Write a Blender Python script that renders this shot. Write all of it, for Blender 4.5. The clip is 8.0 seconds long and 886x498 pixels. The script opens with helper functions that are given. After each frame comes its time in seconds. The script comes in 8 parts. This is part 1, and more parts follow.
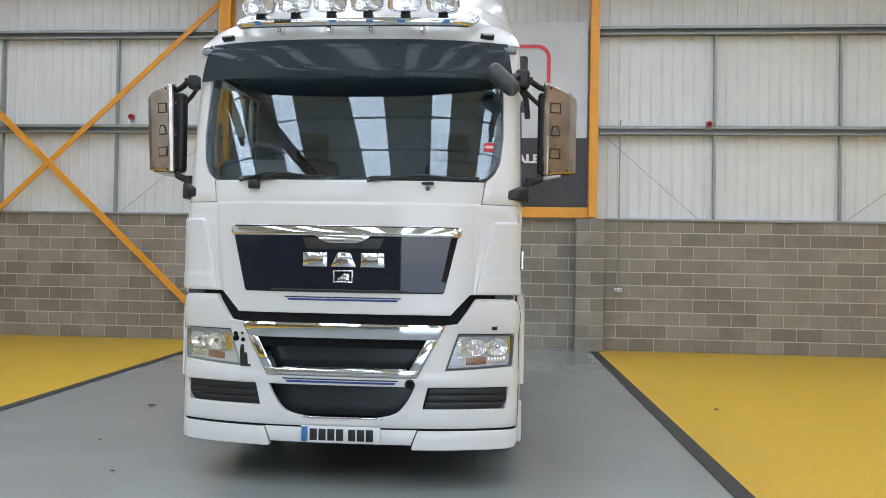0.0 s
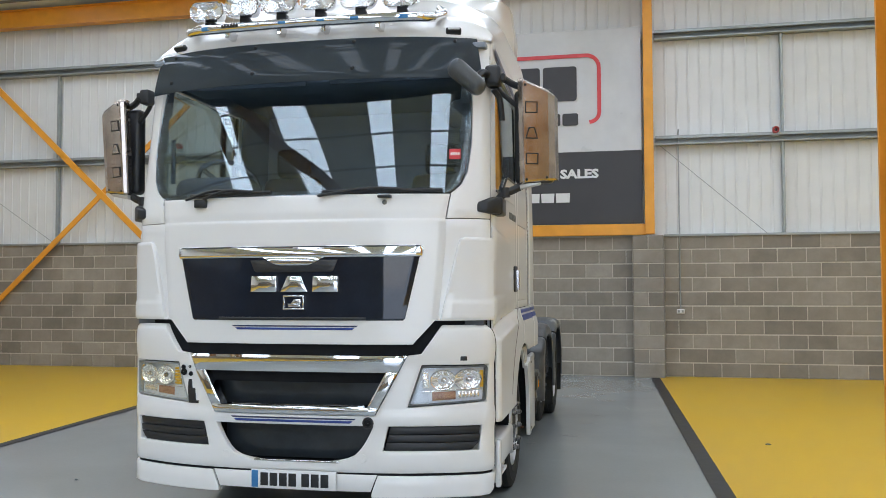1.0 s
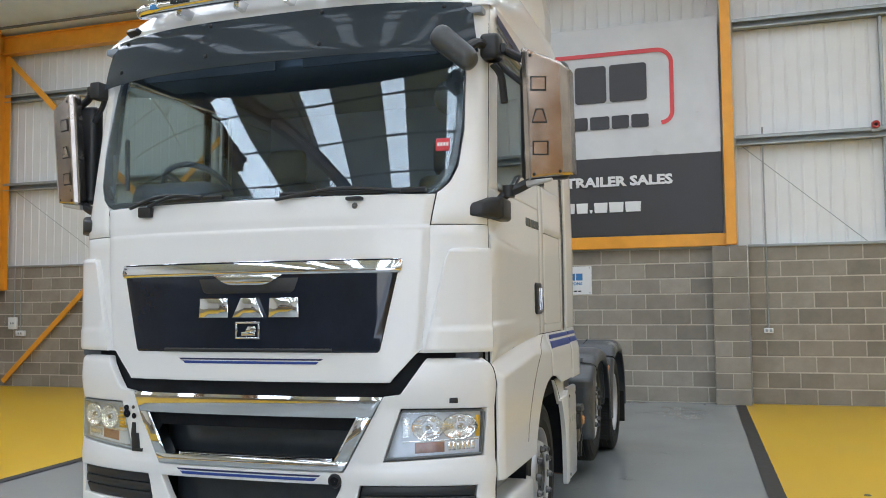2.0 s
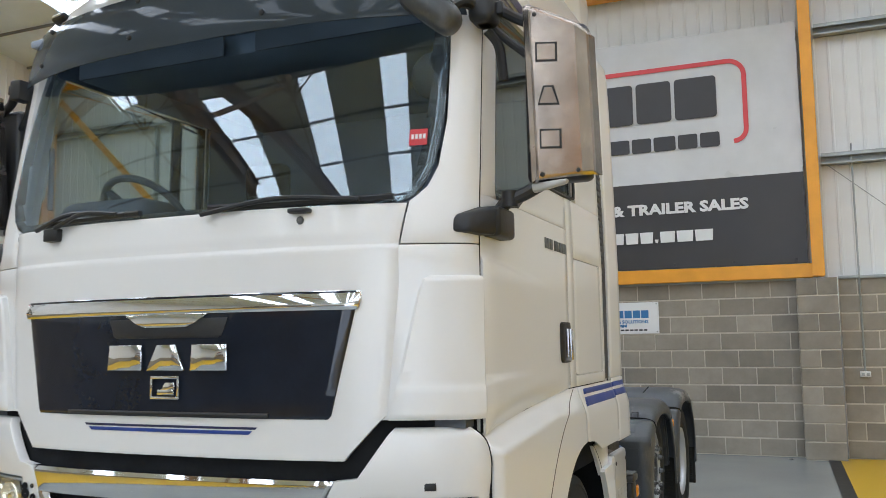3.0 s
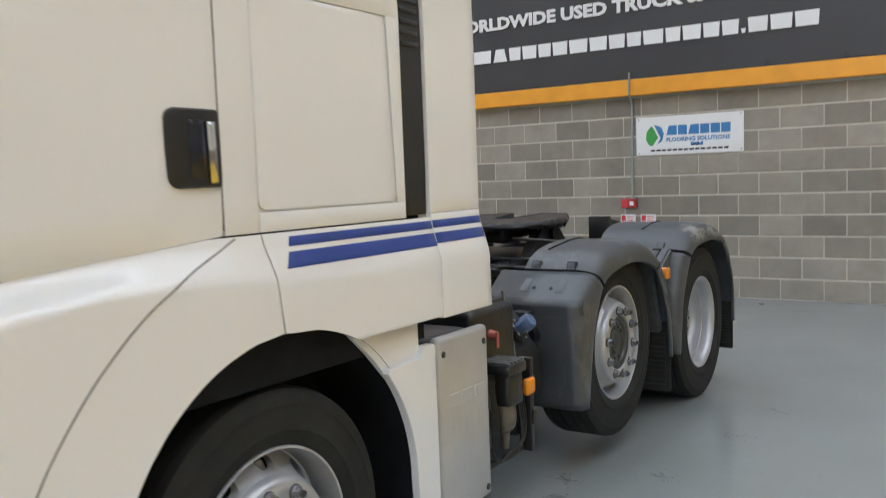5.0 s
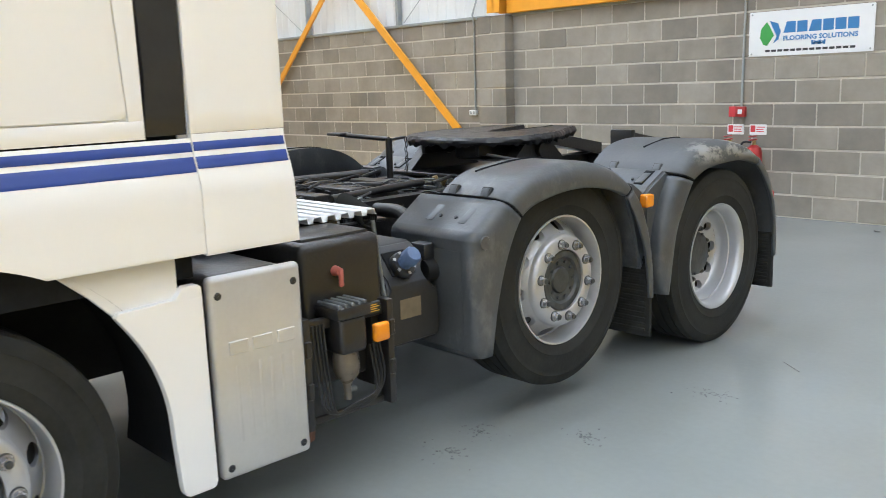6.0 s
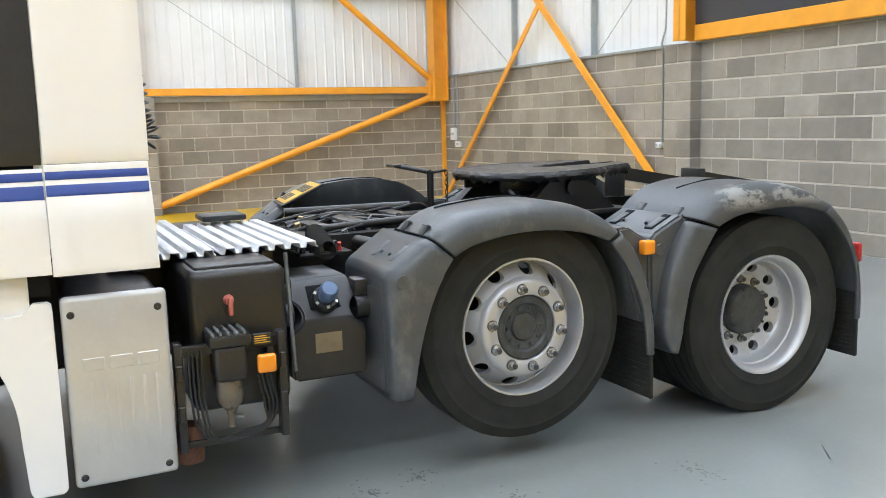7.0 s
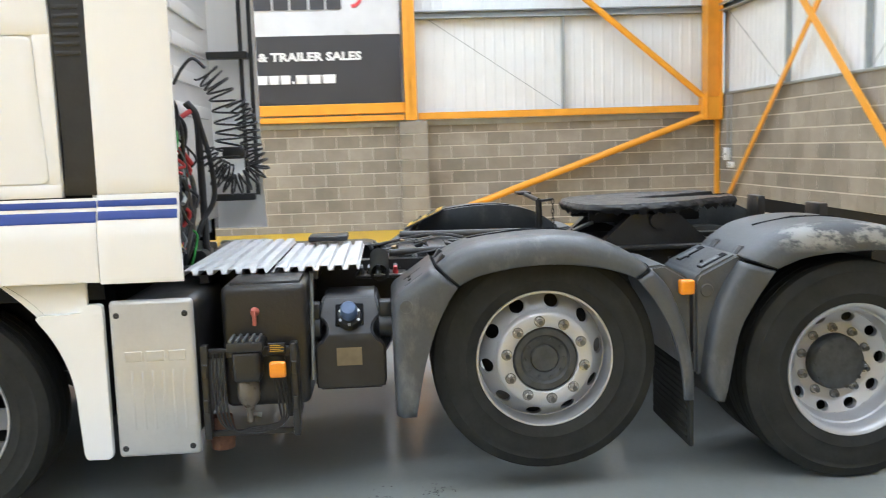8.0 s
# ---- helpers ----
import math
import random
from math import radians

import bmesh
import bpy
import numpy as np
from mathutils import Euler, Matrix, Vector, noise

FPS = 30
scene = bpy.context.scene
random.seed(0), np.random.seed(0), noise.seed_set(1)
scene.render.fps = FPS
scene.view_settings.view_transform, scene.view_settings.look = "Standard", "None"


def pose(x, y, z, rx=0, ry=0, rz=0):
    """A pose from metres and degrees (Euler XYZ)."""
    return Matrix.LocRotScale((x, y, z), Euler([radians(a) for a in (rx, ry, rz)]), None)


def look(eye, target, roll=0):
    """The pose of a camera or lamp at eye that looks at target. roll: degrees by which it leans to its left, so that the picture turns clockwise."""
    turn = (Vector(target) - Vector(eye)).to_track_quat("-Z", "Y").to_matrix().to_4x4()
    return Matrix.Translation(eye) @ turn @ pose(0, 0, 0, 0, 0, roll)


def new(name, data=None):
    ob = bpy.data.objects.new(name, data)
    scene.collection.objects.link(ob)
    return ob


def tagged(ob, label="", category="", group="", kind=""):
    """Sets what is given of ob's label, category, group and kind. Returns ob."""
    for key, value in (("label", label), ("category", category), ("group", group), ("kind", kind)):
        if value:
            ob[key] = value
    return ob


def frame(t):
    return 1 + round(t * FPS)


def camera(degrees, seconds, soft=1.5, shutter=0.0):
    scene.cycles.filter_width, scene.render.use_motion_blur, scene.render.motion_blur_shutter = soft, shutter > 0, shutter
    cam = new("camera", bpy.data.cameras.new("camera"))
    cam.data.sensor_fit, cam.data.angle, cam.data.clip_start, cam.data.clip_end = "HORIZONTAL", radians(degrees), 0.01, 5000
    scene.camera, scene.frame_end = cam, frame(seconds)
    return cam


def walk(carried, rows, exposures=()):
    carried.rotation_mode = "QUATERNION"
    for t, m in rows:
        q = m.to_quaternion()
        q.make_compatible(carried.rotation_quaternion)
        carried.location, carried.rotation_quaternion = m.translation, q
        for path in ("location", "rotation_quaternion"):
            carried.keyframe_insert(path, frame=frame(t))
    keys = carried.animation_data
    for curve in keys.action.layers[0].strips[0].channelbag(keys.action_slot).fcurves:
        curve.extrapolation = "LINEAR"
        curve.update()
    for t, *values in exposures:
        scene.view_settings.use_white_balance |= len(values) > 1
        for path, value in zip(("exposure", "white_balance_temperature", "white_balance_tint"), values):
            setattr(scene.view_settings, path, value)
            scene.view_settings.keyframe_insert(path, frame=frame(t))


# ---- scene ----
cam = camera(54.4, 8.0, 0.7, 0.2)
PATH = [
    (0, (1.23, -5.818, 1.554), (1.046, -3.827, 1.584), 1.0),
    (0.5, (1.64, -5.481, 1.55), (1.348, -3.504, 1.616), 0.2),
    (1, (1.99, -5.026, 1.543), (1.585, -3.069, 1.628), -0.2),
    (1.5, (2.202, -4.477, 1.546), (1.712, -2.54, 1.634), -0.4),
    (1.7, (2.269, -4.226, 1.561), (1.732, -2.302, 1.66), -0.6),
    (2.8, (2.296, -2.895, 1.587), (1.542, -1.053, 1.787), -0.5),
    (3, (2.279, -2.653, 1.604), (1.511, -0.819, 1.817), -0.8),
    (3.5, (2.236, -1.998, 1.6), (1.447, -0.173, 1.816), -0.8),
    (4, (2.394, -1.337, 1.595), (1.538, 0.461, 1.777), -1.1),
    (4.5, (2.592, -0.662, 1.556), (1.63, 1.09, 1.62), -1.0),
    (5, (2.864, -0.027, 1.499), (1.762, 1.634, 1.334), -2.1),
    (5.2, (2.974, 0.214, 1.501), (1.814, 1.823, 1.243), -2.2),
    (6.3, (3.758, 1.533, 1.483), (2.228, 2.767, 1.118), -1.5),
    (6.5, (3.889, 1.774, 1.463), (2.281, 2.912, 1.117), -1.0),
    (7, (4.242, 2.357, 1.477), (2.454, 3.203, 1.187), -1.6),
    (7.5, (4.514, 2.946, 1.477), (2.621, 3.52, 1.183), -1.8),
    (8, (4.75, 3.548, 1.521), (2.768, 3.674, 1.289), -1.8),
]
EXPOSURES = [(0, -0.10, 6050, 14), (1.5, -0.07, 6050, 13), (3, -0.07, 6150, 13), (3.5, -0.05, 6220, 14), (4, 0.0, 6350, 15), (4.5, 0.03, 6480, 17), (5, 0.13, 6080, 15), (6.5, 0.89, 6030, 13), (8, 0.86, 5990, 13)]
walk(cam, [(t, look(eye, target, roll)) for t, eye, target, roll in PATH], EXPOSURES)

# ---- world and light ----
world = bpy.data.worlds.new("overcast_sky")
scene.world = world
world.use_nodes = True
wn = world.node_tree
sky = wn.nodes.new("ShaderNodeTexSky")
sky.sky_type, sky.sun_disc, sky.sun_elevation, sky.sun_rotation = "NISHITA", False, radians(42), radians(200)
wn.links.new(sky.outputs[0], wn.nodes["Background"].inputs[0])
wn.nodes["Background"].inputs[1].default_value = 0.12

sun_data = bpy.data.lights.new("sun", "SUN")
sun_data.energy, sun_data.angle, sun_data.color = 1.0, radians(12), (1.0, 0.96, 0.9)
sun = new("sun", sun_data)
sun.matrix_world = look((0, 0, 40), (6, 22, 0))

# roof lights: strips of translucent sheet that run up the roof slope
STRIPS = [-8.97 + 2.42 * i for i in range(10)]
STRIP_W = 0.80
STRIP_L = 2.75
EAVES, RIDGE_Y, RIDGE_Z = 7.3, -5.7, 9.49


def roof_z(y):
    return RIDGE_Z - 0.1533 * abs(y - RIDGE_Y)


for sx_ in STRIPS:
    for ya, yb in ((-17.5, RIDGE_Y - 0.2), (RIDGE_Y + 0.2, 8.6))[1 if sx_ < -8 else 0:]:
        d = bpy.data.lights.new("roof_light_lamp", "AREA")
        d.shape, d.size, d.size_y = "RECTANGLE", STRIP_W, math.hypot(yb - ya, roof_z(yb) - roof_z(ya))
        d.energy = STRIP_L * math.pi * d.size * d.size_y * (1.5 if sx_ < -6 else 0.6 if sx_ > 6 else 0.85 if sx_ > 4 else 1.0)
        d.color = (0.82, 0.90, 1.0)
        lamp = new("roof_light_lamp", d)
        ym = (ya + yb) / 2
        tilt = math.degrees(math.atan2(roof_z(yb) - roof_z(ya), yb - ya))
        lamp.matrix_world = pose(sx_, ym, roof_z(ym) - 0.03, tilt, 0, 0)

# daylight through the open roller door behind the walk
DOOR_X0, DOOR_X1, DOOR_H, FRONT_Y = 0.3, 8.6, 5.0, -19.0
d = bpy.data.lights.new("door_daylight", "AREA")
d.shape, d.size, d.size_y = "RECTANGLE", DOOR_X1 - DOOR_X0, DOOR_H
d.energy = 2.9 * math.pi * d.size * d.size_y
d.color = (0.78, 0.88, 1.0)
lamp = new("door_daylight", d)
lamp.matrix_world = pose((DOOR_X0 + DOOR_X1) / 2, FRONT_Y - 0.1, DOOR_H / 2, 90, 0, 180) @ pose(0, 0, 0, 180, 0, 0)

# ---- materials ----
def pbr(name, col, rough=0.5, metal=0.0, var=0.12, scale=6.0, bump=0.0, coat=0.0, fine=60.0, rvar=0.1, tint=None):
    """A painted, rubber, metal or mineral surface: colour drifts at two scales, and so does the gloss."""
    m = bpy.data.materials.new(name)
    m.use_nodes = True
    nt = m.node_tree
    b = nt.nodes["Principled BSDF"]
    co = nt.nodes.new("ShaderNodeTexCoord")
    n1, n2 = nt.nodes.new("ShaderNodeTexNoise"), nt.nodes.new("ShaderNodeTexNoise")
    for n, s, dt in ((n1, scale, 6.0), (n2, fine, 3.0)):
        n.inputs["Scale"].default_value, n.inputs["Detail"].default_value = s, dt
        nt.links.new(co.outputs["Object"], n.inputs["Vector"])
    mixn = nt.nodes.new("ShaderNodeMath")
    mixn.operation = "MULTIPLY_ADD"
    nt.links.new(n2.outputs["Fac"], mixn.inputs[0])
    mixn.inputs[1].default_value = 0.3
    nt.links.new(n1.outputs["Fac"], mixn.inputs[2])
    ramp = nt.nodes.new("ShaderNodeValToRGB")
    ramp.color_ramp.elements[0].position, ramp.color_ramp.elements[1].position = 0.35, 0.95
    lo = tint if tint else tuple(c * (1 - var) for c in col)
    hi = tuple(min(1.0, c * (1 + var * 0.6)) for c in col)
    ramp.color_ramp.elements[0].color, ramp.color_ramp.elements[1].color = (*lo, 1), (*hi, 1)
    nt.links.new(mixn.outputs[0], ramp.inputs[0])
    nt.links.new(ramp.outputs[0], b.inputs["Base Color"])
    rr = nt.nodes.new("ShaderNodeMapRange")
    rr.inputs["To Min"].default_value, rr.inputs["To Max"].default_value = max(0.02, rough - rvar), min(1.0, rough + rvar)
    nt.links.new(n1.outputs["Fac"], rr.inputs["Value"])
    nt.links.new(rr.outputs[0], b.inputs["Roughness"])
    b.inputs["Metallic"].default_value = metal
    b.inputs["Coat Weight"].default_value = coat
    b.inputs["Coat Roughness"].default_value = 0.06
    if bump:
        bp = nt.nodes.new("ShaderNodeBump")
        bp.inputs["Strength"].default_value, bp.inputs["Distance"].default_value = bump, 0.004
        nt.links.new(n2.outputs["Fac"], bp.inputs["Height"])
        nt.links.new(bp.outputs[0], b.inputs["Normal"])
    return m


def piece_mat(name, lo, hi, rough, bump):
    """Masonry: each piece has its own shade, with pores and stains."""
    m = pbr(name, hi, rough, var=0.16, scale=9.0, fine=140.0, bump=bump)
    nt = m.node_tree
    b = nt.nodes["Principled BSDF"]
    info = nt.nodes.new("ShaderNodeObjectInfo")
    ramp = nt.nodes.new("ShaderNodeValToRGB")
    ramp.color_ramp.elements[0].color, ramp.color_ramp.elements[1].color = (*lo, 1), (*hi, 1)
    nt.links.new(info.outputs["Random"], ramp.inputs[0])
    mx = nt.nodes.new("ShaderNodeMix")
    mx.data_type, mx.blend_type = "RGBA", "MULTIPLY"
    mx.inputs["Factor"].default_value = 0.55
    old = b.inputs["Base Color"].links[0].from_socket
    nt.links.new(ramp.outputs[0], mx.inputs["A"])
    bright = nt.nodes.new("ShaderNodeMix")
    bright.data_type, bright.blend_type = "RGBA", "DIVIDE"
    bright.inputs["Factor"].default_value = 1.0
    nt.links.new(old, bright.inputs["A"])
    bright.inputs["B"].default_value = (*hi, 1)
    nt.links.new(bright.outputs["Result"], mx.inputs["B"])
    # stains that run over many pieces
    geo, n3, r3 = nt.nodes.new("ShaderNodeNewGeometry"), nt.nodes.new("ShaderNodeTexNoise"), nt.nodes.new("ShaderNodeMapRange")
    n3.inputs["Scale"].default_value, n3.inputs["Detail"].default_value, n3.inputs["Roughness"].default_value = 1.4, 8.0, 0.66
    nt.links.new(geo.outputs["Position"], n3.inputs["Vector"])
    nt.links.new(n3.outputs["Fac"], r3.inputs["Value"])
    r3.inputs["From Min"].default_value, r3.inputs["From Max"].default_value = 0.3, 0.7
    r3.inputs["To Min"].default_value, r3.inputs["To Max"].default_value = 0.76, 1.16
    stain = nt.nodes.new("ShaderNodeMix")
    stain.data_type, stain.blend_type = "RGBA", "MULTIPLY"
    stain.inputs["Factor"].default_value = 1.0
    nt.links.new(mx.outputs["Result"], stain.inputs["A"])
    nt.links.new(r3.outputs[0], stain.inputs["B"])
    nt.links.new(stain.outputs["Result"], b.inputs["Base Color"])
    return m


def glass_mat(name, col=(0.75, 0.82, 0.8), rough=0.0, ior=1.5):
    m = bpy.data.materials.new(name)
    m.use_nodes = True
    nt = m.node_tree
    nt.nodes.remove(nt.nodes["Principled BSDF"])
    gl = nt.nodes.new("ShaderNodeBsdfGlass")
    gl.inputs["Color"].default_value = (*(c ** 0.5 for c in col), 1)
    gl.inputs["Roughness"].default_value = rough
    gl.inputs["IOR"].default_value = ior
    nt.links.new(gl.outputs[0], nt.nodes["Material Output"].inputs[0])
    return m


WHITE = pbr("white_paint", (0.81, 0.81, 0.80), 0.30, var=0.02, scale=1.6, coat=0.65, rvar=0.02)
WHITE.node_tree.nodes["Principled BSDF"].inputs["Coat Roughness"].default_value = 0.09
HLBODY = pbr("headlight_housing", (0.60, 0.65, 0.71), 0.3, 0.05, var=0.10, coat=0.2)
HLREF = pbr("reflector_silver", (0.92, 0.93, 0.94), 0.12, 0.85, var=0.04)
PALEAMBER = pbr("pale_amber_lens", (0.36, 0.19, 0.14), 0.18, var=0.35, scale=14, coat=0.4)
# near-black, hardly any gloss: shade of gaps and hollows put into the colour
RECESS = pbr("recess_shade_black", (0.017, 0.018, 0.020), 0.9, var=0.4)
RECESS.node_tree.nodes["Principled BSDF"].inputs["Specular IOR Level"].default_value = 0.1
INTAKE = pbr("intake_black", (0.026, 0.033, 0.040), 0.35, var=0.35, scale=12)
NUT = pbr("wheel_nut_steel", (0.42, 0.42, 0.43), 0.25, 0.55, var=0.4, scale=40)
DARK_IN = pbr("cab_lining", (0.105, 0.115, 0.130), 0.8, var=0.3)
LINING = pbr("grey_lining", (0.28, 0.32, 0.38), 0.85, var=0.2)
BLACK = pbr("black_plastic", (0.018, 0.019, 0.021), 0.42, var=0.35, scale=14, bump=0.15)
BLACK_GLOSS = pbr("black_gloss_panel", (0.013, 0.018, 0.030), 0.04, var=0.3, coat=0.0, rvar=0.02)
CHASSIS = pbr("chassis_black", (0.012, 0.012, 0.0125), 0.33, var=0.6, scale=9, bump=0.4, tint=(0.023, 0.021, 0.019))
def worn(name, col, pale, cut, amount, rough, scale, stretch=(1, 1, 1), edge=None):
    """Moulded plastic with ragged pale scrapes and dust."""
    m = pbr(name, col, rough, var=0.3, scale=5, bump=0.25)
    nt = m.node_tree
    b = nt.nodes["Principled BSDF"]
    co, mp = nt.nodes.new("ShaderNodeTexCoord"), nt.nodes.new("ShaderNodeMapping")
    mp.inputs["Scale"].default_value = stretch
    n = nt.nodes.new("ShaderNodeTexNoise")
    n.inputs["Scale"].default_value, n.inputs["Detail"].default_value, n.inputs["Roughness"].default_value = scale, 9.0, 0.68
    nt.links.new(co.outputs["Object"], mp.inputs["Vector"])
    nt.links.new(mp.outputs[0], n.inputs["Vector"])
    r = nt.nodes.new("ShaderNodeMapRange")
    r.inputs["From Min"].default_value, r.inputs["From Max"].default_value = cut
    r.inputs["To Max"].default_value = amount
    nt.links.new(n.outputs["Fac"], r.inputs["Value"])
    mx = nt.nodes.new("ShaderNodeMix")
    mx.data_type = "RGBA"
    old = b.inputs["Base Color"].links[0].from_socket
    fac = r.outputs[0]
    for axis, span in edge or ():
        sep, g = nt.nodes.new("ShaderNodeSeparateXYZ"), nt.nodes.new("ShaderNodeMapRange")
        nt.links.new(co.outputs["Object"], sep.inputs[0])
        g.inputs["From Min"].default_value, g.inputs["From Max"].default_value = span
        nt.links.new(sep.outputs[axis], g.inputs["Value"])
        mu = nt.nodes.new("ShaderNodeMath")
        mu.operation = "MULTIPLY"
        nt.links.new(fac, mu.inputs[0])
        nt.links.new(g.outputs[0], mu.inputs[1])
        fac = mu.outputs[0]
    nt.links.new(fac, mx.inputs["Factor"])
    nt.links.new(old, mx.inputs["A"])
    mx.inputs["B"].default_value = (*pale, 1)
    nt.links.new(mx.outputs["Result"], b.inputs["Base Color"])
    return m


GUARD = worn("mudguard_plastic", (0.070, 0.077, 0.084), (0.24, 0.24, 0.235), (0.54, 0.76), 0.5, 0.36, 7.0, (1.0, 1.0, 0.55))
GUARD_SCRAPED = worn("scraped_mudguard_plastic", (0.070, 0.077, 0.084), (0.36, 0.36, 0.34), (0.46, 0.54), 0.7, 0.45, 9.0, (1.3, 0.7, 1.3), ((0, (1.10, 1.17)), (1, (5.16, 5.30)), (2, (1.03, 1.07))))
HUBDARK = pbr("greasy_hub", (0.062, 0.066, 0.066), 0.5, 0.2, var=0.5, scale=22, bump=0.4)
GREASE = pbr("black_grease", (0.016, 0.016, 0.017), 0.34, var=0.7, scale=16, bump=0.8, fine=45, rvar=0.16)
CLOUDY = pbr("cloudy_filter_bowl", (0.13, 0.11, 0.085), 0.3, var=0.35, scale=18)
RUBBER = pbr("tyre_rubber", (0.024, 0.0245, 0.022), 0.8, var=0.5, scale=9, bump=0.2)
RUBBER.node_tree.nodes["Principled BSDF"].inputs["Specular IOR Level"].default_value = 0.3
CHROME = pbr("chrome", (0.74, 0.75, 0.77), 0.045, 1.0, var=0.03, rvar=0.02)
STEEL = pbr("polished_steel", (0.70, 0.70, 0.71), 0.08, 1.0, var=0.08, scale=4, rvar=0.06)
# steel whose brown, uneven tone puts warm reflections of the hall into the colour
BRUSHED = pbr("warm_toned_steel", (0.54, 0.48, 0.44), 0.24, 1.0, var=0.4, scale=9, rvar=0.10, bump=0.22, fine=7)
SEAMGREY = pbr("seam_shadow_gap", (0.16, 0.15, 0.14), 0.6, var=0.2)
RIM = pbr("silver_wheel_paint", (0.50, 0.51, 0.53), 0.33, 0.42, var=0.08, scale=12, rvar=0.02)
HUBM = pbr("dusty_hub", (0.16, 0.17, 0.17), 0.6, 0.3, var=0.4, scale=20, bump=0.3)
ALU = pbr("aluminium_tread", (0.74, 0.75, 0.76), 0.45, 0.3, var=0.15, scale=10)
SILVER = pbr("silver_paint", (0.54, 0.54, 0.53), 0.36, 0.40, var=0.12, scale=5)
BLUE = pbr("blue_decal", (0.024, 0.058, 0.28), 0.4, var=0.1)
NAVY = pbr("navy_decal", (0.02, 0.025, 0.09), 0.35, var=0.1)
AMBER = pbr("amber_lens", (0.82, 0.27, 0.012), 0.2, var=0.1, coat=0.5)
REDP = pbr("red_paint", (0.42, 0.032, 0.03), 0.35, var=0.15, scale=12)
REDSIGN = pbr("red_print", (0.62, 0.05, 0.06), 0.5, var=0.08)
WHITEP = pbr("white_print", (0.78, 0.79, 0.79), 0.5, var=0.04)
YELPLATE = pbr("yellow_plate", (0.72, 0.42, 0.03), 0.4, var=0.1)
ORANGE = pbr("orange_steel_paint", (0.83, 0.37, 0.03), 0.36, var=0.12, scale=5, bump=0.25, fine=90)
ROOFSTEEL = pbr("dusty_brown_orange_steel", (0.32, 0.20, 0.11), 0.6, var=0.25, scale=3)
PURLIN = pbr("dull_purlin_steel", (0.15, 0.15, 0.14), 0.6, var=0.25, scale=3)
GALV = pbr("galvanised_steel", (0.36, 0.39, 0.39), 0.45, 0.4, var=0.2, scale=6)
LINER = pbr("white_liner_sheet", (0.74, 0.76, 0.76), 0.4, var=0.06, scale=2.5)
ROOFM = pbr("roof_sheet", (0.70, 0.80, 0.88), 0.6, var=0.1, scale=2)
MORTAR = pbr("mortar", (0.56, 0.515, 0.44), 0.9, var=0.15, scale=20, bump=0.4)
BLOCK = piece_mat("concrete_block", (0.232, 0.209, 0.175), (0.352, 0.318, 0.266), 0.92, 0.9)
GREYFLOOR = pbr("grey_floor_paint", (0.268, 0.288, 0.281), 0.19, var=0.10, scale=0.9, fine=30, bump=0.05, rvar=0.05)
YELFLOOR = pbr("yellow_floor_paint", (0.64, 0.39, 0.011), 0.32, var=0.06, scale=0.9, fine=30, bump=0.05, rvar=0.05)
BLACKLINE = pbr("black_joint_strip", (0.032, 0.031, 0.03), 0.6, var=0.4, scale=10)
VINYLG = pbr("grey_vinyl", (0.64, 0.655, 0.67), 0.30, var=0.14, scale=1.2, bump=0.15, fine=5)
VINYLD = pbr("charcoal_vinyl", (0.042, 0.042, 0.046), 0.42, var=0.15, scale=1.5)
CHARCOAL = pbr("charcoal_print", (0.045, 0.045, 0.05), 0.45, var=0.1)
CORAL = pbr("coral_red_print", (0.70, 0.075, 0.085), 0.45, var=0.05)
GREENP = pbr("green_print", (0.05, 0.33, 0.07), 0.5, var=0.1)
BLUEP = pbr("blue_print", (0.045, 0.20, 0.46), 0.5, var=0.1)
CONC = pbr("outside_concrete", (0.32, 0.31, 0.29), 0.9, var=0.2, scale=0.6)
BRASS = pbr("brass", (0.42, 0.30, 0.14), 0.4, 0.7, var=0.3, scale=20)
FABRIC = pbr("seat_fabric", (0.05, 0.05, 0.055), 0.95, var=0.3, scale=20)
SCREEN = glass_mat("windscreen_glass", (0.70, 0.81, 0.86), 0.0, 1.65)
SIDEGL = glass_mat("side_glass", (0.52, 0.58, 0.56))
VISOR = pbr("smoked_acrylic", (0.046, 0.058, 0.068), 0.06, var=0.15, scale=3, rvar=0.02)
VISOR.node_tree.nodes["Principled BSDF"].inputs["Specular IOR Level"].default_value = 0.13
LENS_OLD = glass_mat("yellowed_lens", (0.965, 0.95, 0.87), 0.0)
LENS = glass_mat("clear_lens", (0.985, 0.99, 0.99), 0.0)

# ---- mesh helpers ----
def finish(name, bm, mat, smooth=35):
    me = bpy.data.meshes.new(name)
    bmesh.ops.remove_doubles(bm, verts=bm.verts, dist=1e-5)
    bm.to_mesh(me)
    bm.free()
    for k in (mat if isinstance(mat, (list, tuple)) else [mat]):
        me.materials.append(k)
    if smooth:
        me.shade_smooth()
        me.set_sharp_from_angle(angle=radians(smooth))
    return new(name, me)


def part(name, bm, mat, parent, label="", smooth=35):
    ob = finish(name, bm, mat, smooth)
    ob.parent = parent
    return tagged(ob, label)


def piece(name, me, parent, m):
    """One alike piece on shared mesh data."""
    ob = new(name, me)
    ob.parent = parent
    ob.matrix_basis = m
    return ob


def structure(name, bm, mat, label, category, smooth=35):
    return tagged(finish(name, bm, mat, smooth), label, category, kind="structure")


def root(name, label, category, m=None, group="", kind=""):
    ob = new(name)
    ob.empty_display_size = 0.2
    if m is not None:
        ob.matrix_world = m
    return tagged(ob, label, category, group, kind)


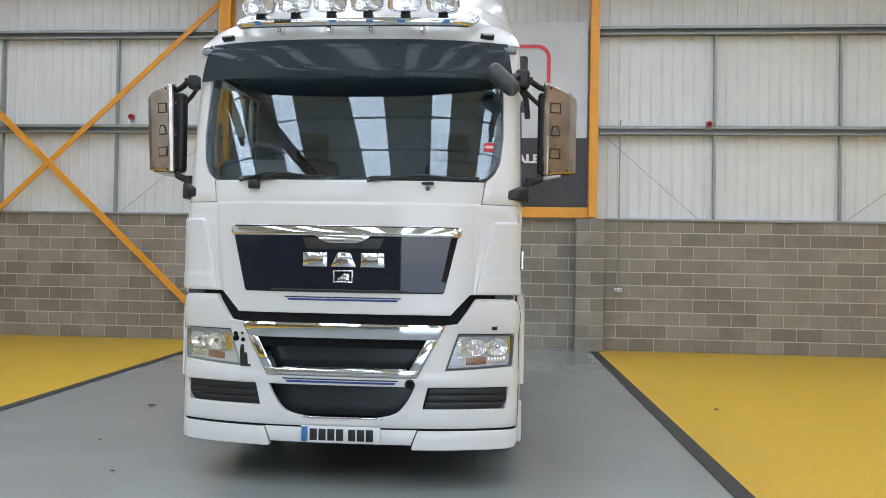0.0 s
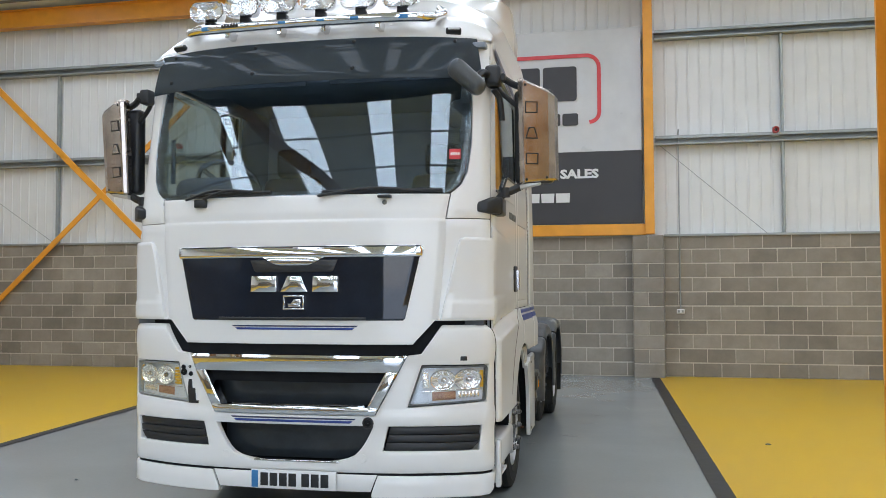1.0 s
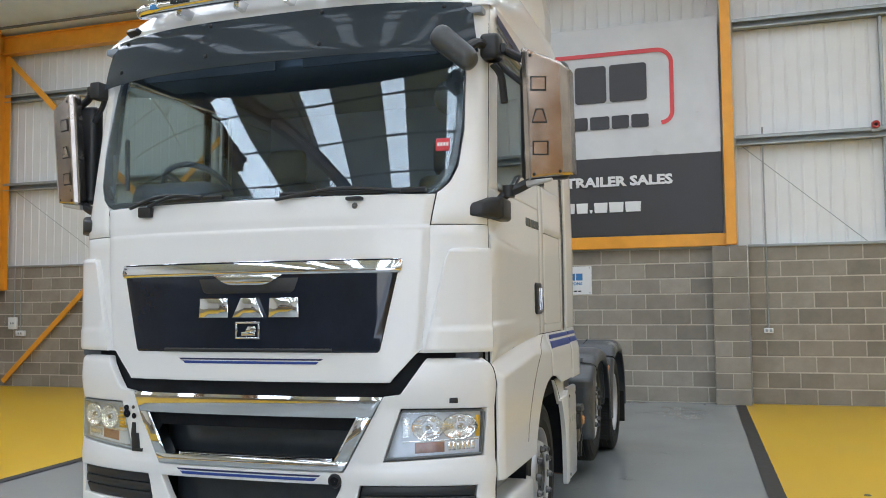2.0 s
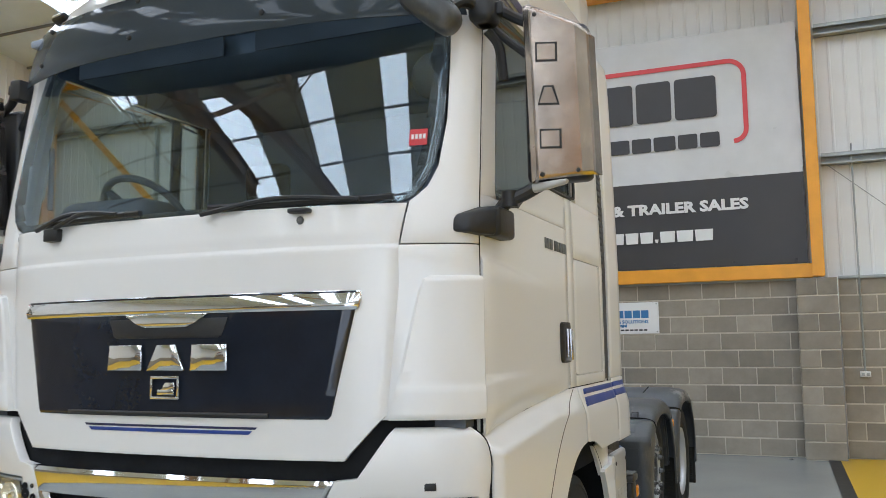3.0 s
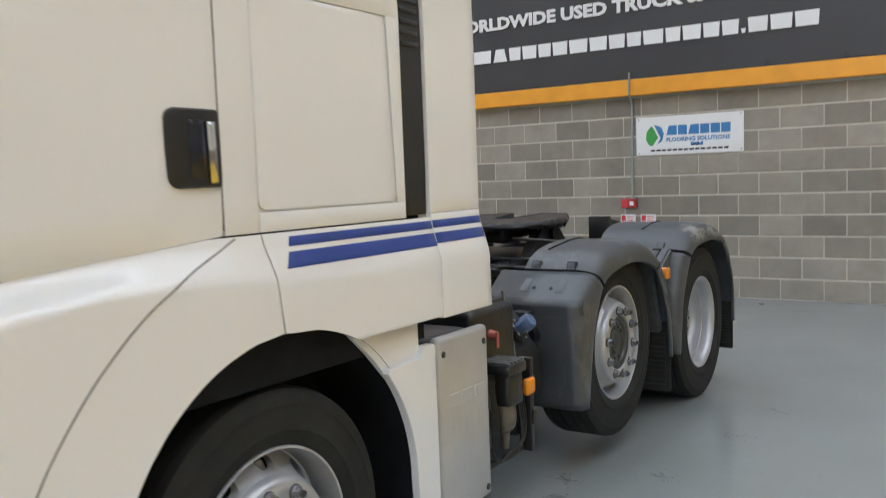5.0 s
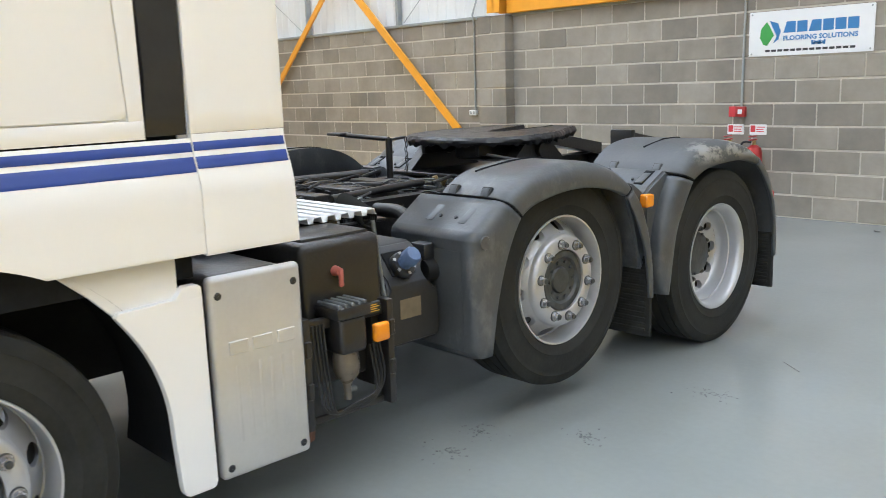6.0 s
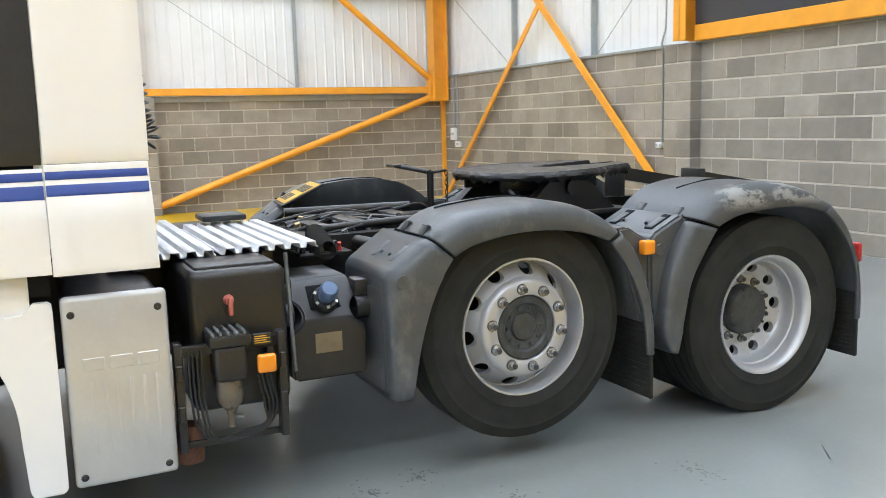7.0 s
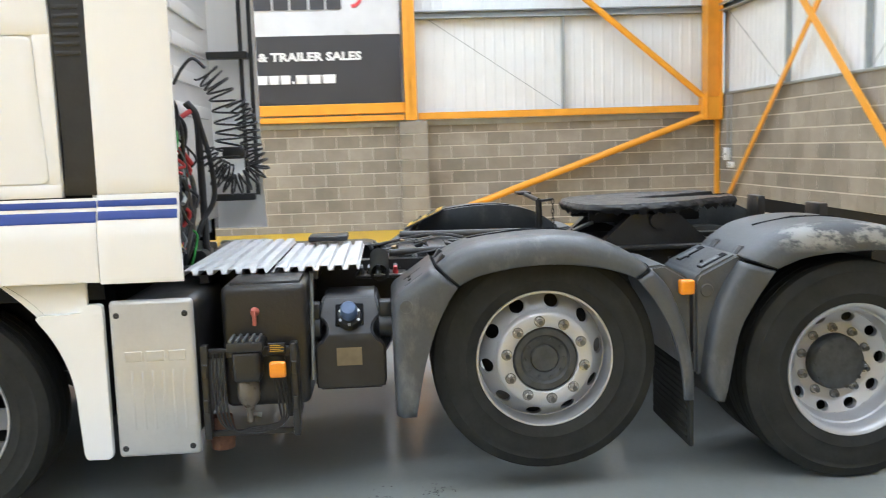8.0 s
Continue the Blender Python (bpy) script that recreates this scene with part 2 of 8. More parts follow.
def box(bm, lo, hi, bevel=0.0, seg=2, m=None):
    """A box between two corners, its edges rounded by bevel."""
    res = bmesh.ops.create_cube(bm, size=1.0)
    vs = res["verts"]
    c = [(a + b) / 2 for a, b in zip(lo, hi)]
    s = [abs(b - a) for a, b in zip(lo, hi)]
    for v in vs:
        v.co = Vector((v.co.x * s[0] + c[0], v.co.y * s[1] + c[1], v.co.z * s[2] + c[2]))
    if bevel:
        es = list({e for v in vs for e in v.link_edges})
        r = bmesh.ops.bevel(bm, geom=es, offset=min(bevel, min(s) * 0.45), segments=seg, affect="EDGES", profile=0.5)
        vs = list({v for f in r["faces"] for v in f.verts} | {v for v in vs if v.is_valid})
    if m is not None:
        bmesh.ops.transform(bm, matrix=m, verts=vs)
    return vs


def rod(bm, a, b, r, n=12, r2=None, caps=True):
    """A round bar from a to b."""
    a, b = Vector(a), Vector(b)
    d = b - a
    m = Matrix.Translation((a + b) / 2) @ d.to_track_quat("Z", "Y").to_matrix().to_4x4()
    return bmesh.ops.create_cone(bm, cap_ends=caps, segments=n, radius1=r, radius2=r if r2 is None else r2, depth=d.length, matrix=m)["verts"]


def sweep(bm, pts, r, n=8):
    """A round tube along a run of points."""
    pts = [Vector(p) for p in pts]
    rings = []
    up = Vector((0.13, 0.31, 0.94)).normalized()
    for i, p in enumerate(pts):
        t = (pts[min(i + 1, len(pts) - 1)] - pts[max(i - 1, 0)]).normalized()
        a = t.cross(up)
        if a.length < 1e-3:
            a = t.cross(Vector((1, 0, 0)))
        a.normalize()
        c = t.cross(a)
        up = c if c.dot(up) > 0 else -c
        rings.append([bm.verts.new(p + r * (math.cos(2 * math.pi * k / n) * a + math.sin(2 * math.pi * k / n) * t.cross(a))) for k in range(n)])
    for q, w in zip(rings, rings[1:]):
        for k in range(n):
            bm.faces.new((q[k], q[(k + 1) % n], w[(k + 1) % n], w[k]))
    bm.faces.new(rings[0][::-1])
    bm.faces.new(rings[-1])


def bow(pts, steps=8):
    """Catmull-Rom run through points."""
    p = [Vector(q) for q in pts]
    p = [2 * p[0] - p[1]] + p + [2 * p[-1] - p[-2]]
    out = []
    for i in range(1, len(p) - 2):
        for k in range(steps):
            t = k / steps
            a, b, c, d_ = p[i - 1], p[i], p[i + 1], p[i + 2]
            out.append(0.5 * ((2 * b) + (c - a) * t + (2 * a - 5 * b + 4 * c - d_) * t * t + (3 * b - a - 3 * c + d_) * t ** 3))
    return out + [p[-2]]


def lathe(bm, prof, centre, n=64, axis="x", sgn=1, closed=False):
    """Turns a profile of (radius, along) about an axis through centre."""
    c = Vector(centre)
    rings = []
    for r, a in prof:
        ring = []
        for k in range(n):
            th = 2 * math.pi * k / n
            u, w = r * math.cos(th), r * math.sin(th)
            p = Vector((sgn * a, u, w)) if axis == "x" else Vector((u, w, sgn * a)) if axis == "z" else Vector((u, sgn * a, w))
            ring.append(bm.verts.new(c + p))
        rings.append(ring)
    pairs = list(zip(rings, rings[1:])) + ([(rings[-1], rings[0])] if closed else [])
    for q, w in pairs:
        for k in range(n):
            bm.faces.new((q[k], q[(k + 1) % n], w[(k + 1) % n], w[k]))
    return rings


def slab(bm, pts, depth, m=None):
    """A flat polygon, given in x and y, raised by depth along z, then placed by m."""
    m = m or Matrix()
    lo = [bm.verts.new(m @ Vector((x, y, 0))) for x, y in pts]
    hi = [bm.verts.new(m @ Vector((x, y, depth))) for x, y in pts]
    n = len(pts)
    bm.faces.new(hi)
    bm.faces.new(lo[::-1])
    for k in range(n):
        bm.faces.new((lo[k], lo[(k + 1) % n], hi[(k + 1) % n], hi[k]))


def rrect(x0, y0, x1, y1, r, n=4):
    """A rounded rectangle's outline."""
    out = []
    for cx, cy, a0 in ((x1 - r, y1 - r, 0), (x0 + r, y1 - r, 90), (x0 + r, y0 + r, 180), (x1 - r, y0 + r, 270)):
        for k in range(n + 1):
            a = radians(a0 + 90 * k / n)
            out.append((cx + r * math.cos(a), cy + r * math.sin(a)))
    return out


def lettering(name, text, height, m, mat, parent, width=None, depth=0.004, bold=0.009):
    """Raised letters in the built-in font: height of the capitals, width of the whole line."""
    cu = bpy.data.curves.new(name, "FONT")
    cu.body, cu.extrude, cu.size, cu.resolution_u, cu.offset = text, depth / 2, height / 0.7, 2, bold
    tmp = bpy.data.objects.new(name, cu)
    me = bpy.data.meshes.new_from_object(tmp)
    xs = [v.co.x for v in me.vertices]
    k = (width / (max(xs) - min(xs))) if width else 1.0
    x0 = min(xs)
    for v in me.vertices:
        v.co = m @ Vector(((v.co.x - x0) * k, v.co.y, v.co.z))
    me.materials.append(mat)
    ob = new(name, me)
    ob.parent = parent
    bpy.data.objects.remove(tmp)
    return ob


# upright text planes: x along the wall, y up, z out of the wall
def on_back(x, z, y):
    return Matrix(((1, 0, 0, x), (0, 0, -1, y), (0, 1, 0, z), (0, 0, 0, 1)))

# ---- the hall ----
WALL_Y, WALL_X, WALL_H = 10.0, -11.66, 2.38
EAST_X = 16.4
COURSE, BLEN = 0.238, 0.452


def line_right(y):
    return 2.70 - 0.0235 * y


def line_left(y):
    return -4.02 - 0.06 * (y - 2.5)


# floor: one slab, with painted fields and joint strips laid on it
bm = bmesh.new()
box(bm, (WALL_X - 0.3, FRONT_Y - 0.3, -0.2), (EAST_X + 0.3, WALL_Y + 0.3, 0.0))
structure("floor", bm, GREYFLOOR, "smooth grey painted concrete warehouse floor", "floor", 0)


def field(name, corners, z, mat, label):
    b = bmesh.new()
    slab(b, corners, 0.002, pose(0, 0, z - 0.002))
    structure(name, b, mat, label, "floor marking", 0)


LW = 0.12
field("yellow_floor_1", [(line_right(FRONT_Y) + LW, FRONT_Y), (EAST_X, FRONT_Y), (EAST_X, WALL_Y), (line_right(WALL_Y) + LW, WALL_Y)], 0.004, YELFLOOR, "glossy yellow painted floor bay beside the truck")
field("yellow_floor_2", [(WALL_X, FRONT_Y), (line_left(FRONT_Y), FRONT_Y), (line_left(WALL_Y), WALL_Y), (WALL_X, WALL_Y)], 0.004, YELFLOOR, "glossy yellow painted floor bay by the far wall")
field("joint_strip_1", [(line_right(FRONT_Y) - 0.02, FRONT_Y), (line_right(FRONT_Y) + LW, FRONT_Y), (line_right(WALL_Y) + LW, WALL_Y), (line_right(WALL_Y) - 0.02, WALL_Y)], 0.008, BLACKLINE, "black joint strip between grey and yellow floor")
field("joint_strip_2", [(line_left(FRONT_Y), FRONT_Y), (line_left(FRONT_Y) + LW, FRONT_Y), (line_left(WALL_Y) + LW, WALL_Y), (line_left(WALL_Y), WALL_Y)], 0.008, BLACKLINE, "black joint strip between grey and yellow floor")

bm = bmesh.new()
box(bm, (-400, -900, -0.35), (400, 400, -0.21))
structure("ground", bm, CONC, "pale concrete yard outside the hall", "ground", 0)

# block walls: a mortar core, with every block a piece on its face (laid at the end of the file)
BLOCK_RUNS = []


def block_wall(name, m, length, label, top=WALL_H, cap=0.042, base=0.0):
    """A wall along local x from 0, its face at y = 0 towards -y."""
    ob = root(name, label, "block wall", m, kind="structure")
    b = bmesh.new()
    box(b, (0, 0.005, 0), (length, 0.22, top - 0.02))
    part("mortar_core", b, MORTAR, ob, smooth=0)
    b = bmesh.new()
    box(b, (0, -0.03, top + 0.02 - cap), (length, 0.24, top + 0.02), 0.006)
    part("capping_flashing", b, GALV, ob, "grey steel flashing")
    BLOCK_RUNS.append((ob, length, base, int((top - base) / COURSE + 0.2)))
    return ob


def pier(name, m, width, depth, top=WALL_H, base=0.0):
    ob = root(name, "grey concrete block pier under a steel column", "block pier", m, kind="structure")
    b = bmesh.new()
    box(b, (0.008, 0.008, 0), (width - 0.008, depth, top - 0.03))
    part("mortar_core", b, MORTAR, ob, smooth=0)
    for i in range(int((top - base) / COURSE + 0.2)):
        cut = (0.0, width * 0.5, width) if i % 2 else (0.0, width)
        for xa, xb in zip(cut, cut[1:]):
            b = bmesh.new()
            box(b, (xa + (0.006 if xa else 0), 0, base + i * COURSE + 0.006), (xb - (0.006 if xb < width else 0), depth - 0.004, base + (i + 1) * COURSE - 0.010), 0.005, 1)
            part("block", b, BLOCK, ob, smooth=0)
    return ob


PW, PD = 0.50, 0.27
block_wall("wall_north_1", pose(2.70, WALL_Y, 0), EAST_X - 2.70, "grey concrete block dado wall with pale mortar joints")
block_wall("wall_north_2", pose(-4.26, WALL_Y, 0), 6.44, "grey concrete block dado wall under the banner")
block_wall("wall_north_3", pose(WALL_X, WALL_Y, 0), 6.93, "grey concrete block dado wall behind the cross brace")
for i, (px, pd) in enumerate(((2.18, PD), (-4.74, 0.17))):
    pier("pier_%d" % (i + 1), pose(px, WALL_Y - pd, 0), PW, pd + 0.1)
WEST_H, WEST_BASE = 2.042, -0.10
block_wall("wall_west_1", pose(WALL_X, 4.36, 0, 0, 0, 90), WALL_Y - 4.36, "grey concrete block wall with yellowish daylight", WEST_H, 0.108, WEST_BASE)
block_wall("wall_west_2", pose(WALL_X, -3.0, 0, 0, 0, 90), 6.84, "grey concrete block wall under the second banner", WEST_H, 0.108, WEST_BASE)
pier("pier_3", pose(WALL_X + PD, 3.84, 0, 0, 0, 90), PW + 0.02, PD + 0.1, WEST_H, WEST_BASE)
# plain walls that close the hall
bm = bmesh.new()
box(bm, (WALL_X - 0.25, FRONT_Y - 0.3, 0), (WALL_X, -3.0, WEST_H))
structure("wall_west_3", bm, BLOCK, "plain grey block wall", "wall", 0)
bm = bmesh.new()
box(bm, (EAST_X, FRONT_Y - 0.3, 0), (EAST_X + 0.25, WALL_Y, WALL_H))
structure("wall_east", bm, BLOCK, "plain grey block wall", "wall", 0)
bm = bmesh.new()
box(bm, (WALL_X - 0.25, FRONT_Y - 0.3, 0), (DOOR_X0, FRONT_Y, WALL_H))
box(bm, (DOOR_X1, FRONT_Y - 0.3, 0), (EAST_X + 0.25, FRONT_Y, WALL_H))
structure("wall_south", bm, BLOCK, "plain grey block wall with a wide door opening", "wall", 0)


def liner(name, m, length, z0, z1, label, gap=None):
    """Profiled white wall sheet: flat pans with narrow ribs, along local x, face towards -y."""
    b = bmesh.new()
    prof, x, k = [], 0.0, 0
    while x < length - 0.2:
        w = 0.19
        prof += [(x, 0.0), (x + w - 0.045, 0.0), (x + w - 0.034, -0.010), (x + w - 0.011, -0.010)]
        x += w
    prof.append((length, 0.0))
    zs = [z0, z1]
    rows = [[b.verts.new((px, py, z)) for px, py in prof] for z in zs]
    for i in range(len(prof) - 1):
        b.faces.new((rows[0][i], rows[0][i + 1], rows[1][i + 1], rows[1][i]))
    box(b, (0, 0.03, z0), (length, 0.08, z1))
    ob = structure(name, b, LINER, label, "wall cladding", 0)
    ob.matrix_world = m
    return ob


liner("cladding_north", pose(WALL_X, WALL_Y + 0.10, 0), EAST_X - WALL_X, WALL_H, EAVES + 0.6, "white profiled steel wall sheets")
liner("cladding_west", pose(WALL_X - 0.10, FRONT_Y, 0, 0, 0, 90), WALL_Y - FRONT_Y + 0.1, WEST_H, EAVES + 3.0, "white profiled steel wall sheets")
liner("cladding_east", pose(EAST_X + 0.10, WALL_Y, 0, 0, 0, -90), WALL_Y - FRONT_Y, WALL_H, EAVES + 3.0, "white profiled steel wall sheets")
liner("cladding_south_1", pose(DOOR_X0, FRONT_Y - 0.10, 0, 0, 0, 180), DOOR_X0 - WALL_X, WALL_H, EAVES + 0.6, "white profiled steel wall sheets")
liner("cladding_south_2", pose(EAST_X, FRONT_Y - 0.10, 0, 0, 0, 180), EAST_X - DOOR_X1, WALL_H, EAVES + 0.6, "white profiled steel wall sheets")
liner("cladding_south_3", pose(DOOR_X1, FRONT_Y - 0.10, 0, 0, 0, 180), DOOR_X1 - DOOR_X0, DOOR_H, EAVES + 0.6, "white profiled steel sheets over the door")

# roof: two slopes of sheet between the roof lights
bm = bmesh.new()
edges = [WALL_X - 0.2] + [v for s in STRIPS for v in (s - STRIP_W / 2, s + STRIP_W / 2)] + [EAST_X + 0.2]


def roof_quad(b, xa, xb, ya, yb, t=0.06, dz=0.0):
    za, zb = roof_z(ya) + dz, roof_z(yb) + dz
    vs = [b.verts.new(p) for p in ((xa, ya, za), (xb, ya, za), (xb, yb, zb), (xa, yb, zb), (xa, ya, za + t), (xb, ya, za + t), (xb, yb, zb + t), (xa, yb, zb + t))]
    for f in ((3, 2, 1, 0), (4, 5, 6, 7), (0, 1, 5, 4), (1, 2, 6, 5), (2, 3, 7, 6), (3, 0, 4, 7)):
        b.faces.new([vs[i] for i in f])


for ya, yb in ((-20.2, RIDGE_Y), (RIDGE_Y, 10.3)):
    for xa, xb in zip(edges[::2], edges[1::2]):
        roof_quad(bm, xa, xb, ya, yb)
    for s in STRIPS:
        lo_, hi_ = (-17.5, RIDGE_Y - 0.2) if ya < RIDGE_Y - 1 else (RIDGE_Y + 0.2, 8.6)
        if s < -8 and ya < RIDGE_Y - 1:
            lo_ = hi_ = RIDGE_Y - 0.3
        roof_quad(bm, s - STRIP_W / 2, s + STRIP_W / 2, ya, lo_)
        roof_quad(bm, s - STRIP_W / 2, s + STRIP_W / 2, hi_, yb)
structure("ceiling", bm, ROOFM, "grey profiled roof sheets between roof lights", "roof", 0)
SKYLIGHT = bpy.data.materials.new("roof_light_sheet")
SKYLIGHT.use_nodes = True
sb = SKYLIGHT.node_tree.nodes["Principled BSDF"]
sb.inputs["Base Color"].default_value = (0.8, 0.85, 0.88, 1)
sb.inputs["Emission Color"].default_value = (0.85, 0.93, 1, 1)
sb.inputs["Emission Strength"].default_value = STRIP_L
bm = bmesh.new()
for s in STRIPS:
    if s > -8:
        roof_quad(bm, s - STRIP_W / 2, s + STRIP_W / 2, -17.5, RIDGE_Y - 0.2, 0.01, 0.02)
    roof_quad(bm, s - STRIP_W / 2, s + STRIP_W / 2, RIDGE_Y + 0.2, 8.6, 0.01, 0.02)
structure("roof_lights", bm, SKYLIGHT, "translucent roof light sheets glowing with daylight", "roof light", 0)

# purlins under the roof
bm = bmesh.new()
for y in [-18.85 + 1.18 * i for i in range(25)]:
    z = roof_z(y) - 0.12
    box(bm, (WALL_X, y - 0.016, z + 0.025), (EAST_X, y + 0.016, z + 0.07))
structure("roof_purlins", bm, PURLIN, "dark galvanised steel roof purlins", "purlins", 0)


def i_beam(bm, a, b, h, w, t=0.014, up=(0, 0, 1)):
    """A rolled steel joist from a to b: two flanges and a web."""
    a, b = Vector(a), Vector(b)
    d = (b - a).normalized()
    u = Vector(up)
    u = (u - d * u.dot(d)).normalized()
    s = d.cross(u)
    L = (b - a).length
    m = Matrix((( *s, 0), (*d, 0), (*u, 0), (0, 0, 0, 1))).transposed()
    m.translation = a
    for lo, hi in (((-w / 2, 0, h / 2 - t), (w / 2, L, h / 2)), ((-w / 2, 0, -h / 2), (w / 2, L, -h / 2 + t)), ((-t / 2, 0, -h / 2), (t / 2, L, h / 2))):
        box(bm, lo, hi, m=m)


# orange columns
def column(name, x, y, z0, z1, w, dpt, label):
    b = bmesh.new()
    i_beam(b, (x, y, z0), (x, y, z1), dpt, w, 0.016, (0, 1, 0))
    if w < 0.15:
        box(b, (x - w / 2 - 0.004, y - dpt / 2 - 0.012, z0), (x + w / 2 + 0.004, y - dpt / 2 - 0.003, z1), 0.002, 1)
    ob = structure(name, b, ORANGE, label, "steel column")
    return ob


column("column_1", 2.465, WALL_Y - 0.12, WALL_H + 0.02, EAVES + 0.1, 0.145, 0.26, "orange painted steel column above a block pier")
column("column_2", -4.37, WALL_Y - 0.12, WALL_H + 0.02, EAVES + 0.1, 0.22, 0.26, "orange painted steel column above a block pier")
c3 = bmesh.new()
i_beam(c3, (WALL_X + 0.17, WALL_Y - 0.2, 1.92), (WALL_X + 0.17, WALL_Y - 0.2, EAVES + 0.1), 0.30, 0.30, 0.016, (0, 1, 0))
box(c3, (WALL_X + 0.02, WALL_Y - 0.10, 0.0), (WALL_X + 0.10, WALL_Y - 0.02, 1.93), 0.004, 1)
structure("column_3", c3, ORANGE, "orange painted steel corner column on a slim post", "steel column")
column("column_5", 9.4, WALL_Y - 0.12, 0.0, EAVES + 0.1, 0.21, 0.26, "orange painted steel column")
b_ = bmesh.new()
i_beam(b_, (WALL_X + 0.12, 4.07, WEST_H + 0.02), (WALL_X + 0.12, 4.07, EAVES + 1.6), 0.26, 0.22, 0.016, (1, 0, 0))
structure("column_4", b_, ORANGE, "orange painted steel column above a block pier", "steel column")
# free-standing column by the walk
column("column_6", 2.99, -1.98, 0.0, roof_z(-2.0) - 0.3, 0.26, 0.30, "free-standing orange painted steel column with brush marks")

# eaves beams, trusses and braces
bm = bmesh.new()
i_beam(bm, (WALL_X, WALL_Y - 0.12, 6.86), (EAST_X, WALL_Y - 0.12, 6.86), 0.36, 0.2)
structure("eaves_beam", bm, ORANGE, "orange painted steel eaves beam", "steel beam")
TRUSS_X = [-4.5, 2.46, 9.4]
for tx in TRUSS_X:
    b = bmesh.new()
    i_beam(b, (tx, RIDGE_Y, roof_z(RIDGE_Y) - 0.36), (tx, 9.8, roof_z(9.8) - 0.36), 0.26, 0.16)
    i_beam(b, (tx, RIDGE_Y, 6.75), (tx, 9.8, 6.75), 0.22, 0.16)
    ys = [RIDGE_Y + 1.85 * i for i in range(9)]
    for i, (ya, yb) in enumerate(zip(ys, ys[1:])):
        p, q = ((tx, ya, 6.75), (tx, yb, roof_z(yb) - 0.4)) if i % 2 else ((tx, ya, roof_z(ya) - 0.4), (tx, yb, 6.75))
        rod(b, p, q, 0.045, 8)
    structure("roof_truss", b, ROOFSTEEL, "dusty orange painted lattice roof truss", "roof truss")

# ridge girder, with hip beams that run down the south slope and fans of thin struts from low nodes
b = bmesh.new()
i_beam(b, (WALL_X, -4.15, roof_z(-4.15) - 0.42), (EAST_X, -4.15, roof_z(-4.15) - 0.42), 0.30, 0.18)
structure("ridge_girder", b, ROOFSTEEL, "dusty orange painted steel ridge girder", "roof girder")
b = bmesh.new()
i_beam(b, (-6.1, -4.15, roof_z(-4.15) - 0.45), (-1.9, -12.6, roof_z(-12.6) - 0.42), 0.26, 0.17)
structure("hip_beam", b, ROOFSTEEL, "dusty orange painted steel beam running down the roof slope", "roof beam")
for nx in (-8.1, -4.3):
    b = bmesh.new()
    ny, nz = -5.75, roof_z(-5.75) - 0.75
    for dx, dy in ((-1.1, 1.6), (-0.2, 1.9), (0.75, 1.3), (0.95, 0.4)):
        rod(b, (nx, ny, nz), (nx + dx, ny + dy, roof_z(ny + dy) - 0.12), 0.026, 8)
    rod(b, (nx, ny, nz), (nx - 0.3, ny - 2.2, roof_z(ny - 2.2) - 0.14), 0.022, 8)
    box(b, (nx - 0.09, ny - 0.012, nz - 0.06), (nx + 0.09, ny + 0.012, nz + 0.08))
    structure("strut_fan", b, ROOFSTEEL, "fan of thin orange painted steel struts under the roof", "roof struts")

# steel rails and posts on the cladding
RAILS = root("rails_north", "galvanised steel sheeting rails and posts", "wall rails", kind="structure")


def rail(parent, lo, hi):
    b = bmesh.new()
    box(b, lo, hi, 0.006, 1)
    part("rail", b, GALV, parent)


for z, h in ((3.99, 0.15), (5.80, 0.15)):
    for xa, xb in ((WALL_X, -4.62), (-4.38, 2.36), (2.58, 9.28), (9.52, EAST_X)):
        b = bmesh.new()
        box(b, (xa, WALL_Y - 0.075, z - h / 2), (xb, WALL_Y + 0.085, z - h / 2 + 0.02))
        box(b, (xa, WALL_Y - 0.075, z + h / 2 - 0.02), (xb, WALL_Y + 0.085, z + h / 2))
        box(b, (xa, WALL_Y + 0.055, z - h / 2), (xb, WALL_Y + 0.080, z + h / 2))
        box(b, (xa, WALL_Y - 0.075, z + h / 2 - 0.05), (xb, WALL_Y - 0.066, z + h / 2 - 0.02))
        part("rail", b, GALV, RAILS, smooth=0)
for x in (-8.87, -6.55, 4.63, 6.81, 11.6):
    b = bmesh.new()
    for za, zb in ((WALL_H, 3.91), (4.07, 5.72)):
        box(b, (x - 0.022, WALL_Y - 0.02, za), (x + 0.022, WALL_Y + 0.07, zb), 0.004, 1)
    part("post", b, GALV, RAILS)
for xa, za, xb, zb in ((2.62, 3.94, 4.35, 2.40), (6.95, 2.42, 8.9, 3.9), (-4.6, 3.9, -6.4, 2.42), (-11.2, 3.9, -8.95, 2.42)):
    b = bmesh.new()
    rod(b, (xa, WALL_Y - 0.01, za), (xb, WALL_Y - 0.01, zb), 0.006, 6)
    part("sag_rod", b, GALV, RAILS)

# the cross brace in the corner bay, two flat bars
for name, p, q in (("cross_brace_1", (-4.40, 6.48), (-11.36, 0.10)), ("cross_brace_2", (-11.36, 6.62), (-4.71, 0.42))):
    b = bmesh.new()
    yy = WALL_Y - 0.10 if name.endswith("1") else WALL_Y - 0.135
    d_ = Vector((q[0] - p[0], 0, q[1] - p[1]))
    L_ = d_.length
    ang = math.degrees(math.atan2(d_.z, d_.x))
    wd = 0.05 if name.endswith("1") else 0.06
    box(b, (0, -0.016, -wd), (L_, 0.016, wd), 0.004, 1, m=pose(p[0], yy, p[1], 0, -ang, 0))
    structure(name, b, ORANGE, "orange painted flat steel brace across the bay", "steel brace")

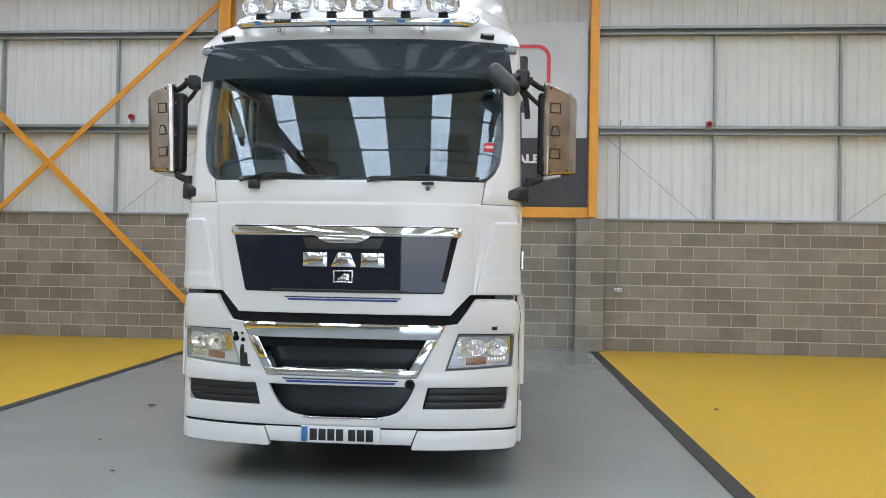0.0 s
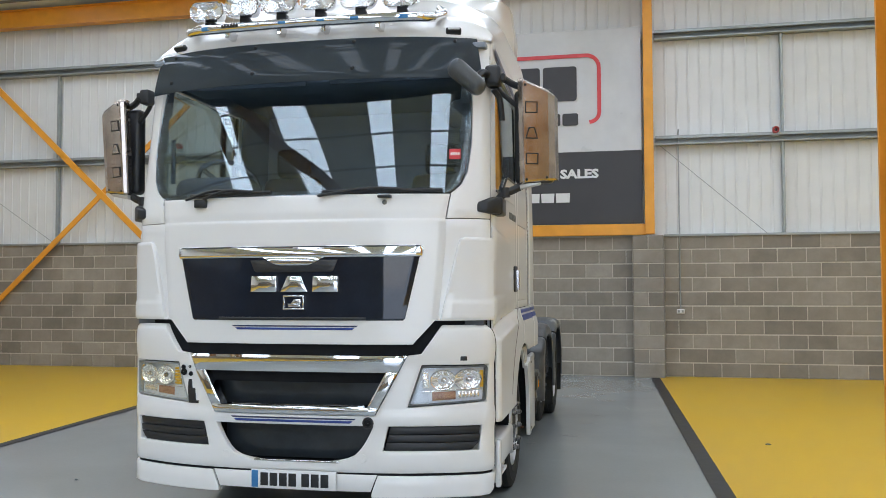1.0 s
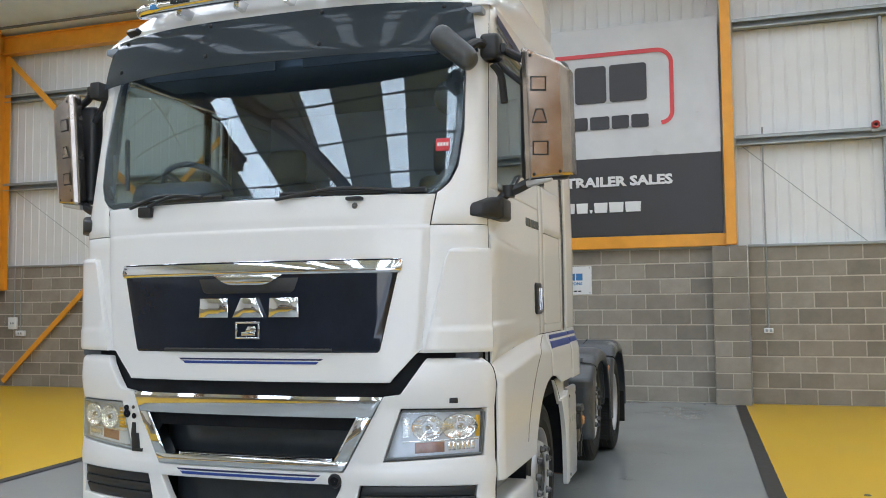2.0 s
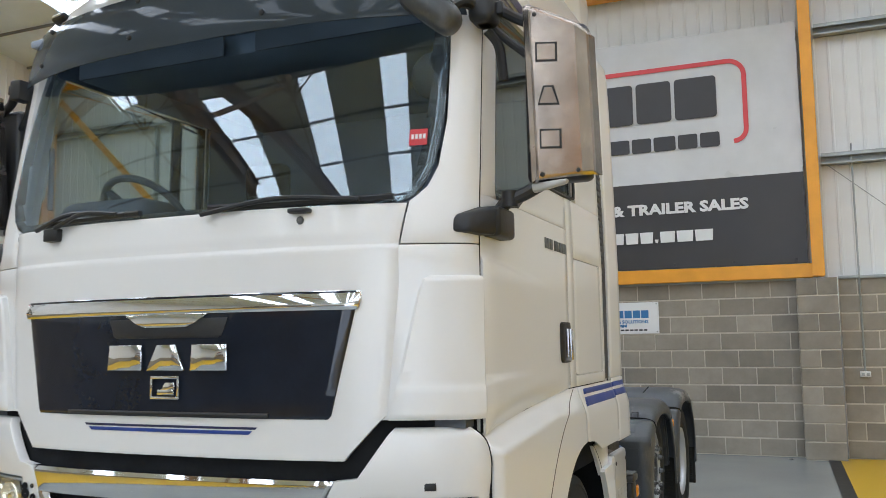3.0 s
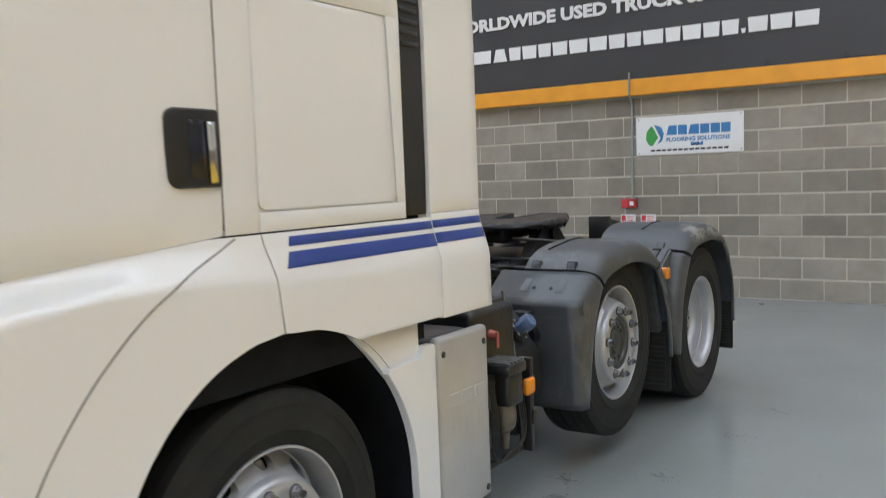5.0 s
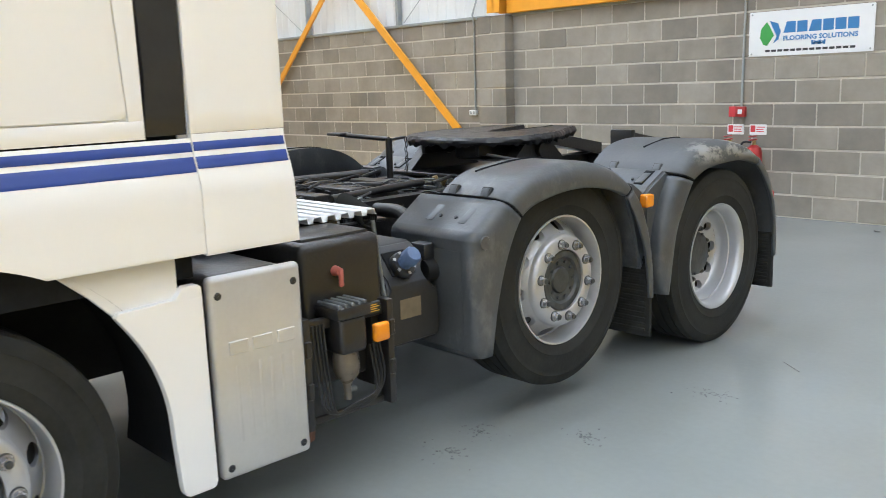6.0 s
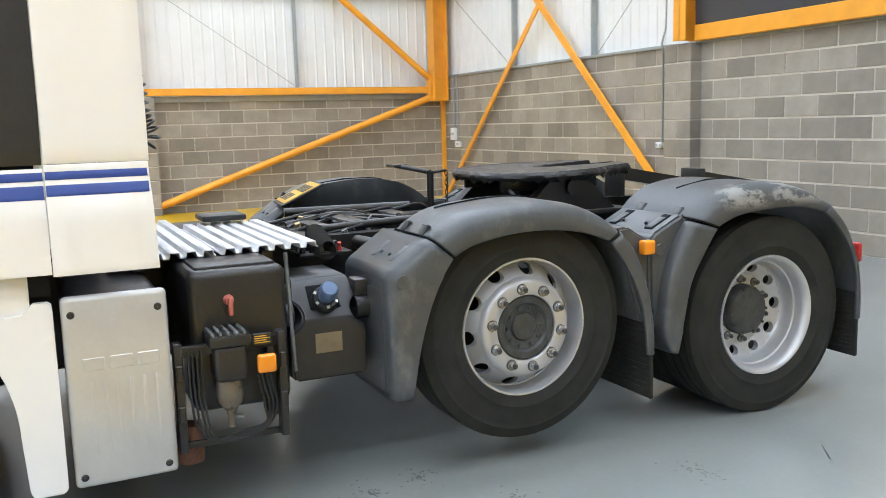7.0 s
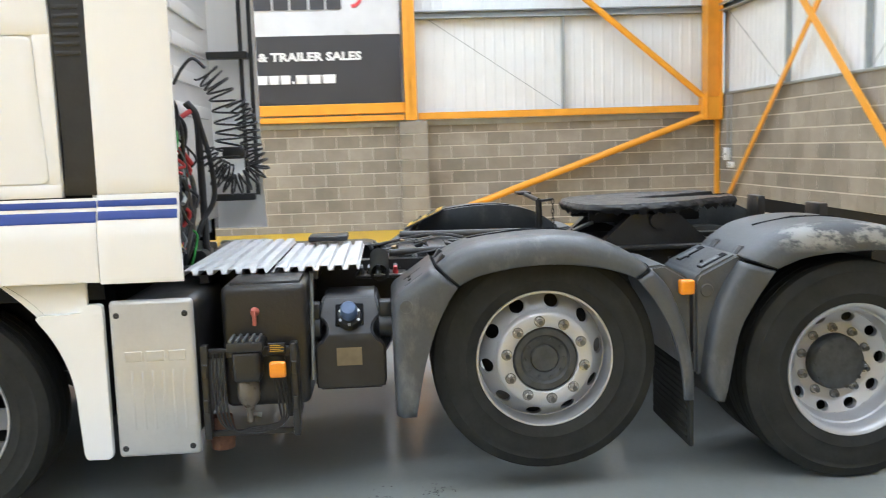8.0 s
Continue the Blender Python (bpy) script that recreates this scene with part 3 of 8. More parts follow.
# west bay: rail beam, tube brace below, angle brace above
bm = bmesh.new()
box(bm, (WALL_X + 0.02, 4.2, 2.066), (WALL_X + 0.16, WALL_Y - 0.36, 2.19), 0.006, 1)
box(bm, (WALL_X + 0.02, -3.0, 2.066), (WALL_X + 0.16, 3.94, 2.17), 0.006, 1)
structure("rail_beam", bm, ORANGE, "orange painted steel rail beam on top of the block wall", "steel beam")
bm = bmesh.new()
rod(bm, (WALL_X + 0.17, WALL_Y - 0.3, 2.00), (WALL_X + 0.17, 3.9, 0.0), 0.065, 16)
structure("tube_brace", bm, ORANGE, "orange painted round steel tube brace", "steel brace")
bm = bmesh.new()
rod(bm, (WALL_X + 0.15, WALL_Y - 0.3, 2.28), (WALL_X + 0.15, 4.3, 6.75), 0.06, 14)
box(bm, (WALL_X + 0.05, WALL_Y - 0.42, 1.90), (WALL_X + 0.25, WALL_Y - 0.04, 2.34), 0.01, 1)
structure("upper_brace", bm, ORANGE, "orange painted steel brace with a gusset plate", "steel brace")
RAILW = root("rails_west", "galvanised steel sheeting rails and posts", "wall rails", kind="structure")
for z in (3.99, 5.80):
    for ya, yb in ((-3, 3.94), (4.2, WALL_Y)):
        b = bmesh.new()
        box(b, (WALL_X - 0.08, ya, z - 0.07), (WALL_X + 0.06, yb, z - 0.05))
        box(b, (WALL_X - 0.08, ya, z + 0.05), (WALL_X + 0.06, yb, z + 0.07))
        box(b, (WALL_X - 0.08, ya, z - 0.07), (WALL_X - 0.05, yb, z + 0.07))
        part("rail", b, GALV, RAILW, smooth=0)
for y in (6.98,):
    b = bmesh.new()
    box(b, (WALL_X - 0.07, y - 0.025, WEST_H + 0.15), (WALL_X + 0.02, y + 0.025, 3.92), 0.004, 1)
    part("post", b, GALV, RAILW)
b = bmesh.new()
rod(b, (WALL_X + 0.01, 4.3, 4.0), (WALL_X + 0.01, 6.9, 2.25), 0.006, 6)
part("sag_rod", b, GALV, RAILW)


# ---- banners ----
def banner(name, m, label):
    """A two-tone advertising banner: local x along the wall, y up, z out; right lower corner of the vinyl at the origin."""
    ob = root(name, label, "banner", m)
    W, H0, H1 = 6.60, 1.25, 3.37
    for nm, lo, hi, mat in (("dark_field", 0.0, H0, VINYLD), ("grey_field", H0, H1, VINYLG)):
        b = bmesh.new()
        nx, ny = 60, 14
        grid = [[b.verts.new((-W + W * i / nx, lo + (hi - lo) * j / ny, 0.012 * noise.noise(Vector((i * 0.22, (lo + (hi - lo) * j / ny) * 1.4, 3.1))) + 0.012)) for i in range(nx + 1)] for j in range(ny + 1)]
        for j in range(ny):
            for i in range(nx):
                b.faces.new((grid[j][i], grid[j][i + 1], grid[j + 1][i + 1], grid[j + 1][i]))
        box(b, (-W, lo, -0.012), (0, hi, -0.004))
        part(nm, b, mat, ob, smooth=60)
    b = bmesh.new()
    box(b, (-W, -0.20, -0.02), (0.05, -0.005, 0.035), 0.01, 1)
    part("bottom_rail", b, ORANGE, ob, "orange bottom rail")
    # company name as plain blocks, letter by letter
    x1 = -1.08
    widths = [0.80, 0.66, 0.50, 0.60, 0.50, 0.58]
    x = x1 - sum(widths) - 0.05 * 5
    xs = x
    for k, w in enumerate(widths):
        b = bmesh.new()
        pts = rrect(x, 2.14, x + w, 2.74, 0.05)
        slab(b, pts, 0.004, pose(0, 0, 0.026))
        part("name_block", b, CHARCOAL, ob, smooth=0)
        x += w + 0.05
    widths = [0.36, 0.33, 0.31, 0.28, 0.36, 0.28, 0.31, 0.27, 0.27]
    x = -1.06 - sum(widths) - 0.035 * 8
    for k, w in enumerate(widths):
        b = bmesh.new()
        pts = rrect(x, 1.71, x + w, 1.92, 0.03)
        slab(b, pts, 0.004, pose(0, 0, 0.026))
        part("name_block", b, CHARCOAL, ob, smooth=0)
        x += w + 0.035
    # coral line round the name
    b = bmesh.new()
    c0, c1, r, t = (-0.70, 2.92), (-0.70, 1.74), 0.22, 0.065
    mid = [(xs - 0.3, 2.92)] + [(c0[0] - r + r * math.sin(radians(a)), c0[1] - r + r * math.cos(radians(a))) for a in range(0, 91, 10)] + [(-0.70, 1.95)] + [(c1[0] - 0.17 + 0.17 * math.cos(radians(a)), 1.93 - 0.17 * math.sin(radians(a))) for a in range(0, 91, 15)]
    mid = [Vector(p) for k, p in enumerate(mid) if k == 0 or (Vector(p) - Vector(mid[k - 1])).length > 1e-3]
    strip_v = []
    for k, p in enumerate(mid):
        d_ = (mid[min(k + 1, len(mid) - 1)] - mid[max(k - 1, 0)]).normalized()
        u = Vector((-d_.y, d_.x)) * t / 2
        strip_v.append([b.verts.new((p.x + e * u.x, p.y + e * u.y, h)) for e, h in ((-1, 0.020), (-1, 0.030), (1, 0.030), (1, 0.020))])
    for q, w in zip(strip_v, strip_v[1:]):
        for k in range(3):
            b.faces.new((q[k], q[k + 1], w[k + 1], w[k]))
    b.faces.new(strip_v[0])
    b.faces.new(strip_v[-1][::-1])
    bmesh.ops.recalc_face_normals(b, faces=b.faces)
    part("coral_line", b, CORAL, ob, "coral red rounded line", smooth=0)
    lettering("strapline", "WORLDWIDE USED TRUCK & TRAILER SALES", 0.145, pose(-5.86, 0.80, 0.027), WHITEP, ob, 5.14)
    # web address as plain bars
    widths = [0.32, 0.26, 0.2, 0.24, 0.21, 0.24, 0.29, 0.27, 0.24, 0.21, 0.29, 0.21, 0.25, 0.22, 0.22, 0.06, 0.25, 0.27, 0.29]
    k = (4.26 - 0.022 * 18) / sum(widths)
    x = -5.47
    for i, w in enumerate(widths):
        w *= k
        b = bmesh.new()
        hgt = 0.05 if i == 15 else 0.16
        slab(b, [(x + 0.01, 0.38), (x + w - 0.01, 0.38), (x + w - (0.05 if i in (1,) else 0.0), 0.38 + hgt), (x + (0.05 if i in (1,) else 0.0), 0.38 + hgt)], 0.004, pose(0, 0, 0.026))
        part("address_bar", b, WHITEP, ob, smooth=0)
        x += w + 0.022
    # eyelets
    for i in range(9):
        b = bmesh.new()
        lathe(b, [(0.012, 0), (0.024, 0.004), (0.026, 0)], (-0.15 - 0.8 * i, 0.05, 0.03), 12, "z")
        part("eyelet", b, CHARCOAL, ob)
    return ob


banner("banner", Matrix.Translation((2.35, WALL_Y - 0.085, 2.585)) @ pose(0, 0, 0, 90, 0, 0), "large grey and charcoal vinyl banner with a coral line")
banner("banner", Matrix.Translation((WALL_X + 0.085, 3.91, 2.40)) @ pose(0, 0, 0, 0, 0, 90) @ pose(0, 0, 0, 90, 0, 0), "large grey and charcoal vinyl banner on the west wall")

banner("banner", Matrix.Translation((-10.6, FRONT_Y - 0.055, 2.585)) @ pose(0, 0, 0, 0, 0, 180) @ pose(0, 0, 0, 90, 0, 0), "large grey and charcoal vinyl banner on the south wall")

# ---- small things on the walls ----
sign = root("wall_sign", "white flooring company sign with green and blue leaf mark", "sign", on_back(-0.30, 1.90, WALL_Y - 0.008))
bm = bmesh.new()
slab(bm, rrect(-0.63, -0.225, 0.63, 0.225, 0.01), 0.006)
part("panel", bm, WHITEP, sign, smooth=0)
for mat, pts in ((GREENP, [(-0.47, -0.11), (-0.43, -0.12), (-0.36, -0.02), (-0.40, 0.06), (-0.44, 0.12), (-0.50, 0.05), (-0.51, -0.04)]), (BLUEP, [(-0.37, -0.10), (-0.31, -0.06), (-0.29, 0.02), (-0.32, 0.10), (-0.41, 0.13), (-0.37, 0.05), (-0.33, -0.03)])):
    bm = bmesh.new()
    slab(bm, pts, 0.002, pose(0, 0, 0.006))
    part("leaf_mark", bm, mat, sign, smooth=0)
x = -0.26
for w in (0.14, 0.12, 0.14, 0.12, 0.12, 0.12):
    bm = bmesh.new()
    slab(bm, [(x, 0.0), (x + w - 0.015, 0.0), (x + w - 0.015, 0.11), (x + (0.03 if w > 0.13 else 0), 0.11)], 0.002, pose(0, 0, 0.006))
    part("name_block", bm, BLUEP, sign, smooth=0)
    x += w
lettering("sign_text", "FLOORING SOLUTIONS", 0.045, pose(-0.26, -0.075, 0.008), BLUEP, sign, 0.74, 0.002, 0.002)
lettering("sign_text", "Limited", 0.03, pose(0.03, -0.125, 0.008), BLUEP, sign, 0.14, 0.002, 0.007)
bm = bmesh.new()
for i in range(14):
    slab(bm, [(-0.45 + i * 0.066, -0.185), (-0.45 + i * 0.066 + 0.052, -0.185), (-0.45 + i * 0.066 + 0.052, -0.162), (-0.45 + i * 0.066, -0.162)], 0.002, pose(0, 0, 0.006))
part("address_bar", bm, CHARCOAL, sign, smooth=0)
for sx_, sy_ in ((-0.6, 0.2), (0.6, 0.2), (-0.6, -0.2), (0.6, -0.2)):
    bm = bmesh.new()
    lathe(bm, [(0.001, 0.004), (0.008, 0.003), (0.01, 0)], (sx_, sy_, 0.006), 10, "z")
    part("screw", bm, GALV, sign)


def extinguisher(x, hose_side):
    ob = root("fire_extinguisher", "red fire extinguisher hanging on the block wall", "fire extinguisher", pose(x, WALL_Y - 0.11, 0.28), "fire extinguishers")
    b = bmesh.new()
    lathe(b, [(0.002, 0), (0.075, 0), (0.086, 0.015), (0.086, 0.40), (0.07, 0.45), (0.03, 0.48), (0.002, 0.48)], (0, 0, 0), 24, "z")
    part("cylinder", b, REDP, ob)
    b = bmesh.new()
    for z0, z1, half, mat, nm in ((0.27, 0.33, 48, CHARCOAL, "label_band"), (0.13, 0.21, 34, WHITEP, "label_panel")):
        b = bmesh.new()
        arc = [radians(-90 - half + half * 2 * k / 10) for k in range(11)]
        lo = [b.verts.new((0.0872 * math.cos(a), 0.0872 * math.sin(a), z0)) for a in arc]
        hi = [b.verts.new((0.0872 * math.cos(a), 0.0872 * math.sin(a), z1)) for a in arc]
        for k in range(10):
            b.faces.new((lo[k], lo[k + 1], hi[k + 1], hi[k]))
        part(nm, b, mat, ob)
    b = bmesh.new()
    rod(b, (0, 0, 0.47), (0, 0, 0.53), 0.02)
    part("valve", b, BRASS, ob)
    b = bmesh.new()
    box(b, (-0.015, -0.10, 0.53), (0.015, 0.05, 0.545), 0.004, 1)
    box(b, (-0.012, -0.11, 0.565), (0.012, 0.04, 0.578), 0.004, 1)
    part("lever", b, REDP, ob)
    b = bmesh.new()
    sweep(b, bow([(0.03 * hose_side, 0, 0.51), (0.12 * hose_side, -0.02, 0.50), (0.16 * hose_side, -0.02, 0.36), (0.11 * hose_side, -0.02, 0.16)]), 0.012)
    part("hose", b, BLACK, ob)
    b = bmesh.new()
    box(b, (-0.02, 0.05, 0.40), (0.02, 0.11, 0.46), 0.004, 1)
    part("bracket", b, GALV, ob)


extinguisher(-1.07, -1)
extinguisher(-0.79, -1)
for x, z, w, h in ((-1.055, 0.915, 0.19, 0.11), (-0.80, 0.915, 0.19, 0.11)):
    s_ = root("safety_sign", "small white safety sign with a red square", "sign", on_back(x, z, WALL_Y - 0.006), "safety signs")
    bm = bmesh.new()
    slab(bm, rrect(-w / 2, -h / 2, w / 2, h / 2, 0.008), 0.004)
    part("panel", bm, WHITEP, s_, smooth=0)
    bm = bmesh.new()
    slab(bm, rrect(-w / 2 + 0.012, -h / 2 + 0.028, -0.030, h / 2 - 0.012, 0.006), 0.002, pose(0, 0, 0.004))
    part("red_square", bm, REDSIGN, s_, smooth=0)
    for k, (x0_, x1_) in enumerate(((-0.018, 0.075), (-0.018, 0.060), (-0.018, 0.070))):
        bm = bmesh.new()
        slab(bm, rrect(x0_, 0.022 - 0.024 * k, x1_, 0.031 - 0.024 * k, 0.002), 0.002, pose(0, 0, 0.004))
        part("print_bar", bm, REDSIGN, s_, smooth=0)
call = root("fire_call_point", "red fire alarm call point on the block wall", "call point", on_back(-1.02, 1.105, WALL_Y - 0.004))
bm = bmesh.new()
box(bm, (-0.025, -0.055, 0), (0.085, 0.055, 0.05), 0.008)
part("case", bm, REDP, call)
bm = bmesh.new()
box(bm, (0.005, -0.025, 0.05), (0.055, 0.025, 0.054), 0.002, 1)
part("glass_panel", bm, WHITEP, call)
bm = bmesh.new()
box(bm, (-0.12, -0.055, 0), (-0.035, 0.055, 0.006), 0.002, 1)
part("sign_plate", bm, REDSIGN, call)


def conduit(name, pts, label):
    ob = root(name, label, "conduit")
    b = bmesh.new()
    sweep(b, pts, 0.013, 8)
    part("tube", b, GALV, ob)
    return ob


def socket_box(parent, x, y, z, w=0.13, h=0.075):
    b = bmesh.new()
    box(b, (x - w / 2, y - 0.055, z - h / 2), (x + w / 2, y, z + h / 2), 0.008)
    bx = part("socket_box", b, WHITEP, parent, "white metal-clad socket")
    b = bmesh.new()
    for dx in (-0.03, 0.03):
        box(b, (x + dx - 0.018, y - 0.060, z - 0.02), (x + dx + 0.018, y - 0.054, z + 0.02), 0.003, 1)
    part("rocker", b, GALV, bx)


c1 = conduit("conduit", [(2.955, WALL_Y - 0.10, 4.16), (2.955, WALL_Y - 0.02, 4.10), (2.955, WALL_Y - 0.018, 2.45), (2.955, WALL_Y - 0.045, 2.40), (2.955, WALL_Y - 0.018, 2.34), (2.955, WALL_Y - 0.018, 1.14)], "grey steel conduit down to a socket")
socket_box(c1, 2.955, WALL_Y - 0.002, 1.10)
conduit("conduit", [(-0.96, WALL_Y - 0.13, 2.66), (-0.97, WALL_Y - 0.13, 2.40), (-0.975, WALL_Y - 0.018, 2.30), (-0.99, WALL_Y - 0.018, 1.16)], "grey steel conduit down to a fire call point")
c3 = conduit("conduit", [(-4.84, WALL_Y - 0.05, 3.2), (-4.86, WALL_Y - 0.05, 2.6), (-4.94, WALL_Y - 0.05, 2.42), (-4.945, WALL_Y - 0.018, 2.30), (-4.955, WALL_Y - 0.018, 1.14)], "grey steel conduit down to a socket")
socket_box(c3, -4.98, WALL_Y - 0.002, 1.10)
c4 = conduit("conduit", [(-11.18, WALL_Y - 0.02, 2.36), (-11.18, WALL_Y - 0.02, 1.30)], "grey steel conduit in the corner")
socket_box(c4, -11.2, WALL_Y - 0.002, 1.25, 0.2, 0.24)
c5 = conduit("conduit", [(-11.02, WALL_Y - 0.02, 2.36), (-11.02, WALL_Y - 0.02, 1.12)], "grey steel conduit in the corner")
socket_box(c5, -11.0, WALL_Y - 0.002, 1.05, 0.22, 0.11)
for x, z_ in ((4.50, 4.085), (-6.19, 4.20)):
    a_ = root("alarm_sounder", "red round alarm sounder on a steel rail", "alarm sounder", pose(x, WALL_Y - 0.10, z_), "alarm sounders")
    bm = bmesh.new()
    lathe(bm, [(0.022, -0.03), (0.030, -0.082), (0.050, -0.088), (0.058, -0.05), (0.054, 0.0)], (0, 0, 0), 20, "y")
    sd_ = part("sounder", bm, REDP, a_)
    bm = bmesh.new()
    lathe(bm, [(0.001, -0.05), (0.022, -0.045), (0.028, -0.03)], (0, 0, 0), 16, "y")
    part("horn_mouth", bm, BLACK, sd_)
    bm = bmesh.new()
    box(bm, (-0.05, 0.0, -0.10), (0.05, 0.02, 0.05), 0.004, 1)
    part("base_plate", bm, GALV, a_)

# ---- the truck ----
truck = root("truck", "white three-axle tractor unit with sleeper cab and bare chassis", "truck")

# plan of the cab: the front curve, a rounded corner, the straight side
PLAN = [(1.13 * i / 28, 0.02 + 0.2 * (1.13 * i / 28 / 1.16) ** 2.9) for i in range(29)]
for i in range(1, 13):
    t = i / 12
    a_, c_, e_ = Vector(PLAN[28]), Vector((1.198, 0.235)), Vector((1.21, 0.36))
    PLAN.append(tuple((1 - t) ** 2 * a_ + 2 * t * (1 - t) * c_ + t * t * e_))
PLAN += [(1.21, 0.36 + (2.76 - 0.36) * i / 30) for i in range(1, 31)]
PLAN = np.array(PLAN)
ARC = np.concatenate([[0], np.cumsum(np.hypot(*np.diff(PLAN, axis=0).T))])
TAN = np.gradient(PLAN, ARC, axis=0)
S_COR = float(np.interp(1.13, PLAN[:29, 0], ARC[:29]))


def SX(x):
    """Way along the plan to a point x across the front."""
    return math.copysign(float(np.interp(abs(x), PLAN[:41, 0], ARC[:41])), x)


def SY(y, side=1):
    """Way along the plan to a point y back along the side."""
    return side * float(np.interp(y, PLAN[:, 1], ARC))


def rake(z):
    if z < 2.0:
        return 0.0
    if z < 3.12:
        return 0.17 * (z - 2.0)
    return 0.19 + 0.75 * (z - 3.12)


def F(s, z, off=0.0):
    """A point of the cab's skin, off metres outside it."""
    a = abs(s)
    x, y = np.interp(a, ARC, PLAN[:, 0]), np.interp(a, ARC, PLAN[:, 1])
    tx, ty = np.interp(a, ARC, TAN[:, 0]), np.interp(a, ARC, TAN[:, 1])
    n = math.hypot(tx, ty)
    nx, ny = ty / n, -tx / n
    w = 1.0 if a < S_COR else max(0.0, 1.0 - (a - S_COR) / 0.85)
    y += rake(z) * w
    x -= 0.02 * max(0.0, z - 2.0)
    return Vector((math.copysign(1, s) * (x + nx * off), y + ny * off, z))


def skin(bm, bands, off=0.0, depth=0.02, ds=0.05, dz=0.06, edge=0.006, surf=F, closed=False):
    """Panels of the skin. A band is (z0, z1, left0, left1, right0, right1), its sides as ways along the plan at z0 and z1."""
    for band in bands:
        rows = [(band[0], band[2], band[4]), (band[1], band[3], band[5])] if len(band) == 6 else band[1]
        rz, rl, rr = zip(*rows)
        z0, z1 = rz[0], rz[-1]
        w, h = max(b_ - a_ for a_, b_ in zip(rl, rr)), z1 - z0
        nu, nv = max(1, int(w / ds)), max(1, int(h / dz))
        eu, ev = min(0.3, edge / max(w, 1e-3)), min(0.3, edge / max(h, 1e-3))
        us = [0, eu] + [eu + (1 - 2 * eu) * i / nu for i in range(1, nu)] + [1 - eu, 1]
        vs = sorted({round(v, 6) for v in [0, ev] + [ev + (1 - 2 * ev) * i / nv for i in range(1, nv)] + [1 - ev, 1] + [(z - z0) / h for z in rz]})
        vs = [v for k, v in enumerate(vs) if k == 0 or v - vs[k - 1] > 1e-4]
        sides = [(float(np.interp(z0 + h * v, rz, rl)), float(np.interp(z0 + h * v, rz, rr))) for v in vs]
        g = []
        for j, v in enumerate(vs):
            z = z0 + h * v
            l, r = sides[j]
            row = []
            for i, u in enumerate(us):
                rim = i in (0, len(us) - 1) or j in (0, len(vs) - 1)
                row.append(bm.verts.new(surf(l + (r - l) * u, z, off - (edge * 0.6 if rim else 0.0))))
            g.append(row)
        for j in range(len(vs) - 1):
            for i in range(len(us) - 1):
                bm.faces.new((g[j][i], g[j][i + 1], g[j + 1][i + 1], g[j + 1][i]))
        if depth:
            ring = [(i, 0) for i in range(len(us))] + [(len(us) - 1, j) for j in range(1, len(vs))] + [(i, len(vs) - 1) for i in range(len(us) - 2, -1, -1)] + [(0, j) for j in range(len(vs) - 2, 0, -1)]
            back = []
            for i, j in ring:
                z = z0 + h * vs[j]
                l, r = sides[j]
                back.append(bm.verts.new(surf(l + (r - l) * us[i], z, off - depth)))
            n = len(ring)
            for k in range(n):
                i, j = ring[k]
                i2, j2 = ring[(k + 1) % n]
                bm.faces.new((g[j][i], back[k], back[(k + 1) % n], g[j2][i2]))
            if closed:
                at = {ij: v for ij, v in zip(ring, back)}
                for j in range(len(vs)):
                    for i in range(len(us)):
                        if (i, j) not in at:
                            at[i, j] = bm.verts.new(surf(sides[j][0] + (sides[j][1] - sides[j][0]) * us[i], z0 + h * vs[j], off - depth))
                for j in range(len(vs) - 1):
                    for i in range(len(us) - 1):
                        bm.faces.new((at[i, j], at[i, j + 1], at[i + 1, j + 1], at[i + 1, j]))


def rows_to_bands(rows):
    """Rows (z, left, right), from low to high, as one panel."""
    return [("rows", rows)]


def sym(rows):
    return [(z, -SX(x), SX(x)) for z, x in rows]


def joined(bands, off, depth, **k):
    b = bmesh.new()
    skin(b, bands, off, depth, **k)
    return b


def decal(name, bands, mat, parent, off=0.003, label="", ds=0.05, **k):
    b = bmesh.new()
    skin(b, bands, off, 0.002, edge=0.0005, ds=ds, **k)
    return part(name, b, mat, parent, label)


SEAM = 0.285  # where the door begins

# body: the structure behind the panels, with the lining of the cab
cab = new("cab_body")
cab.parent = truck
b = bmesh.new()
# near-black backing sheet, shade behind the panel gaps put into its colour
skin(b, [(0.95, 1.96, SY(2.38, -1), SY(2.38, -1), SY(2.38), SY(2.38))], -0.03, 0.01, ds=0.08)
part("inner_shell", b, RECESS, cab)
for sd in (-1, 1):
    b = bmesh.new()
    for z0, z1, ya, yb in ((1.95, 2.14, 0.36, 2.38), (2.95, 3.14, 0.36, 2.38), (2.14, 2.95, 1.70, 2.38)):
        lo_, hi_ = sorted((SY(ya, sd), SY(yb, sd)))
        skin(b, [(z0, z1, lo_, lo_, hi_, hi_)], -0.06, 0.01, ds=0.1)
    part("inner_lining", b, LINING, cab, "grey cab lining")
b = bmesh.new()
box(b, (-1.17, 2.28, 1.0), (1.17, 2.36, 3.12), 0.02)
part("back_lining", b, LINING, cab)
b = bmesh.new()
box(b, (-1.16, 0.35, 3.06), (1.16, 2.36, 3.10), 0.01)
part("headlining", b, LINING, cab)
b = bmesh.new()
box(b, (-1.16, 0.2, 1.30), (1.16, 2.36, 1.36))
part("cab_floor", b, DARK_IN, cab)
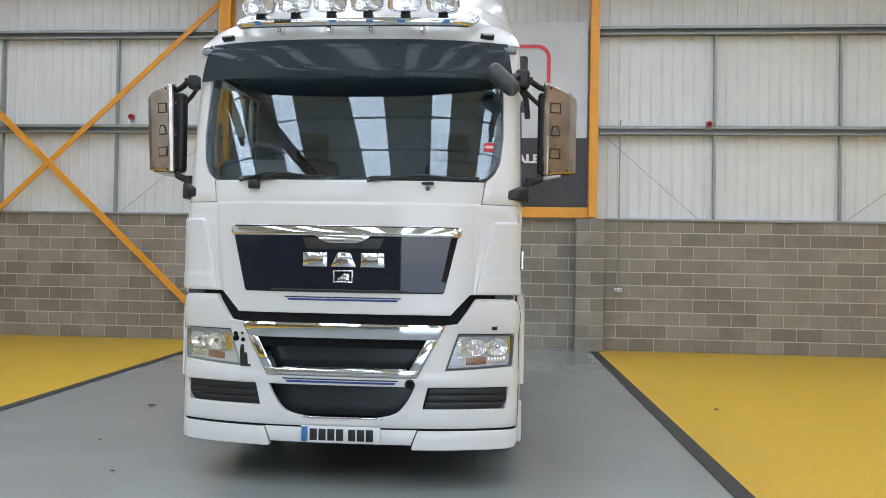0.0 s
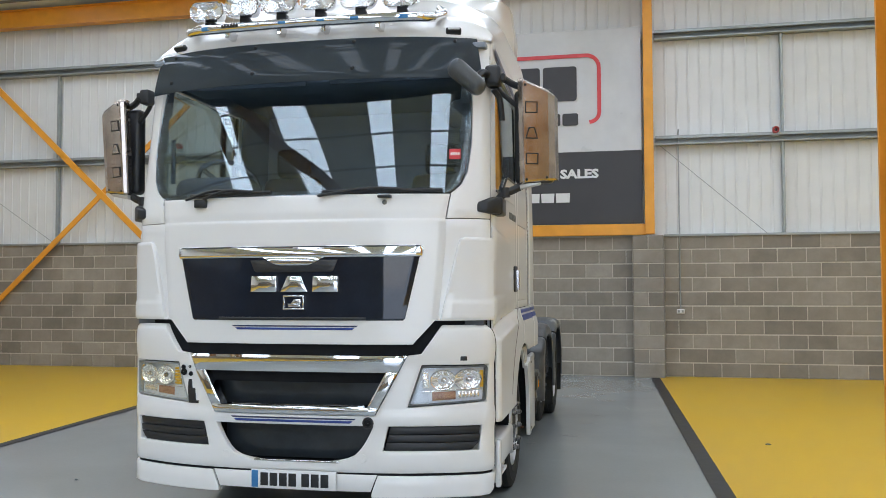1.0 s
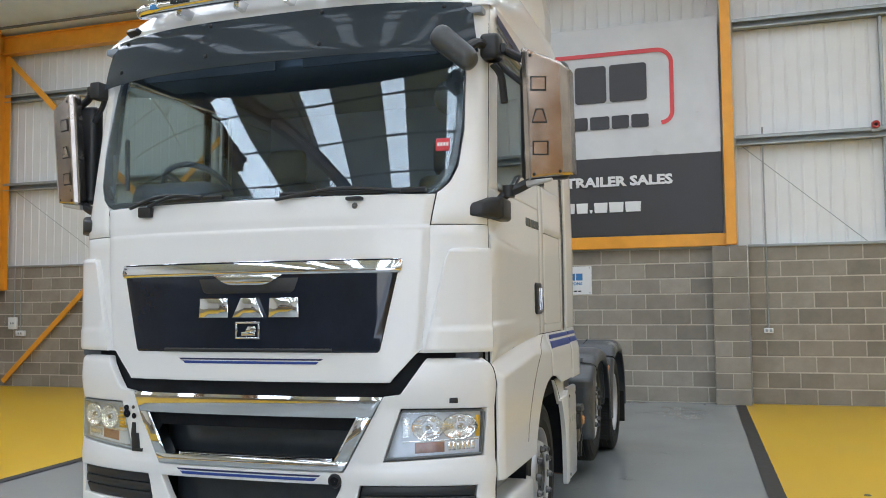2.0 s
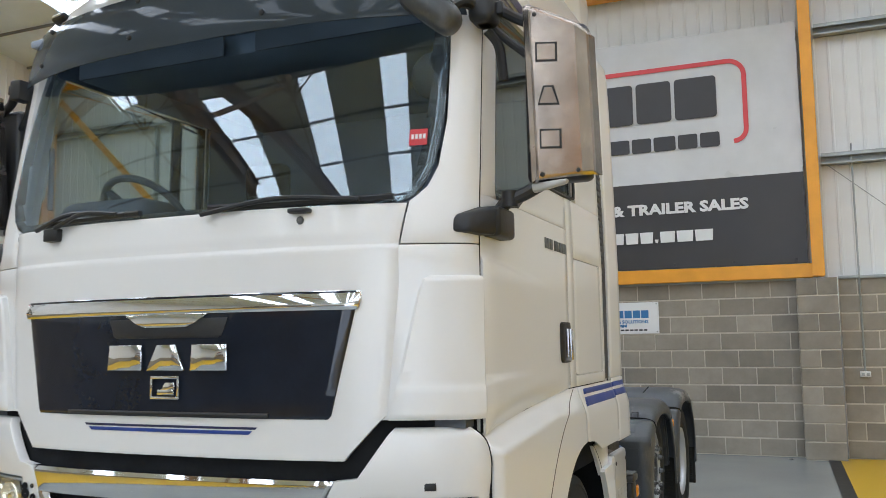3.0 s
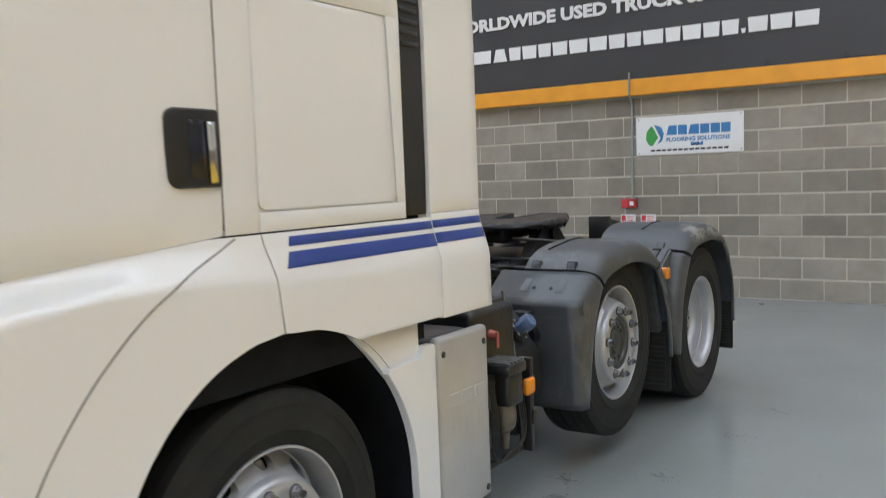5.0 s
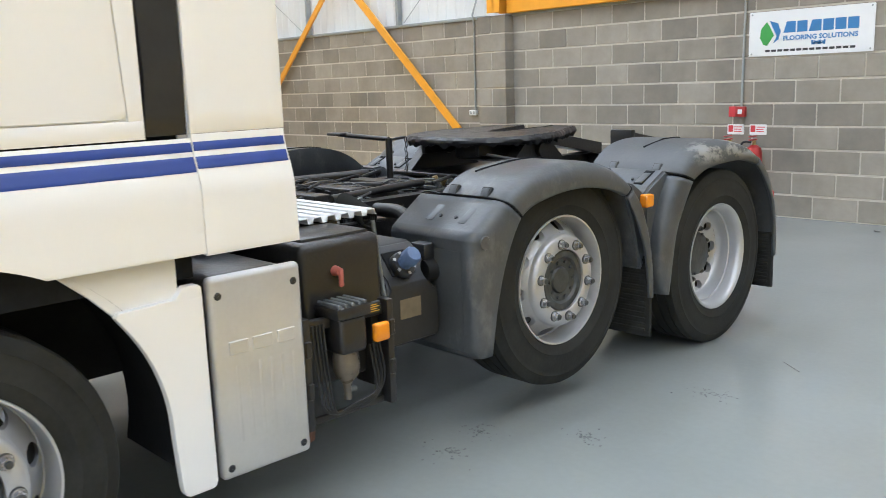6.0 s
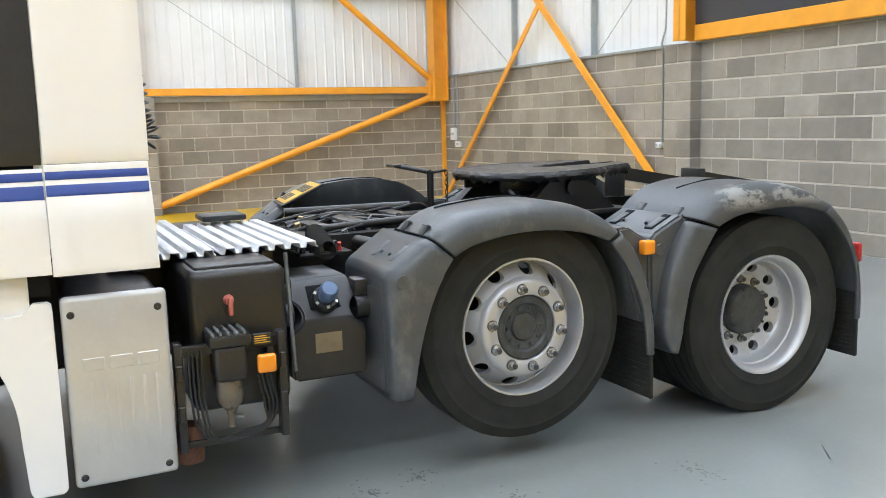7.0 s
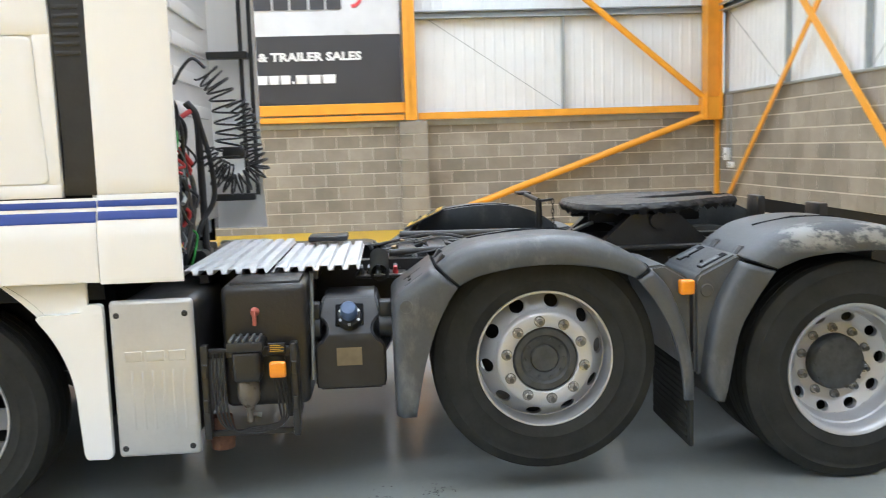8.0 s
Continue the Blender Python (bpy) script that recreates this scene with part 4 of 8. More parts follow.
# dashboard
b = bmesh.new()
skin(b, [(1.60, 2.08, -SX(1.0), -SX(1.0), SX(1.0), SX(1.0))], -0.16, 0.01)
box(b, (-1.08, 0.26, 1.5), (1.08, 0.75, 2.06), 0.06, 3)
box(b, (-1.06, 0.42, 2.0), (-0.50, 0.74, 2.30), 0.09, 4)
box(b, (-0.52, 0.40, 2.0), (0.30, 0.70, 2.14), 0.06, 3)
part("dashboard", b, DARK_IN, cab, "dark moulded dashboard")
b = bmesh.new()
wheel_m = pose(-0.80, 0.78, 2.265, -45, 0, 0)
ring_pts = [wheel_m @ Vector((0.23 * math.cos(a), 0.23 * math.sin(a), 0)) for a in [2 * math.pi * i / 40 for i in range(41)]]
sweep(b, ring_pts, 0.018, 8)
for a in (0, 2.3, 4.0):
    rod(b, wheel_m @ Vector((0, 0, -0.03)), wheel_m @ Vector((0.22 * math.cos(a), 0.22 * math.sin(a), 0)), 0.018, 8)
rod(b, wheel_m @ Vector((0, 0, -0.03)), (-0.80, 0.60, 2.05), 0.04, 10)
part("steering_wheel", b, DARK_IN, cab, "dark steering wheel")
for sx_ in (-0.62, 0.62):
    b = bmesh.new()
    box(b, (sx_ - 0.25, 1.10, 1.70), (sx_ + 0.25, 1.60, 1.86), 0.06, 3)
    box(b, (sx_ - 0.24, 1.50, 1.80), (sx_ + 0.24, 1.66, 2.42), 0.07, 3, pose(0, 0, 0))
    box(b, (sx_ - 0.14, 1.54, 2.42), (sx_ + 0.14, 1.66, 2.66), 0.05, 3)
    box(b, (sx_ - 0.2, 1.15, 1.36), (sx_ + 0.2, 1.55, 1.72), 0.03)
    part("driver_seat" if sx_ < 0 else "passenger_seat", b, FABRIC, cab, "dark fabric cab seat")
b = bmesh.new()
box(b, (-1.1, 1.85, 1.9), (1.1, 2.28, 2.02), 0.04)
part("bunk", b, FABRIC, cab)
b = bmesh.new()
box(b, (-1.1, 0.60, 2.95), (1.1, 0.95, 3.06), 0.03)
part("overhead_locker", b, LINING, cab)
for x0_ in (-0.95, 0.08):
    b = bmesh.new()
    box(b, (x0_, 0.46, 2.90), (x0_ + 0.86, 0.475, 3.03), 0.006)
    part("sun_blind", b, DARK_IN, cab)
for x0_ in (-1.02, 1.02):
    b = bmesh.new()
    rod(b, (x0_, 0.38, 2.25), (x0_, 0.38, 2.55), 0.014)
    part("grab_handle", b, DARK_IN, cab)
b = bmesh.new()
box(b, (0.06, 0.40, 2.06), (0.22, 0.50, 2.18), 0.02)
part("dash_bracket", b, LINING, cab)

# windscreen, with its black border behind the glass
def ws_surf(s, z, off=0.0):
    """The glass: a shallow bow, set back behind the panel below it in the middle and flush with the pillars."""
    x = F(s, z, off).x
    k = z - 2.0
    return Vector((x, 0.148 - 0.057 * (1 - (abs(x) / 1.075) ** 2.94) + 0.225 * k + 0.02 * k * k - off, z))


b = bmesh.new()
WS = [(2.105, 0.93), (2.13, 0.985), (2.17, 1.025), (2.25, 1.06), (2.44, 1.085), (2.70, 1.088), (3.02, 1.085), (3.10, 1.08)]
skin(b, rows_to_bands(sym(WS)), -0.004, 0.005, edge=0.0005, ds=0.04, dz=0.04, surf=ws_surf, closed=True)
ws = part("windscreen", b, SCREEN, truck, "tinted laminated windscreen glass", 60)
ws.visible_shadow = False
b = bmesh.new()
border = []
for (za, xa), (zb, xb) in zip(WS, WS[1:]):
    for sd in (-1, 1):
        ia, ib = max(0.0, xa - 0.07), max(0.0, xb - 0.05)
        l0, l1, r0, r1 = SX(ia), SX(ib), SX(xa), SX(xb)
        border.append((za, zb, l0, l1, r0, r1) if sd > 0 else (za, zb, -r0, -r1, -l0, -l1))
border.append((2.106, 2.145, -SX(0.93), -SX(0.99), SX(0.93), SX(0.99)))
skin(b, border, -0.012, 0.0, edge=0.0005, surf=ws_surf)
part("glass_border", b, BLACK, ws)
b = bmesh.new()
skin(b, [(2.33, 2.395, SX(0.955), SX(0.955), SX(1.025), SX(1.025))], 0.0005, 0.0, edge=0.0005, surf=ws_surf)
part("sticker", b, REDSIGN, ws, "red sticker with a white bar")
b = bmesh.new()
for i in range(4):
    skin(b, [(2.355, 2.374, SX(0.963 + 0.015 * i), SX(0.963 + 0.015 * i), SX(0.973 + 0.015 * i), SX(0.973 + 0.015 * i))], 0.0012, 0.0, edge=0.0002, surf=ws_surf)
part("print_bar", b, WHITEP, ws)

# black scuttle behind the top edge of the flap
b = bmesh.new()
skin(b, [(2.085, 2.112, -SX(0.95), -SX(0.95), SX(0.95), SX(0.95))], -0.05, 0.05, edge=0.002)
skin(b, [(2.075, 2.112, -SX(0.97), -SX(0.97), SX(0.97), SX(0.97))], -0.004, 0.02, edge=0.001, surf=ws_surf)
part("scuttle", b, BLACK, truck, "black plastic scuttle below the windscreen")

# front flap with the grille panel
def flap_surf(s, z, off=0.0):
    """A pressed line crosses the flap level with the foot of the pillars."""
    t = min(1.0, max(0.0, (z - 1.944) / 0.013))
    return F(s, z, off - 0.006 * t * t * (3 - 2 * t) * min(1.0, max(0.0, (2.10 - z) / 0.10)))


flap_rows = [(1.186, 0.745), (1.21, 0.765), (1.326, 0.872), (1.345, 0.897), (1.80, 0.940), (1.955, 0.940), (2.108, 0.965)]
b = joined(rows_to_bands(sym(flap_rows)), 0.0, 0.03, edge=0.003, dz=0.012, surf=flap_surf)
for sd in (1, -1):
    rows = [(1.33, SX(0.88), SY(SEAM - 0.004)), (1.345, SX(0.8972), SY(SEAM - 0.004)), (1.80, SX(0.940), SY(SEAM - 0.004)), (1.952, SX(0.940), SY(SEAM - 0.004))]
    if sd < 0:
        rows = [(z, -r, -l) for z, l, r in rows]
    skin(b, rows_to_bands(rows), 0.0, 0.02, edge=0.0006)
flap = part("front_flap", b, WHITE, truck, "white painted front service flap")
b = bmesh.new()
skin(b, rows_to_bands(sym([(1.332, 0.688), (1.345, 0.700), (1.775, 0.800), (1.79, 0.79)])), 0.005, 0.008, edge=0.004)
grille = part("grille_panel", b, BLACK_GLOSS, truck, "glossy black upper grille panel")
b = bmesh.new()
skin(b, [(1.335, 1.352, -SX(0.5), -SX(0.5), SX(0.46), SX(0.46))], 0.016, 0.01)
part("slot", b, BLACK, grille)
b = bmesh.new()
lean = lambda s, z, off=0.0: F(s, z, off - 0.42 * max(0.0, z - 1.757))
skin(b, rows_to_bands(sym([(1.722, 0.796), (1.745, 0.808), (1.785, 0.812), (1.795, 0.80)])), 0.016, 0.012, surf=lean)
skin(b, rows_to_bands(sym([(1.672, 0.10), (1.690, 0.15), (1.7225, 0.20)])), 0.018, 0.012, surf=lambda s, z, off=0.0: F(s, z, off - 0.03 * (z - 1.75)))
part("chrome_trim", b, CHROME, grille, "chrome trim strip with a dropped centre")
b = bmesh.new()
skin(b, rows_to_bands(sym([(1.63, 0.24), (1.64, 0.26), (1.705, 0.285)])), 0.0125, 0.004)
part("inlet_mesh", b, BLACK, grille)
for x0_, x1_ in ((-0.275, -0.105), (-0.078, 0.098), (0.128, 0.292)):
    b = bmesh.new()
    k = 0.045 if x0_ == -0.078 else 0.004
    skin(b, [(1.508, 1.605, SX(x0_), SX(x0_ + k), SX(x1_), SX(x1_ - k))], 0.024, 0.014, edge=0.004, surf=lambda s, z, off=0.0: F(s, z, off - 0.03 * (z - 1.556)))
    part("name_block", b, CHROME, grille, "plain chrome block of the maker's name")
b = bmesh.new()
for bd in ((1.399, 1.409, -0.062, 0.074), (1.476, 1.486, -0.062, 0.074), (1.409, 1.476, -0.062, -0.053), (1.409, 1.476, 0.065, 0.074)):
    skin(b, [(bd[0], bd[1], SX(bd[2]), SX(bd[2]), SX(bd[3]), SX(bd[3]))], 0.020, 0.008, edge=0.001)
skin(b, [(1.415, 1.435, SX(-0.03), SX(-0.03), SX(0.05), SX(0.045)), (1.435, 1.462, SX(-0.012), SX(0.008), SX(0.052), SX(0.05))], 0.017, 0.005, edge=0.001)
part("badge", b, CHROME, grille, "chrome framed badge with a plain mark")
decal("stripe", [(1.274, 1.287, -SX(0.375), -SX(0.390), SX(0.375), SX(0.390))], BLUE, flap)
decal("stripe", [(1.2925, 1.301, -SX(0.402), -SX(0.412), SX(0.402), SX(0.412))], NAVY, flap)

# corner deflectors and corner panels under the pillars
for sd in (1, -1):
    rows = [(1.331, SX(0.906), SY(SEAM - 0.006)), (1.36, SX(0.912), SY(SEAM - 0.004)), (1.78, SX(1.005), SY(SEAM - 0.004)), (1.825, SX(1.022), SY(SEAM - 0.006)), (1.838, SX(1.045), SY(SEAM - 0.012))]
    if sd < 0:
        rows = [(z, -r, -l) for z, l, r in rows]
    b = joined(rows_to_bands(rows), 0.028, 0.034, edge=0.013, dz=0.012, surf=lambda s_, z, off=0.0: F(s_, z, off + 0.006 * min(1.0, max(0.0, (1.455 - z) / 0.02))))
    part("corner_deflector", b, WHITE, truck, "white curved corner air deflector")
    # pillar panel beside the windscreen
    rows = [(1.957, SX(0.946), SY(SEAM - 0.003)), (2.115, SX(0.973), SY(SEAM - 0.003))]
    for z, x in WS[1:]:
        rows.append((z, SX(x + 0.008), SY(SEAM - 0.003)))
    rows.append((3.14, SX(1.09), SY(SEAM - 0.003)))
    if sd < 0:
        rows = [(z, -r, -l) for z, l, r in rows]
    b = joined(rows_to_bands(rows), 0.0, 0.05, edge=0.004)
    part("pillar", b, WHITE, truck, "white windscreen pillar")

# bumper: one pressed skin with openings for intake, step, vents and headlights
COR = SY(0.30)


def fo(z):
    """Outer edge of the chrome frame."""
    return 0.515 + (z - 0.755) * (0.712 - 0.515) / 0.365


def hli(z):
    """Inner edge of the headlight."""
    return 0.712 + (z - 0.805) * (0.795 - 0.712) / 0.25


def run(pts):
    zz, xx = zip(*pts)
    return lambda z: float(np.interp(z, zz, xx))


LINE_A = run([(0.412, 0.20), (0.475, 0.21), (0.482, 0.285), (0.495, 0.345), (0.515, 0.390), (0.55, 0.428), (0.60, 0.463), (0.66, 0.494), (0.695, 0.51), (0.755, fo(0.755) + 0.004), (1.118, fo(1.118) + 0.004), (1.128, 0.795), (1.285, 0.905), (1.302, 0.922), (1.318, 0.95)])
LINE_B = run([(0.412, 0.47), (0.545, 0.565), (0.695, 0.60), (0.755, 0.655), (0.805, hli(0.805)), (1.062, hli(1.062)), (1.128, 0.845), (1.285, 0.945), (1.318, 0.975)])
LINE_C = run([(0.412, 1.10), (0.545, 1.125), (0.695, 1.142), (0.805, 1.166), (1.062, 1.179), (1.15, 1.17), (1.318, 1.06)])
EDGE_D = run([(0.0, COR), (1.17, COR), (1.22, COR - 0.008), (1.26, COR - 0.026), (1.295, COR - 0.062), (1.318, COR - 0.105), (1.4, COR - 0.12)])


def swell(z):
    """How far the pressing stands out at each height."""
    o = 0.012 + 0.012 * max(0.0, 1 - ((z - 1.19) / 0.125) ** 2) + 0.007 * max(0.0, 1 - ((z - 0.735) / 0.05) ** 2)
    o -= 0.018 * max(0.0, (z - 1.270) / 0.033) ** 2 + 0.010 * max(0.0, (0.45 - z) / 0.038) ** 2
    return o


def lamp_lift(p):
    """The lower edge of the headlight rises towards the corner."""
    u = min(1.0, max(0.0, (abs(p.x) - 0.70) / 0.46))
    return 0.030 * u * float(np.interp(p.z, (0.70, 0.80, 0.84, 1.06), (0.0, 1.0, 0.9, 0.0)))


b = bmesh.new()
keys = [0.412, 0.420, 0.44, 0.475, 0.482, 0.495, 0.515, 0.545, 0.57, 0.60, 0.63, 0.66, 0.695, 0.705, 0.72, 0.735, 0.75, 0.755, 0.77, 0.785, 0.805, 0.85, 0.90, 0.95, 1.0, 1.03, 1.062, 1.08, 1.10, 1.118, 1.128, 1.15, 1.17, 1.19, 1.21, 1.23, 1.25, 1.265, 1.276, 1.284, 1.291, 1.297, 1.302]
info, rows = {}, []
for z in keys:
    sa, sb_, sc, sd_ = SX(LINE_A(z)), SX(LINE_B(z)), SX(LINE_C(z)), EDGE_D(z)
    half = [(sa * k / 8, "m") for k in range(8)]
    for lo_, hi_, n, tag in ((sa, sb_, 5, "i"), (sb_, sc, 9, "h"), (sc, sd_, 6, "o")):
        half += [(lo_ + (hi_ - lo_) * k / n, tag) for k in range(n)]
    half.append((sd_, "e"))
    full = [(-q, g_) for q, g_ in half[:0:-1]] + half
    row = []
    for q, g_ in full:
        v = b.verts.new(F(q, z, swell(z)))
        info[v] = (q, z)
        row.append(v)
    rows.append((z, row))
cols = ["m"] * 8 + ["i"] * 5 + ["h"] * 9 + ["o"] * 6
cols = cols[::-1] + cols
for (za, ra), (zb, rb) in zip(rows, rows[1:]):
    for k, g_ in enumerate(cols):
        if g_ == "m" and (0.475 <= za < 0.695 or za >= 0.755):
            continue
        if g_ == "h" and (0.545 <= za < 0.695 or 0.805 <= za < 1.062):
            continue
        b.faces.new((ra[k], ra[k + 1], rb[k + 1], rb[k]))
inner = {}
for e in [e for e in b.edges if e.is_boundary]:
    vs_ = []
    for v in e.verts:
        if v not in inner:
            q, z = info[v]
            inner[v] = b.verts.new(F(q, z, swell(z) - 0.04))
        vs_.append(inner[v])
    b.faces.new((e.verts[0], e.verts[1], vs_[1], vs_[0]))
for v in [v for v in b.verts if not v.link_faces]:
    b.verts.remove(v)
bmesh.ops.recalc_face_normals(b, faces=b.faces)
sharp = [e for e in b.edges if len(e.link_faces) == 2 and e.calc_face_angle(0) > radians(60)]
bmesh.ops.bevel(b, geom=sharp, offset=0.004, segments=2, affect="EDGES", profile=0.5)
for v in b.verts:
    v.co.z += lamp_lift(v.co)
bumper = part("bumper", b, WHITE, truck, "white painted steel bumper", 50)
b = joined([(0.30, 0.401, -SX(0.49), -SX(0.53), SX(0.49), SX(0.53))], 0.006, 0.04)
skin(b, [("rows", [(0.268, SX(0.50), COR - 0.12), (0.275, SX(0.495), COR - 0.05), (0.30, SX(0.50), COR - 0.012), (0.397, SX(0.535), COR)]), ("rows", [(0.268, -COR + 0.12, -SX(0.50)), (0.275, -COR + 0.05, -SX(0.495)), (0.30, -COR + 0.012, -SX(0.50)), (0.397, -COR, -SX(0.535))])], 0.014, 0.04)
part("lower_skirt", b, WHITE, bumper)
b = joined([(0.384, 0.418, -COR, -COR, COR, COR)], -0.004, 0.004, edge=0.001)
skin(b, [(0.30, 0.39, SX(0.475), SX(0.515), SX(0.515), SX(0.555)), (0.30, 0.39, -SX(0.515), -SX(0.555), -SX(0.475), -SX(0.515))], -0.006, 0.004, edge=0.001)
part("skirt_seam", b, RECESS, bumper)
# near-black sheets behind bumper and the gap above it: gap shade as colour
b = joined([(0.30, 1.33, -SY(0.29), -SY(0.29), SY(0.29), SY(0.29))], -0.15, 0.01, ds=0.08)
part("carrier", b, RECESS, bumper)
b = joined([(1.270, 1.345, -SY(0.31), -SY(0.31), SY(0.31), SY(0.31))], -0.043, 0.01, ds=0.06)
part("gap_seal", b, RECESS, bumper)
for e in (1, -1):
    b = bmesh.new()
    sweep(b, [F(e * EDGE_D(z), z, swell(z) - 0.001) for z in (0.43, 0.50, 0.60, 0.70, 0.80, 0.90, 1.0, 1.10, 1.17, 1.20, 1.23, 1.25, 1.27, 1.285, 1.295)], 0.003, 6)
    part("corner_seam", b, RECESS, bumper)
# chrome frame of the lower intake
b = bmesh.new()


def ci(z):
    return 0.475 + (z - 0.812) * (0.585 - 0.475) / 0.205


skin(b, [(1.018, 1.118, -SX(fo(1.018)), -SX(fo(1.118)), SX(fo(1.018)), SX(fo(1.118)))], 0.028, 0.07, edge=0.014, surf=lambda s, z, off=0.0: F(s, z, off - 0.25 * max(0.0, z - 1.085)))
skin(b, [(0.760, 0.808, -SX(fo(0.760)), -SX(fo(0.808)), SX(fo(0.760)), SX(fo(0.808)))], 0.030, 0.06, edge=0.010)
skin(b, [(0.808, 1.018, SX(ci(0.808)), SX(ci(1.018)), SX(fo(0.808)), SX(fo(1.018))), (0.808, 1.018, -SX(fo(0.808)), -SX(fo(1.018)), -SX(ci(0.808)), -SX(ci(1.018)))], 0.030, 0.08, edge=0.010)
part("chrome_frame", b, CHROME, bumper, "polished chrome frame round the lower intake")
b = bmesh.new()
skin(b, [(0.808, 0.816, -SX(0.42), -SX(0.42), SX(0.45), SX(0.45))], -0.01, 0.03)
part("intake_ledge", b, STEEL, bumper)
b = joined([(0.80, 1.03, -SX(0.60), -SX(0.60), SX(0.60), SX(0.60))], -0.13, 0.01)
part("intake_mesh", b, INTAKE, bumper)
b = joined([(0.47, 0.70, -SX(0.52), -SX(0.52), SX(0.52), SX(0.52))], -0.12, 0.01)
part("step_recess", b, INTAKE, bumper)
b = joined([(0.470, 0.480, -SX(0.25), -SX(0.25), SX(0.30), SX(0.30))], 0.018, 0.03, edge=0.002)
part("recess_lip", b, STEEL, bumper)
for sd in (1, -1):
    b = bmesh.new()
    for z0, z1, xi in ((0.548, 0.594, 0.575), (0.599, 0.641, 0.588), (0.646, 0.690, 0.60)):
        r = [(z0, z1, SX(xi), SX(xi + 0.014), SX(1.085 if z0 < 0.55 else 1.128), SX(1.128 if z0 < 0.55 else 1.135))]
        if sd < 0:
            r = [(a, c, -g_, -h_, -e_, -f_) for a, c, e_, f_, g_, h_ in r]
        skin(b, r, 0.004, 0.04, edge=0.006)
    part("air_vent", b, BLACK, bumper, "dark slatted bumper vent")
decal("stripe", [(0.711, 0.725, -SX(0.37), -SX(0.385), SX(0.37), SX(0.385))], BLUE, bumper, 0.0215)
decal("stripe", [(0.731, 0.740, -SX(0.395), -SX(0.405), SX(0.395), SX(0.405))], NAVY, bumper, 0.0215)
b = bmesh.new()
pc = F(SX(0.478), 0.715, 0.020)
lathe(b, [(0.020, -0.003), (0.024, -0.010), (0.032, -0.010), (0.036, 0.0)], pc, 20, "y")
part("tow_eye_ring", b, BLACK, bumper)
b = bmesh.new()
lathe(b, [(0.001, -0.004), (0.013, -0.004), (0.022, -0.001)], pc, 20, "y")
part("tow_eye_hole", b, RECESS, bumper)
for x in (-0.44, 0.44):
    b = bmesh.new()
    lathe(b, [(0.001, -0.003), (0.026, -0.003), (0.028, 0.002)], F(SX(x), 0.50, 0.012), 20, "y")
    part("cover_cap", b, WHITE, bumper)
for x in (1.05,):
    b = bmesh.new()
    skin(b, [(1.085, 1.118, SX(0.99), SX(0.99), SX(1.075), SX(1.075))], 0.014, 0.006)
    part("washer_cap", b, WHITE, bumper)
    b = bmesh.new()
    skin(b, [(1.088, 1.116, SX(1.02), SX(1.02), SX(1.058), SX(1.058))], 0.022, 0.01)
    part("washer_nozzle", b, BLACK, bumper)
b = bmesh.new()
skin(b, [(0.805, 0.822, SX(-0.715), SX(-0.715), SX(-0.640), SX(-0.640)), (0.822, 0.90, SX(-0.715), SX(-0.722), SX(-0.660), SX(-0.668)), (0.90, 0.955, SX(-0.722), SX(-0.715), SX(-0.688), SX(-0.693))], 0.018, 0.008, edge=0.002)
part("missing_trim", b, BLACK, bumper, "bare black bracket where a trim piece is missing")
for x, z, rr in ((-0.748, 1.0, 0.022), (-0.752, 1.03, 0.016), (-0.695, 0.99, 0.015), (-0.702, 1.035, 0.010)):
    b = bmesh.new()
    lathe(b, [(0.001, -0.003), (rr - 0.002, -0.003), (rr, 0.0)], F(SX(x), z, 0.016 + 0.006), 14, "y")
    part("mounting_hole", b, RECESS if rr > 0.012 else BLACK, bumper)

# number plate
plate = new("number_plate")
plate.parent = truck
tagged(plate, "white number plate with plain bars")
b = joined([(0.305, 0.418, -0.262, -0.262, 0.285, 0.285)], 0.030, 0.012, edge=0.003)
part("plate", b, WHITEP, plate)
b = joined([(0.310, 0.413, -0.258, -0.258, -0.215, -0.215)], 0.0315, 0.001, edge=0.0005)
part("blue_band", b, BLUEP, plate)
x = -0.200
for i in range(7):
    b = joined([(0.322, 0.401, x, x, x + 0.05, x + 0.05)], 0.0315, 0.001, edge=0.0005)
    part("plate_bar", b, BLACK, plate)
    x += 0.061 if i != 3 else 0.083

